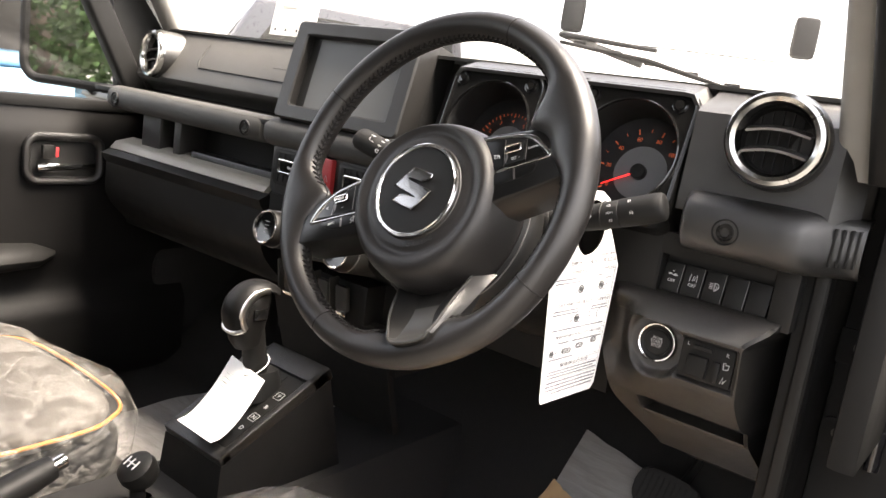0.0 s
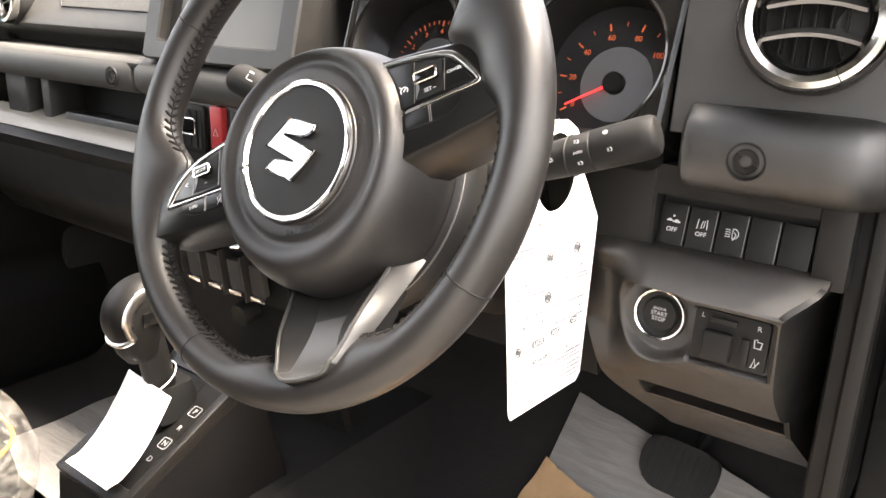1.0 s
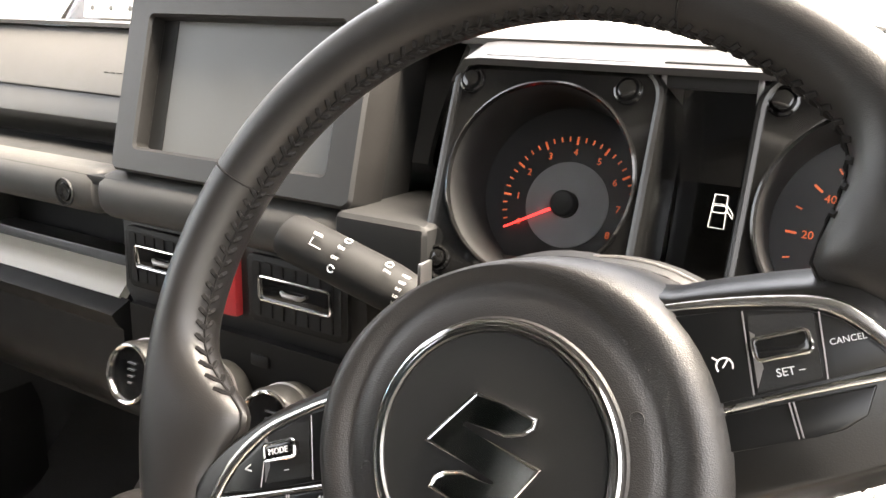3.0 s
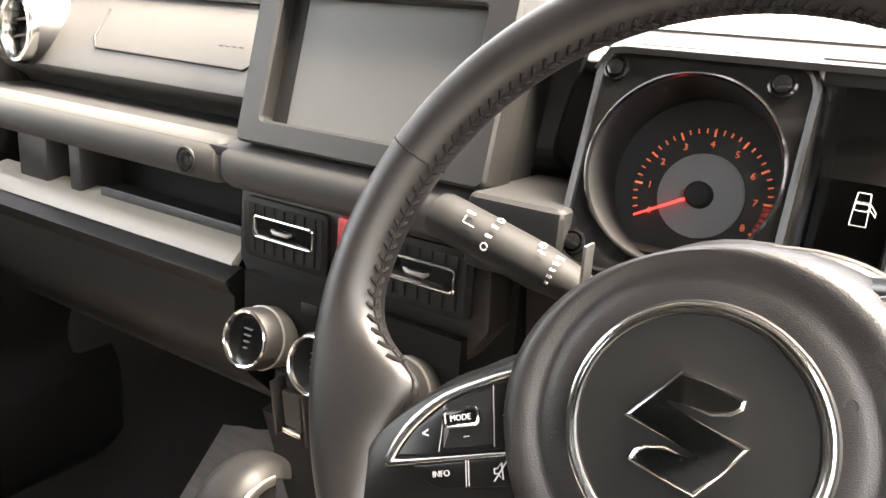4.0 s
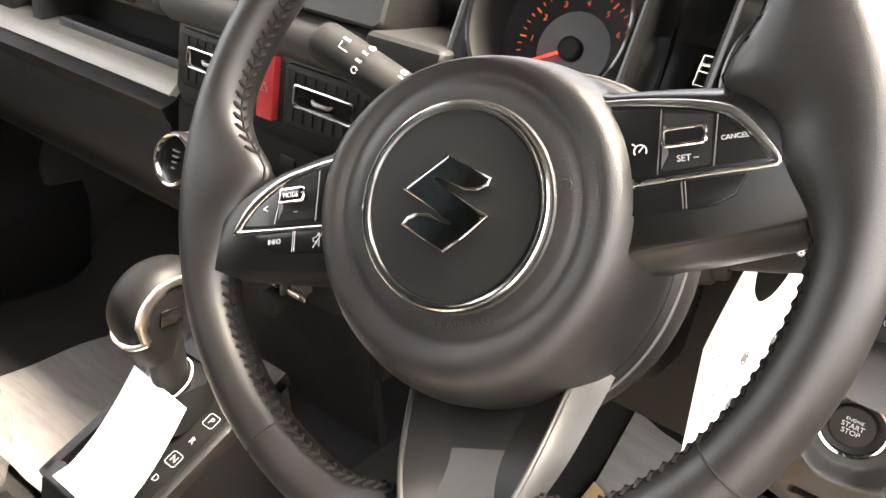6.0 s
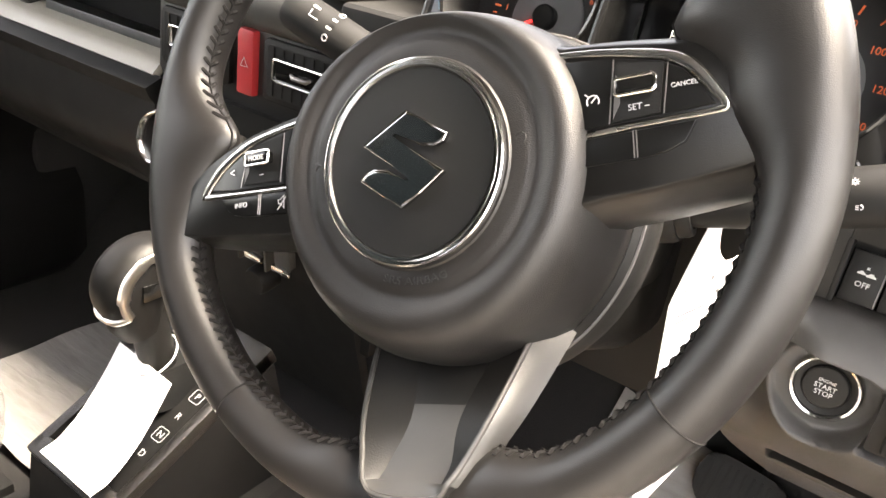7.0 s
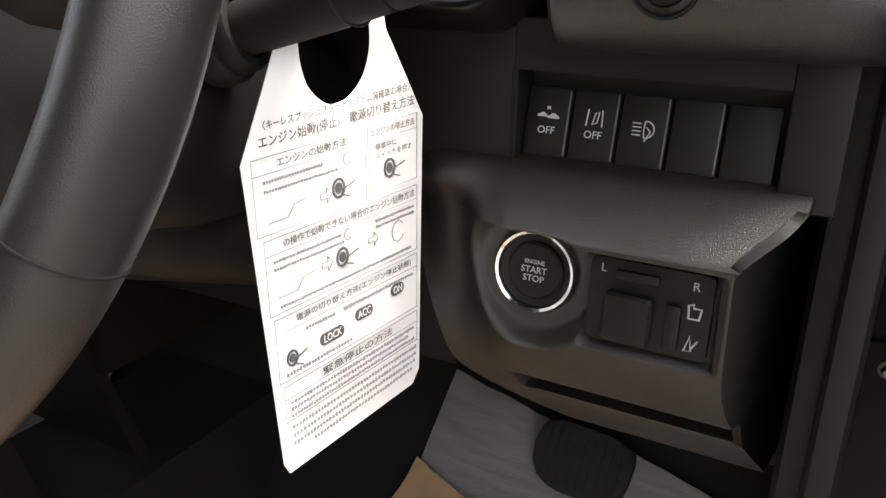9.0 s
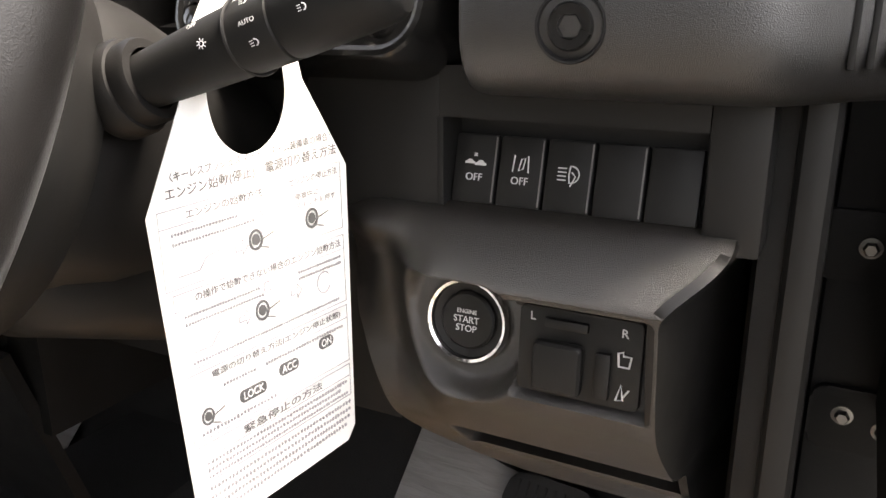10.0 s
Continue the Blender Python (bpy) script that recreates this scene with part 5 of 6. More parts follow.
lt = []
for body, k, roll, size in (("REAR", 0.82, -44, 0.0030), ("ON", 0.70, -40, 0.0032), ("OFF", 0.70, -16, 0.0032), ("PULL", 0.475, -40, 0.0026), ("MIST", 0.40, -52, 0.0028), ("OFF", 0.40, -34, 0.0028), ("INT", 0.40, -18, 0.0028), ("LO", 0.40, -2, 0.0028), ("HI", 0.40, 14, 0.0028)):
    rr = 0.0143 if k > 0.6 else 0.0129 if k < 0.45 else 0.0139
    lt.append(text(body, size * 0.78, stalk_frame(LA, LB, k, roll, rr + 0.0004), depth=0.0003))
part("lettering", join(*lt), PRINT, ls, world_space=True)
mk = []
for k, roll in ((0.70, 8), (0.70, -66), (0.49, -60)):
    rr = 0.0143 if k > 0.6 else 0.0138
    mk.append(moved(line(circle_pts(0, 0, 0.0019, 20, 340), 0.0004, 0.0), stalk_frame(LA, LB, k, roll, rr)))
mk.append(moved(line([(-0.004, 0.003), (-0.004, -0.001), (0.003, -0.001)], 0.0003, 0.0), stalk_frame(LA, LB, 0.80, -22, 0.0144)))
part("printed_mark", join(*mk), PRINT, ls, world_space=True)
mk = []
for k, roll, kind in ((0.655, -48, 0), (0.655, -20, 1), (0.655, 8, 2), (0.655, 34, 1), (0.79, -25, 0), (0.80, 18, 1), (0.50, -20, 2), (0.52, 10, 0)):
    fr = stalk_frame(RA, RB, k, roll, 0.0150 if k > 0.7 else 0.0146 if k > 0.6 else 0.0137) @ Matrix.Scale(0.56, 4)
    if kind == 0:
        mk.append(moved(join(line(circle_pts(0, 0, 0.0015), 0.0004, 0.0, True), *[line([(0.0021 * math.cos(t), 0.0021 * math.sin(t)), (0.0032 * math.cos(t), 0.0032 * math.sin(t))], 0.0003, 0.0) for t in [math.pi * q / 4 for q in range(8)]]), fr))
    elif kind == 1:
        mk.append(moved(join(line(circle_pts(0.0003, 0, 0.0018, -90, 90), 0.0004, 0.0), *[line([(-0.0030, q), (-0.0008, q)], 0.0003, 0.0) for q in (-0.0014, 0, 0.0014)]), fr))
    else:
        mk.append(text("AUTO" if k > 0.6 else "OFF", 0.0038, fr @ at(0, 0, 0.0003)))
part("printed_mark", join(*mk), PRINT, rs, world_space=True)

# ---- hanging tag on the light stalk ----
TAGM = at(0.113, 0.110, 1.0)
TOP_A, TOP_D = Vector((0.0973, 0.0666, 1.0270)), Vector((0.229, 0.709, 0.080))
LOW_A, LOW_D = Vector((0.1090, 0.0670, 0.9050)), Vector((0.075, 0.880, 0.018))


def on_card(p):
    """Takes a point of the flat card (x along it, y up, z towards the door) to the hanging card, which is slightly twisted."""
    top, low = TOP_A + (p.x + 0.059) * TOP_D, LOW_A + (p.x + 0.0485) * LOW_D
    k = (p.y + 0.0905) / 0.1225
    out = (TOP_D.lerp(LOW_D, 1 - k)).cross(top - low).normalized()
    return low.lerp(top, k) + out * p.z


def print_on(name, bm, material, parent, label=""):
    """A part of the card, cut finely enough to follow its twist."""
    if max(e.calc_length() for e in bm.edges) > 0.012:
        for k in range(-6, 12):
            for co, no in (((0.01 * k, 0, 0), (1, 0, 0)), ((0, 0.01 * k, 0), (0, 1, 0)), ((0, 0.01 * (k - 9) + 0.01, 0), (0, 1, 0))):
                bmesh.ops.bisect_plane(bm, geom=bm.verts[:] + bm.edges[:] + bm.faces[:], plane_co=co, plane_no=no)
    for v in bm.verts:
        v.co = on_card(v.co) - TAGM.translation
    return part(name, bm, material, parent, label)


tag = thing("hanging_tag", TAGM, "white card tag with black instructions hung on the stalk", "tag")
TAG = [(-0.059, 0.032), (-0.050, -0.088), (-0.047, -0.093), (0.048, -0.094), (0.054, -0.088), (0.056, 0.031), (0.031, 0.067), (0.027, 0.083), (0.020, 0.096), (0.008, 0.1035), (-0.006, 0.105), (-0.020, 0.100), (-0.029, 0.089), (-0.034, 0.072)]
HOLE = [(-0.021, 0.078), (-0.0225, 0.066), (-0.019, 0.054), (-0.010, 0.0465), (-0.002, 0.0448), (0.007, 0.0465), (0.016, 0.053), (0.0205, 0.064), (0.019, 0.078), (0.014, 0.089), (0.003, 0.0955), (-0.007, 0.0955), (-0.016, 0.089)]


def holed(outline, hole, z0, z1):
    """A card with a hole, as two sheets and their edges."""
    bm = bmesh.new()
    hole3 = [p for p in spline([(x, y) for x, y in hole], 4, True)]
    rings = {}
    for z in (z0, z1):
        o = [bm.verts.new((x, y, z)) for x, y in outline]
        h = [bm.verts.new((p.x, p.y, z)) for p in hole3]
        eo = [bm.edges.new((o[i], o[(i + 1) % len(o)])) for i in range(len(o))]
        eh = [bm.edges.new((h[i], h[(i + 1) % len(h)])) for i in range(len(h))]
        bmesh.ops.triangle_fill(bm, use_beauty=True, use_dissolve=False, edges=eo + eh)
        rings[z] = (o, h)
    for a, b in zip(rings[z0], rings[z1]):
        for i in range(len(a)):
            j = (i + 1) % len(a)
            bm.faces.new((a[i], a[j], b[j], b[i]))
    return bm


card = print_on("card", holed(TAG, HOLE, 0.0, 0.0006), PAPER, tag)
ZT = 0.0012


def frame_line(x0, x1, y0, y1):
    return line([(x0, y0), (x1, y0), (x1, y1), (x0, y1)], 0.00022, ZT, True)


print_on("printed_frames", join(frame_line(-0.054, 0.014, 0.005, 0.033), frame_line(0.016, 0.051, 0.006, 0.033), frame_line(-0.051, 0.051, -0.026, 0.003), frame_line(-0.049, 0.051, -0.054, -0.028), frame_line(-0.047, 0.051, -0.071, -0.056),
    line([(-0.054, 0.027), (0.014, 0.027)], 0.0002, ZT), line([(0.016, 0.027), (0.051, 0.027)], 0.0002, ZT), line([(-0.051, -0.003), (0.051, -0.003)], 0.0002, ZT), line([(-0.049, -0.034), (0.051, -0.034)], 0.0002, ZT), line([(-0.047, -0.0615), (0.051, -0.0615)], 0.0002, ZT)), INK, card)
bars = []
rnd = random.Random(5)
for x0, x1, y, h in (
                  (-0.048, -0.014, 0.0240, 0.0014), (-0.048, -0.004, 0.0205, 0.0014), (-0.046, -0.004, -0.0060, 0.0014), (-0.046, -0.002, -0.0090, 0.0014), (0.020, 0.048, -0.0060, 0.0014), (0.020, 0.048, -0.0085, 0.0014), (-0.044, 0.046, -0.0240, 0.0014), (-0.030, -0.012, -0.0370, 0.0016), (-0.005, 0.048, -0.0370, 0.0016),
                  (-0.043, 0.048, -0.0640, 0.0018), (-0.043, 0.044, -0.0668, 0.0018), (-0.043, 0.048, -0.0696, 0.0016), (-0.043, 0.050, -0.0745, 0.0020), (-0.043, 0.050, -0.0780, 0.0020), (-0.043, 0.050, -0.0815, 0.0020), (-0.030, 0.046, -0.0850, 0.0020), (-0.044, 0.000, -0.0520, 0.0018)):
    x = x0
    while x < x1:
        w = h * rnd.uniform(0.7, 1.0)
        for q in range(3):
            bars.append(box(x + w * 0.26 * q, x + w * 0.26 * q + w * rnd.uniform(0.03, 0.06), y - h / 2 * rnd.uniform(0.3, 1), y + h / 2 * rnd.uniform(0.3, 1), 0.0006, ZT))
        bars.append(box(x, x + w * 0.7, y + h * 0.05, y + h * rnd.uniform(0.10, 0.18), 0.0006, ZT))
        x += w + h * 0.25


def fitted(body, x0, x1, y, h):
    """A printed line squeezed to the width from x0 to x1 and the height h."""
    bm = text(body, 1.0, Matrix(), depth=0.0, bold=0.014)
    xs, ys = [v.co.x for v in bm.verts], [v.co.y for v in bm.verts]
    kx, ky = (x1 - x0) / (max(xs) - min(xs)), h / (max(ys) - min(ys))
    bm.transform(at((x0 + x1) / 2, y, ZT) @ Matrix.Diagonal((kx, ky, 1, 1)) @ at(-(max(xs) + min(xs)) / 2, -(max(ys) + min(ys)) / 2, 0))
    return bm


for body, x0, x1, y, h in (("〈キーレスプッシュスタートシステム装備車の場合〉", -0.046, 0.046, 0.0440, 0.0034), ("エンジン始動(停止)／電源切り替え方法", -0.049, 0.049, 0.0382, 0.0050), ("エンジンの始動方法", -0.040, 0.002, 0.0300, 0.0034), ("エンジンの停止方法", 0.018, 0.049, 0.0300, 0.0030), ("停車中に", 0.021, 0.036, 0.0240, 0.0026), ("スイッチを押す", 0.021, 0.047, 0.0205, 0.0026),
                       ("の操作で始動できない場合のエンジン始動方法", -0.040, 0.049, 0.0000, 0.0034), ("電源の切り替え方法(エンジン停止状態)", -0.036, 0.046, -0.0310, 0.0034), ("緊急停止の方法", -0.022, 0.030, -0.0588, 0.0038)):
    print_on("lettering", fitted(body, x0, x1, y, h), INK_TEXT, card)
tagged(print_on("fine_print", join(*bars), INK, card, "rows of small grey print"), kind="stuff")


def tag_drawing(cx, cy, s=1.0):
    """A pressed button and the outline of a pointing finger beside it, drawn plainly."""
    return join(lathe([(0.0034 * s, 0.0006), (0.0034 * s, ZT), (0.0026 * s, ZT), (0.0026 * s, 0.0006)], 20, at(cx, cy, 0)), lathe([(0.0018 * s, 0.0006), (0.0018 * s, ZT), (0, ZT)], 16, at(cx, cy, 0)), line([(cx + 0.001, cy - 0.001), (cx + 0.009 * s, cy + 0.001)], 0.0003, ZT), line([(cx + 0.002, cy - 0.003), (cx + 0.006 * s, cy - 0.0045)], 0.0003, ZT))


for dx, dy, ds in ((-0.004, 0.013, 1.2), (0.031, 0.014, 1.2), (-0.004, -0.015, 1.2), (-0.040, -0.046, 1.0)):
    print_on("printed_drawing", tag_drawing(dx, dy, ds), INK_DARK, card, "small line drawing of a button")
for pts, closed in ((circle_pts(0.002, 0.0235, 0.0022, 60, 330), False), (circle_pts(0.000, -0.0065, 0.0022, 60, 330), False), (circle_pts(0.036, -0.014, 0.0045, 40, 330), False), ([(-0.047, 0.009), (-0.036, 0.009), (-0.032, 0.013), (-0.024, 0.014)], False), ([(-0.045, -0.020), (-0.034, -0.020), (-0.030, -0.016), (-0.022, -0.015)], False), ([(-0.016, 0.013), (-0.012, 0.013), (-0.012, 0.015), (-0.009, 0.012), (-0.012, 0.009), (-0.012, 0.011), (-0.016, 0.011)], True), ([(-0.018, -0.014), (-0.014, -0.014), (-0.014, -0.012), (-0.011, -0.015), (-0.014, -0.018), (-0.014, -0.016), (-0.018, -0.016)], True), ([(0.014, -0.012), (0.018, -0.012), (0.018, -0.010), (0.021, -0.013), (0.018, -0.016), (0.018, -0.014), (0.014, -0.014)], True)):
    print_on("printed_line", line(pts, 0.0003, ZT, closed), INK, card)
for body, x, y, w in (("LOCK", -0.014, -0.0455, 0.0160), ("ACC", 0.009, -0.0430, 0.0125), ("ON", 0.035, -0.0405, 0.0100)):
    pl = print_on("black_pill", prism([(px + x, py + y) for px, py in round_rect(w, 0.0050, 0.0024)], 0.0006, ZT), INK_DARK, card)
    print_on("lettering", text(body, 0.0046, at(x, y, ZT + 0.0001), depth=0.0001), PAPER, pl)

# ---- centre console with gear selector ----
SL = math.atan2(0.059, 0.118)
con = thing("gear_console", at(MID, 0.0, 0.62), "black gear selector console with a sloping raised frame", "gear console")


def slope(y):
    return 0.727 + (y - 0.0) * math.tan(SL)


CM = at(MID, 0.0, 0.727) @ Matrix.Rotation(SL, 4, "X")      # x across, y up the slope, z out of it
part("base", loft([[(MID - w, y0, z) for w, y0, z in ((0.066, -0.030, 0.56), (-0.066, -0.030, 0.56))] + [(MID + 0.066, 0.20, 0.56), (MID - 0.066, 0.20, 0.56)],
                   [(MID - 0.058, -0.018, 0.712), (MID + 0.058, -0.018, 0.712), (MID + 0.058, 0.145, slope(0.145) - 0.012), (MID - 0.058, 0.145, slope(0.145) - 0.012)]]), BLACK, con, world_space=True)
part("top_frame", moved(join(box(-0.058, -0.047, -0.020, 0.158, -0.012, 0.006, 0.003), box(0.047, 0.058, -0.020, 0.158, -0.012, 0.006, 0.003), box(-0.058, 0.058, -0.022, -0.004, -0.012, 0.006, 0.003), box(-0.058, 0.058, 0.128, 0.162, -0.012, 0.006, 0.003)), CM), PLASTIC, con, "dark raised frame", world_space=True)
gp = part("gate_plate", moved(box(-0.048, 0.048, -0.006, 0.130, -0.010, 0.001), CM), PLASTIC_SMOOTH, con, world_space=True)
part("lever_slot", moved(box(-0.014, 0.014, 0.02, 0.124, 0.001, 0.0018), CM), BLACK, gp, world_space=True)
part("lettering", moved(join(text("P", 0.0085, at(0.033, 0.092, 0.0012)), line([(0.033 + x, 0.092 + y) for x, y in round_rect(0.012, 0.012, 0.002, 2)], 0.0004, 0.0014, True), text("R", 0.0085, at(0.033, 0.070, 0.0012)), text("N", 0.0085, at(0.033, 0.050, 0.0012)), line([(0.033 + x, 0.050 + y) for x, y in round_rect(0.012, 0.012, 0.002, 2)], 0.0004, 0.0014, True), text("D", 0.0085, at(0.033, 0.030, 0.0012))), CM), PRINT, gp, world_space=True)
gs = part("gear_lever", tube([(MID, 0.072, 0.755), (MID, 0.066, 0.80), (MID, 0.058, 0.845), (MID, 0.052, 0.870)], [0.016, 0.0155, 0.0150, 0.016], 20), PLASTIC_SMOOTH, con, world_space=True)
part("lever_boot", loft([[(MID + x, 0.074 + y, z) for x, y in round_rect(w, w * 1.25, w * 0.3, 4)] for w, z in ((0.046, 0.762), (0.040, 0.785), (0.034, 0.797))]), BLACK, gs, world_space=True)


def knob_ring(k):
    """Rings up the gear knob: a bent fist that leans back."""
    z, cy, ry, rx = k
    return [(MID + rx * math.cos(t), cy + ry * math.sin(t), z + 0.30 * (cy + ry * math.sin(t) - cy)) for t in [2 * math.pi * q / 28 for q in range(28)]]


KN = [(0.836, 0.050, 0.0165, 0.0160), (0.850, 0.047, 0.0230, 0.0185), (0.868, 0.046, 0.0280, 0.0200), (0.885, 0.047, 0.0300, 0.0205), (0.895, 0.049, 0.0280, 0.0190), (0.903, 0.051, 0.0240, 0.0165), (0.908, 0.053, 0.0150, 0.0110)]
kb = part("gear_knob", loft([knob_ring(k) for k in KN]), COLUMN, gs, "black rounded gear knob", world_space=True)
PAD_LINE = spline([(0, 0.021, 0.855), (0, 0.015, 0.868), (0, 0.014, 0.882), (0, 0.020, 0.898), (0, 0.034, 0.911), (0, 0.052, 0.917), (0, 0.072, 0.915), (0, 0.086, 0.907)], 5)


def pad_point(e, v):
    """The pad that wraps the knob's back and top; e runs across it from -1 to 1."""
    q = v * (len(PAD_LINE) - 1)
    i = min(int(q), len(PAD_LINE) - 2)
    p = PAD_LINE[i].lerp(PAD_LINE[i + 1], q - i)
    k = 1 - 0.26 * abs(e) ** 3
    return Vector((MID + 0.0205 * e, 0.052 + (p.y - 0.052) * k, 0.882 + (p.z - 0.882) * k))


part("knob_pad", grid(lambda u, v: pad_point(2 * u - 1, v), 20, 30, 0.003), COLUMN, kb, "dark grey pad over the knob", world_space=True)
part("knob_band", tube([pad_point(e, 0.02) for e in [k / 6 for k in range(-6, 7)]], 0.0030, 8), SATIN, kb, "silver band on the knob", world_space=True)
for s in (1,):
    part("knob_band", tube([pad_point(s * 1.0, v / 20) for v in range(0, 17)], [0.0040] * 5 + [0.0060] * 8 + [0.0040] * 4, 8, flat=0.4, up=(1, 0, 0)), SATIN, kb, "silver band on the knob", world_space=True)
part("release_button", box(MID + 0.0195, MID + 0.0215, 0.040, 0.060, 0.872, 0.886, 0.0008), GLOSS, kb, world_space=True)

# paper tag tied to the lever
st_tag = thing("paper_tag", at(-0.27, 0.03, 0.80), "white paper tag tied to the gear lever with string", "tag")
A, B, C_, D = Vector((-0.325, 0.048, 0.812)), Vector((-0.266, 0.055, 0.797)), Vector((-0.249, -0.030, 0.740)), Vector((-0.318, -0.030, 0.742))


def tag_sheet(u, v):
    p = A.lerp(B, u).lerp(D.lerp(C_, u), v)
    bend = 0.012 * math.sin(v * math.pi) * (-1)
    return p + Vector((0, 0, bend + 0.004 * smooth(0.8, 1, v)))


sh = part("sheet", grid(tag_sheet, 10, 20, 0.0005), PAPER, st_tag, world_space=True)
part("fine_print", join(*[tube([tag_sheet(0.12, 0.16 + 0.045 * k) + Vector((0, -0.0003, 0.0008)), tag_sheet(0.35, 0.16 + 0.045 * k) + Vector((0, -0.0003, 0.0008)), tag_sheet(0.6, 0.16 + 0.045 * k) + Vector((0, -0.0003, 0.0008)), tag_sheet(rnd.uniform(0.7, 0.9), 0.16 + 0.045 * k) + Vector((0, -0.0003, 0.0008))], 0.0003, 5) for k in range(9)]), mat("pale_ink", (0.45, 0.44, 0.42), 0.7), sh, "faint grey print", world_space=True)
part("eyelet", lathe([(0.0026, 0), (0.0026, 0.0008), (0.0014, 0.0008)], 16, Matrix.Translation(tag_sheet(0.55, 0.07) + Vector((0, 0, 0.0006)))), INK, sh, world_space=True)
part("string", tube(spline([tag_sheet(0.55, 0.07), (-0.278, 0.050, 0.803), (-0.279, 0.068, 0.812), (-0.300, 0.083, 0.815), (-0.318, 0.066, 0.815), (-0.306, 0.050, 0.806), tag_sheet(0.55, 0.07)], 6), 0.0009, 6), PAPER, st_tag, "white string", world_space=True)

# ---- transfer lever and handbrake behind the console ----
tl_ = thing("transfer_lever", at(MID, -0.085, 0.60), "short black transfer lever with a printed round knob", "gear lever")
part("stem", tube([(MID, -0.080, 0.60), (MID, -0.088, 0.69)], 0.009, 14), BLACK, tl_, world_space=True)
kn = part("knob", lathe([(0.012, -0.02), (0.020, -0.012), (0.0225, 0.0), (0.021, 0.009), (0.014, 0.014), (0, 0.0155)], 32, facing(MID, -0.088, 0.705, 55)), PLASTIC_SMOOTH, tl_, world_space=True)
part("printed_mark", moved(join(line([(-0.008, 0.006), (-0.008, -0.006)], 0.0008, 0.0158), line([(-0.008, 0.0), (0.008, 0.0)], 0.0008, 0.0158), line([(0.0, 0.006), (0.0, -0.006)], 0.0008, 0.0158), line([(0.008, 0.006), (0.008, -0.006)], 0.0008, 0.0150)), facing(MID, -0.088, 0.705, 55)), PRINT, kn, world_space=True)
part("boot", lathe([(0.045, 0.0), (0.035, 0.02), (0.018, 0.05), (0.010, 0.06)], 24, at(MID, -0.080, 0.61)), BLACK, tl_, world_space=True)
hbk = thing("handbrake", at(MID - 0.05, -0.3, 0.62), "black handbrake lever with a chrome button", "handbrake")
part("grip", tube([(MID - 0.03, -0.36, 0.655), (MID - 0.035, -0.30, 0.680), (MID - 0.042, -0.20, 0.705), (MID - 0.046, -0.165, 0.713)], [0.014, 0.017, 0.017, 0.014], 20), PLASTIC_SMOOTH, hbk, world_space=True)
part("button", tube([(MID - 0.046, -0.165, 0.713), (MID - 0.048, -0.150, 0.717)], 0.0085, 16), CHROME, hbk, "chrome release button", world_space=True)
part("bracket", box(MID - 0.05, MID - 0.01, -0.50, -0.34, 0.60, 0.665, 0.006), BLACK, hbk, world_space=True)
ctr = thing("rear_console", at(MID, -0.3, 0.6), "low dark grey plastic tray between the seats", "console")
part("body", box(MID - 0.075, MID + 0.075, -0.75, -0.030, 0.56, 0.625, 0.01), COLUMN, ctr, world_space=True)

# ---- seats under plastic film ----
SEAT = mat("seat_cloth", (0.022, 0.022, 0.023), 0.9, grain=0.8, grain_scale=400, vary=0.3, scale=200)
PALE_CLOTH = mat("pale_seat_cover", (0.062, 0.056, 0.049), 0.9, grain=0.5, grain_scale=300, vary=0.12, scale=18)
PIPING = mat("orange_piping", (0.55, 0.20, 0.04), 0.7)


def film_material():
    """Creased clear film: bare clear in places, milky and shining along the creases."""
    m = bpy.data.materials.new("crinkled_film")
    m.use_nodes = True
    t = m.node_tree
    p = t.nodes["Principled BSDF"]
    p.inputs["Base Color"].default_value = (0.42, 0.40, 0.37, 1)
    p.inputs["Roughness"].default_value = 0.22
    a, x = t.nodes.new("ShaderNodeBsdfTransparent"), t.nodes.new("ShaderNodeMixShader")
    co, n, v, r = t.nodes.new("ShaderNodeTexCoord"), t.nodes.new("ShaderNodeTexNoise"), t.nodes.new("ShaderNodeBump"), t.nodes.new("ShaderNodeMapRange")
    add, cell = t.nodes.new("ShaderNodeMixRGB"), t.nodes.new("ShaderNodeTexVoronoi")
    n.inputs["Scale"].default_value, n.inputs["Detail"].default_value = 16, 4
    add.blend_type = "ADD"
    add.inputs[0].default_value = 0.16
    cell.feature = "DISTANCE_TO_EDGE"
    cell.inputs["Scale"].default_value = 17
    v.inputs["Strength"].default_value, v.inputs["Distance"].default_value = 0.9, 0.03
    r.inputs["From Min"].default_value, r.inputs["From Max"].default_value = 0.0, 0.22
    r.inputs["To Min"].default_value, r.inputs["To Max"].default_value = 0.34, 0.10
    t.links.new(co.outputs["Object"], n.inputs["Vector"])
    t.links.new(co.outputs["Object"], add.inputs[1])
    t.links.new(n.outputs["Color"], add.inputs[2])
    t.links.new(add.outputs[0], cell.inputs["Vector"])
    t.links.new(cell.outputs["Distance"], v.inputs["Height"])
    t.links.new(v.outputs["Normal"], p.inputs["Normal"])
    t.links.new(cell.outputs["Distance"], r.inputs["Value"])
    t.links.new(r.outputs["Result"], x.inputs[0])
    t.links.new(a.outputs[0], x.inputs[1])
    t.links.new(p.outputs[0], x.inputs[2])
    t.links.new(x.outputs[0], t.nodes["Material Output"].inputs["Surface"])
    return m


CRINKLE = film_material()


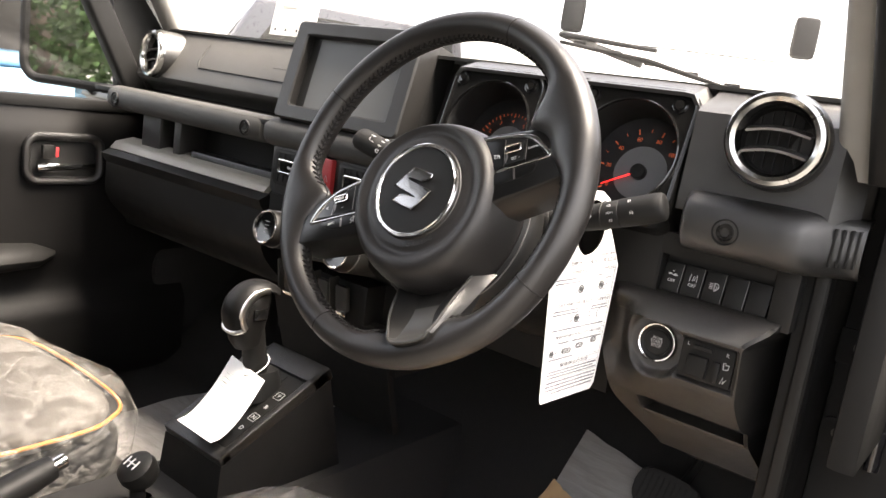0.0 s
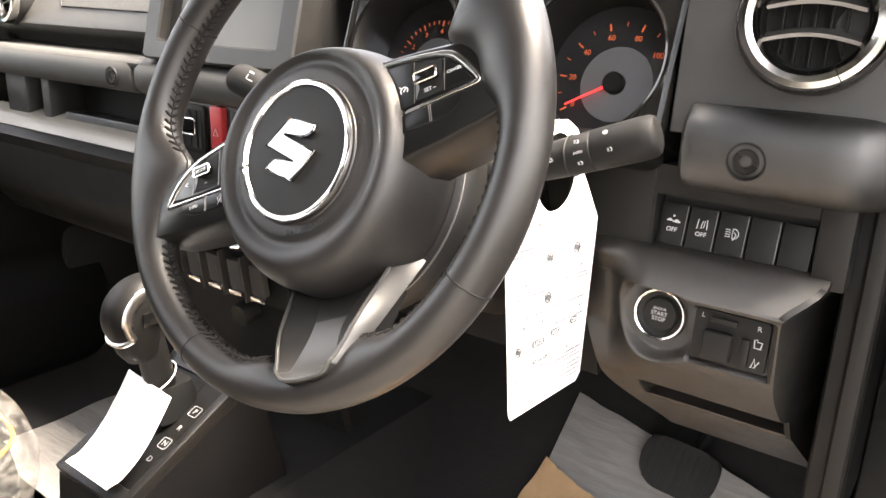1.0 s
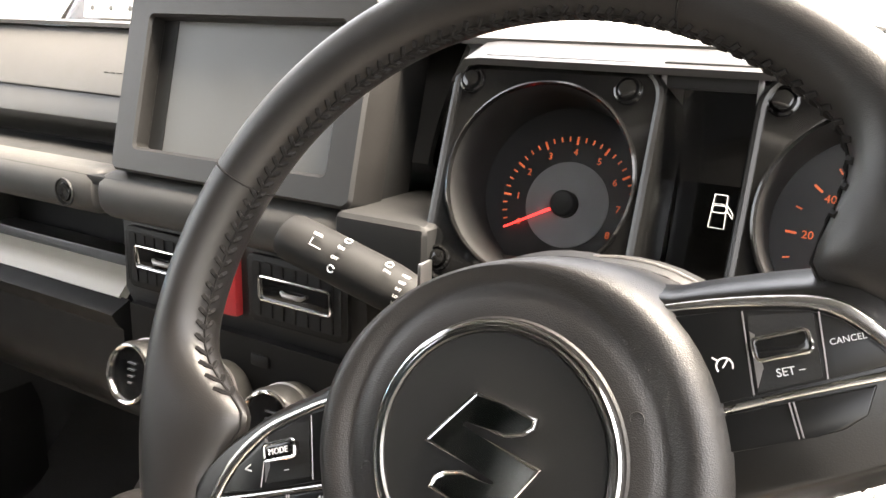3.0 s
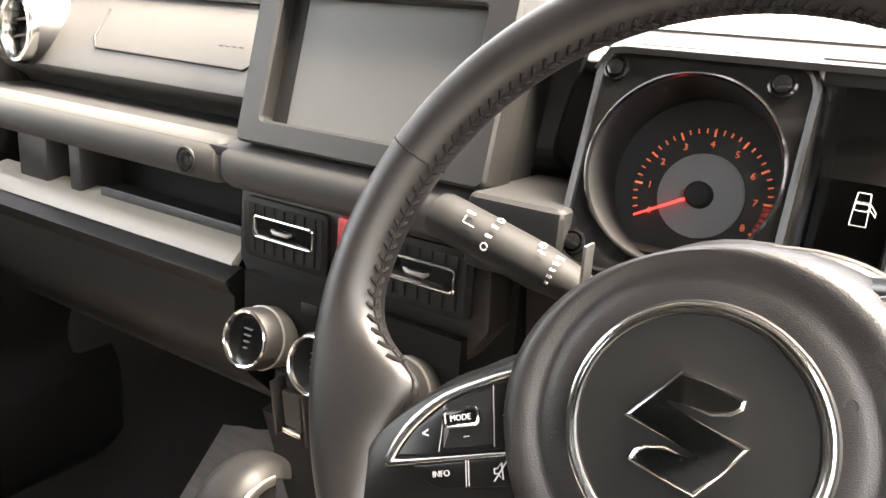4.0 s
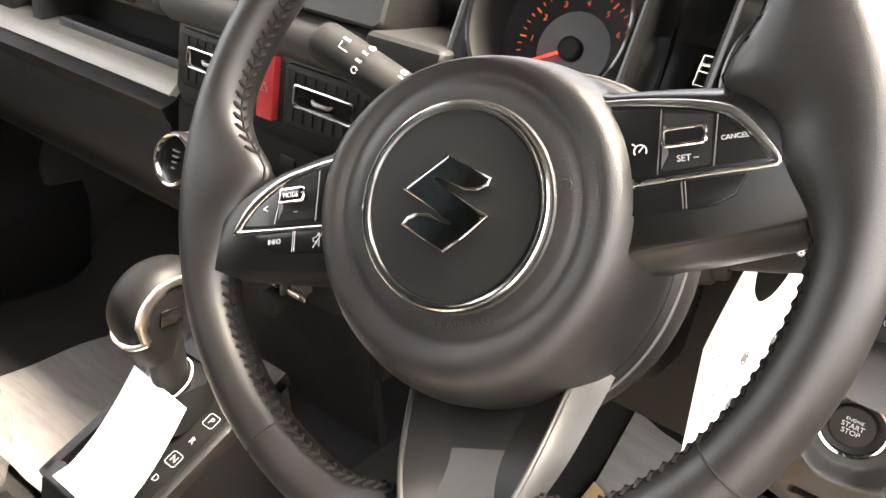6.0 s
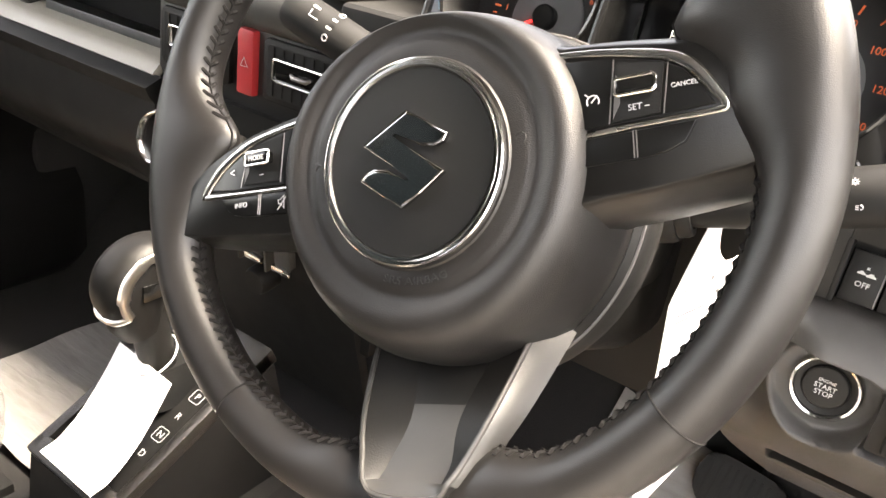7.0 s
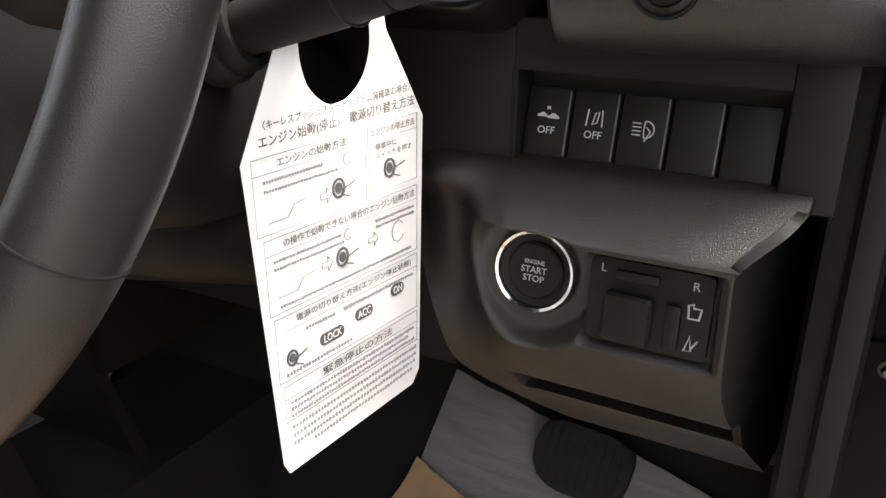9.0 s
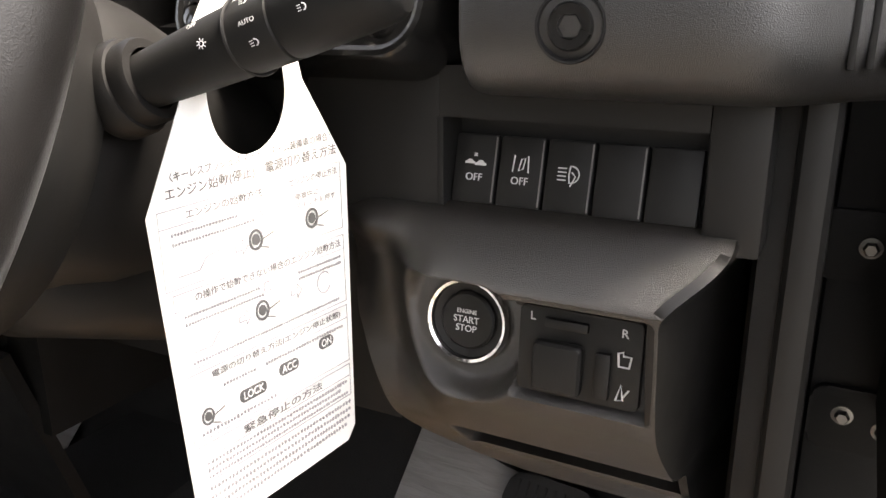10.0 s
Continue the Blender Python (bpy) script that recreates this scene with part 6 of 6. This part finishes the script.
def cushion(cx, cy, cz, w, d, h, extra=0.0, seed=0):
    """A seat cushion as a soft rounded block; extra swells and crumples it for the film."""
    bm = bmesh.new()
    nu, nv = (96, 72) if extra else (40, 24)
    rows = []
    for i in range(nu + 1):
        row = []
        for j in range(nv):
            th = -math.pi / 2 + math.pi * i / nu
            ph = 2 * math.pi * j / nv
            c = math.copysign(abs(math.cos(th)) ** 0.45, math.cos(th))
            x = c * math.copysign(abs(math.cos(ph)) ** 0.45, math.cos(ph))
            y = c * math.copysign(abs(math.sin(ph)) ** 0.45, math.sin(ph))
            z = math.copysign(abs(math.sin(th)) ** 0.6, math.sin(th))
            p = Vector((cx + x * (w / 2 + extra), cy + y * (d / 2 + extra), cz + z * (h / 2 + extra)))
            if extra:
                p += 0.010 * Vector(noise.noise_vector(p * 14 + Vector((seed, 0, 0)))) + 0.005 * Vector(noise.noise_vector(p * 45))
                c1 = abs(noise.noise(Vector((p.x * 26 + 5 * p.y, p.y * 15, p.z * 22 + seed))))
                c2 = abs(noise.noise(Vector((p.x * 55, p.y * 38 + 9 * p.x, p.z * 50 + seed))))
                p += Vector((x, y, z)).normalized() * (0.010 * (0.35 - min(c1, 0.35)) + 0.005 * (0.4 - min(c2, 0.4)))
            row.append(bm.verts.new(p))
        rows.append(row)
    for i in range(nu):
        for j in range(nv):
            bm.faces.new((rows[i][j], rows[i][(j + 1) % nv], rows[i + 1][(j + 1) % nv], rows[i + 1][j]))
    bmesh.ops.remove_doubles(bm, verts=bm.verts, dist=0.0005)
    return bm


def seat(name, cx, front, label, seed, dz=0.0):
    s = thing(name, at(cx, front - 0.25, 0.56), label, "seat")
    part("cushion", cushion(cx, front - 0.26, 0.630 + dz, 0.41, 0.50, 0.12), SEAT, s, world_space=True)
    part("cushion_top", cushion(cx, front - 0.27, 0.685 + dz, 0.405, 0.49, 0.05), PALE_CLOTH, s, "pale cream seat top", world_space=True)
    part("backrest", cushion(cx, front - 0.60, 0.95, 0.42, 0.14, 0.60), SEAT, s, world_space=True)
    part("piping", tube(spline([(cx + 0.206 * k, front - d, 0.688 + dz) for k, d in ((-1, 0.44), (-1, 0.15), (-0.9, 0.06), (-0.55, 0.016), (0.55, 0.016), (0.9, 0.06), (1, 0.15), (1, 0.44))], 6), 0.0028, 6), PIPING, s, "orange piping", world_space=True)
    f = part("film", cushion(cx, front - 0.26, 0.655 + dz, 0.42, 0.51, 0.13, 0.010, seed), CRINKLE, s, "crinkled clear plastic cover", world_space=True)
    f.visible_shadow = False
    for rx in (-0.185, 0.185):
        part("rail", box(cx + rx - 0.015, cx + rx + 0.015, front - 0.5, front - 0.02, 0.55, 0.60 + dz, 0.004), BLACK, s, world_space=True)


seat("passenger_seat", -0.655, 0.030, "passenger seat of dark cloth under crinkled clear film", 3)
seat("driver_seat", 0.05, 0.02, "driver's seat of dark cloth under crinkled clear film", 8, 0.033)

# ---- footwell: paper mats, kraft paper, pedals ----


def on_floor(x, y, lift):
    return Vector((x, y, toe(y) + lift))


def paper_sheet(name, a, b, c, d, material, label, category, amp, seed):
    """A sheet between four plan corners that follows the floor, wrinkled."""
    a, b, c, d = (Vector(p) for p in (a, b, c, d))

    def fn(u, v):
        p = a.lerp(b, u).lerp(d.lerp(c, u), v)
        return on_floor(p.x, p.y, 0.006 + amp * (1 + noise.noise(Vector((p.x * 9, p.y * 9, seed)))) + 0.4 * amp * noise.noise(Vector((p.x * 40, p.y * 12, seed))))

    t = thing(name, at((a.x + c.x) / 2, (a.y + c.y) / 2, toe((a.y + c.y) / 2)), label, category)
    part("sheet", grid(fn, 40, 40, 0.0006), material, t, world_space=True)
    return t


paper_sheet("paper_floor_mat", (-0.024, 0.474), (0.29, 0.434), (0.27, -0.05), (-0.045, 0.0), MAT_PAPER, "grey wrinkled protective paper on the driver's footwell floor", "floor mat", 0.006, 1.0)
paper_sheet("paper_floor_mat", (-0.72, 0.40), (-0.44, 0.44), (-0.44, 0.05), (-0.72, 0.05), MAT_PAPER, "grey wrinkled protective paper on the passenger footwell floor", "floor mat", 0.006, 4.0)
kp = thing("kraft_paper", at(0.05, 0.2, 0.56), "crumpled brown kraft paper lying on the floor mat", "paper")


def kraft(u, v):
    a, b, c, d = Vector((-0.026, 0.400)), Vector((0.120, 0.368)), Vector((0.15, 0.05)), Vector((-0.125, 0.14))
    p = a.lerp(b, u).lerp(d.lerp(c, u), v)
    n = noise.noise(Vector((p.x * 16, p.y * 16, 2.0)))
    n2 = abs(noise.noise(Vector((p.x * 34, p.y * 34, 7.0))))
    n3 = abs(noise.noise(Vector((p.x * 70, p.y * 60, 3.0))))
    return on_floor(p.x, p.y, 0.024 + 0.010 * n + 0.010 * n2 - 0.004 * n3)


part("sheet", grid(kraft, 90, 90, 0.0008), KRAFT, kp, world_space=True, angle=80)

bp = thing("brake_pedal", at(0.125, 0.43, 0.70), "wide black ribbed rubber brake pedal on a steel arm", "pedal")
PM = at(0.126, 0.425, 0.692) @ Matrix.Rotation(radians(58), 4, "X") @ Matrix.Rotation(radians(-4), 4, "Z")
pdl = part("pad", prism([(p.x, p.y) for p in spline([(-0.041, 0.014), (-0.032, 0.026), (0.0, 0.0275), (0.032, 0.026), (0.042, 0.015), (0.040, -0.016), (0.027, -0.029), (0.0, -0.031), (-0.026, -0.029), (-0.042, -0.012)], 4, True)], 0, 0.012, 0.004, 2, PM), RUBBER, bp, world_space=True)
for k in range(9):
    part("rib", moved(box(-0.032 + 0.008 * k - 0.0015, -0.032 + 0.008 * k + 0.0015, -0.024, 0.020, 0.0115, 0.0135, 0.0005), PM), RUBBER, pdl, world_space=True)
part("arm", tube(spline([(0.135, 0.440, 0.700), (0.145, 0.475, 0.735), (0.150, 0.50, 0.80), (0.150, 0.50, 0.88)], 5), 0.006, 10), BLACK, bp, world_space=True)
ap = thing("accelerator_pedal", at(0.235, 0.46, 0.68), "narrow black accelerator pedal", "pedal")
part("pad", box(-0.022, 0.022, -0.07, 0.06, 0, 0.012, 0.005, 2, at(0.235, 0.47, 0.675) @ Matrix.Rotation(radians(55), 4, "X")), RUBBER, ap, world_space=True)
part("arm", tube([(0.235, 0.50, 0.72), (0.235, 0.53, 0.84)], 0.006, 10), BLACK, ap, world_space=True)

# ---- paper card on the dashboard, windscreen wipers ----
dc = thing("dashboard_card", at(-0.46, 0.20, 1.20), "white paper card standing on the dashboard beside the screen", "card")
part("sheet", moved(box(-0.047, 0.047, 0.0, 0.16, -0.0004, 0.0004), facing(-0.462, 0.205, 1.222, 10)), PAPER, dc, world_space=True)
part("punch_holes", join(*[lathe([(0.0022, 0.0004), (0.0022, 0.0010), (0, 0.0010)], 12, facing(-0.462, 0.205, 1.222, 10) @ at(-0.036 + 0.0235 * k, 0.008, 0)) for k in range(4)]), INK_DARK, dc, world_space=True)
part("fine_print", moved(join(*[box(-0.03, rnd.uniform(0.0, 0.035), 0.040 + 0.012 * k, 0.044 + 0.012 * k, 0.0004, 0.0008) for k in range(9)]), facing(-0.462, 0.205, 1.222, 10)), mat("faint_ink", (0.66, 0.58, 0.54), 0.7), dc, "faint print", world_space=True)


def wiper(x0, x1, y, z):
    """Wiper parked low on the glass: rubber blade, ribbed frame, bent arm."""
    w = thing("wiper", at(x0, y, z), "black windscreen wiper parked low on the glass", "wiper", "windscreen wipers")
    b = part("blade", tube([(x0, y, z), ((x0 + x1) / 2, y - 0.006, z + 0.030), (x1, y - 0.004, z + 0.046)], [0.002, 0.0032, 0.002], 8, flat=1.4), BLACK, w, world_space=True)
    for k in range(5):
        q = 0.1 + 0.2 * k
        part("clip", box(x0 + (x1 - x0) * q - 0.010, x0 + (x1 - x0) * q + 0.010, y + 0.002, y + 0.007, z + 0.046 * q + 0.002, z + 0.046 * q + 0.009, 0.0015), BLACK, b, world_space=True)
    part("arm", tube([(x1 + 0.10, y + 0.06, z + 0.030), (x1 - 0.02, y + 0.03, z + 0.060), ((x0 + x1) / 2, y + 0.012, z + 0.046)], [0.006, 0.005, 0.003], 8), BLACK, w, world_space=True)


wiper(0.12, -0.16, 0.445, 1.222)
wiper(-0.36, -0.68, 0.445, 1.210)
cw = thing("cowl", at(MID, 0.72, 1.15), "black plastic cowl below the windscreen", "cowl")
part("panel", box(-0.95, 0.35, 0.49, 0.68, 1.12, 1.185, 0.01), BLACK, cw, world_space=True)
bn = thing("bonnet", at(MID, 1.3, 1.0), "pale painted bonnet ahead of the windscreen", "bonnet")
WHITE_PAINT = mat("pale_paint", (0.62, 0.62, 0.60), 0.25, coat=0.6, vary=0.03)
part("skin", grid(lambda u, v: (-1.0 + 1.4 * u, 0.66 + 1.0 * v, 1.155 + 0.03 * smooth(0, 0.12, u) * smooth(1, 0.88, u) - 0.06 * v * v), 30, 10, 0.02), WHITE_PAINT, bn, world_space=True)


# ---- cars parked outside ----
def parked_car(name, m, paint, label, screen=None):
    """A boxy small car: body, glasshouse, panes, wheels with rims, lamps and mirrors; its nose along +y."""
    c = thing(name, m, label, "car", "parked cars")
    side = [(-1.65, 0.32), (-1.70, 0.60), (-1.66, 1.02), (0.55, 1.04), (0.70, 1.02), (1.58, 0.92), (1.68, 0.75), (1.66, 0.34)]
    yz = Matrix(((0, 0, 1, 0), (1, 0, 0, 0), (0, 1, 0, 0), (0, 0, 0, 1)))
    b = part("body", moved(prism(side, -0.72, 0.72, 0.05, 3, None, True), yz), paint, c)
    cab = [(-1.60, 1.03), (-1.48, 1.72), (0.05, 1.74), (0.28, 1.68), (0.66, 1.03)]
    part("glasshouse", moved(prism(cab, -0.66, 0.66, 0.05, 3, None, True), yz), paint, c)
    for s in (-1, 1):
        for pane in ([(-1.45, 1.10), (-1.40, 1.60), (-0.62, 1.62), (-0.62, 1.10)], [(-0.56, 1.10), (-0.56, 1.62), (0.08, 1.62), (0.42, 1.10)]):
            part("side_window", moved(prism(pane, s * 0.662 - 0.002, s * 0.662 + 0.004), yz), GLOSS, c, "dark side window")
        mr = part("mirror", box(s * 0.80 - 0.08, s * 0.80 + 0.08, 0.42, 0.52, 1.06, 1.22, 0.03), BLACK, c, "black mirror")
        part("head_lamp", box(s * 0.55 - 0.12, s * 0.55 + 0.12, 1.60, 1.69, 0.70, 0.86, 0.02), CHROME, c)
        for wy in (-1.1, 1.08):
            mw = at(s * 0.66, wy, 0.33) @ Matrix.Rotation(radians(90 * s), 4, "Y")
            w = part("wheel", lathe([(0.20, 0.08), (0.30, 0.09), (0.33, 0.05), (0.33, -0.08), (0.2, -0.09)], 32, mw), RUBBER, c)
            part("rim", lathe([(0, 0.06), (0.06, 0.07), (0.16, 0.05), (0.20, 0.085)], 32, mw), SATIN, w)
    part("windscreen", grid(lambda u, v: (-0.58 + 1.16 * u, 0.655 - 0.36 * v, 1.10 + 0.55 * v), 4, 4, 0.006), screen or GLOSS, c, "windscreen reflecting the sky" if screen else "dark windscreen")
    part("grille", box(-0.4, 0.4, 1.64, 1.70, 0.55, 0.68, 0.01), BLACK, c)
    return c


DARK_PAINT = mat("dark_car_paint", (0.03, 0.03, 0.035), 0.3, coat=0.6)
BLUE_PAINT = mat("blue_car_paint", (0.14, 0.26, 0.36), 0.3, coat=0.6)
parked_car("parked_car", at(-5.2, 4.0, 0) @ Matrix.Rotation(radians(150), 4, "Z"), DARK_PAINT, "dark small car parked across the yard")
parked_car("parked_van", at(-1.90, 4.95, 0) @ Matrix.Rotation(radians(202.7), 4, "Z") @ Matrix.Diagonal((0.92, 1.0, 1.6, 1)), WHITE_PAINT, "tall white van with black mirrors facing the windscreen", mat("sky_bright_glass", 0.85, 0.08, 1.0, vary=0.0, rough_vary=0.02))
parked_car("parked_car", at(-3.6, 1.2, 0) @ Matrix.Rotation(radians(10), 4, "Z"), BLUE_PAINT, "blue small car beside the passenger door")

# trees behind the car, seen in the door mirror
LEAF = mat("tree_leaf", (0.035, 0.065, 0.02), 0.55, vary=0.4, scale=3)
BARK = mat("tree_bark", (0.09, 0.07, 0.055), 0.9, grain=0.8, grain_scale=60)


def tree(x, y, height, seed):
    """Tapered trunk, forking limbs, and a loose crown of single leaves in clumps."""
    r = random.Random(seed)
    t = thing("tree", at(x, y, 0), "dark green leafy tree behind the car", "tree", "trees behind the car")
    part("trunk", tube(spline([(0, 0, 0), (0.08, 0.03, height * 0.25), (-0.05, 0.05, height * 0.5), (0.02, 0, height * 0.75)], 5), [0.16 - 0.008 * k for k in range(16)], 10), BARK, t)
    tips = []
    for k in range(9):
        a, h = k * 2.4, height * (0.08 + 0.07 * k)
        e = Vector((math.cos(a) * height * 0.28, math.sin(a) * height * 0.28, h + height * 0.16))
        part("limb", tube([(0, 0, h), e * 0.5 + Vector((0, 0, h * 0.5)), e], [0.06, 0.04, 0.015], 7), BARK, t)
        tips += [e, e * 0.65 + Vector((0, 0, h * 0.35)), e + Vector((0, 0, 0.4))]
    verts, faces = [], []
    for c in tips:
        for _ in range(520):
            p = c + Vector((r.gauss(0, 0.28), r.gauss(0, 0.28), r.gauss(0, 0.22)))
            d = Vector((r.uniform(-1, 1), r.uniform(-1, 1), r.uniform(-1, 0.4))).normalized()
            n = d.orthogonal().normalized() * 0.024
            q = len(verts)
            verts += [p, p + d * 0.035 + n, p + d * 0.075, p + d * 0.035 - n]
            faces.append((q, q + 1, q + 2, q + 3))
    bm = bmesh.new()
    vs = [bm.verts.new(v) for v in verts]
    for f in faces:
        bm.faces.new([vs[k] for k in f])
    tagged(part("crown", bm, LEAF, t, "loose green leaves"), kind="stuff")


tree(-1.7, -5.2, 3.0, 1)
tree(-3.0, -7.0, 4.4, 2)
tree(-0.6, -8.0, 4.4, 3)
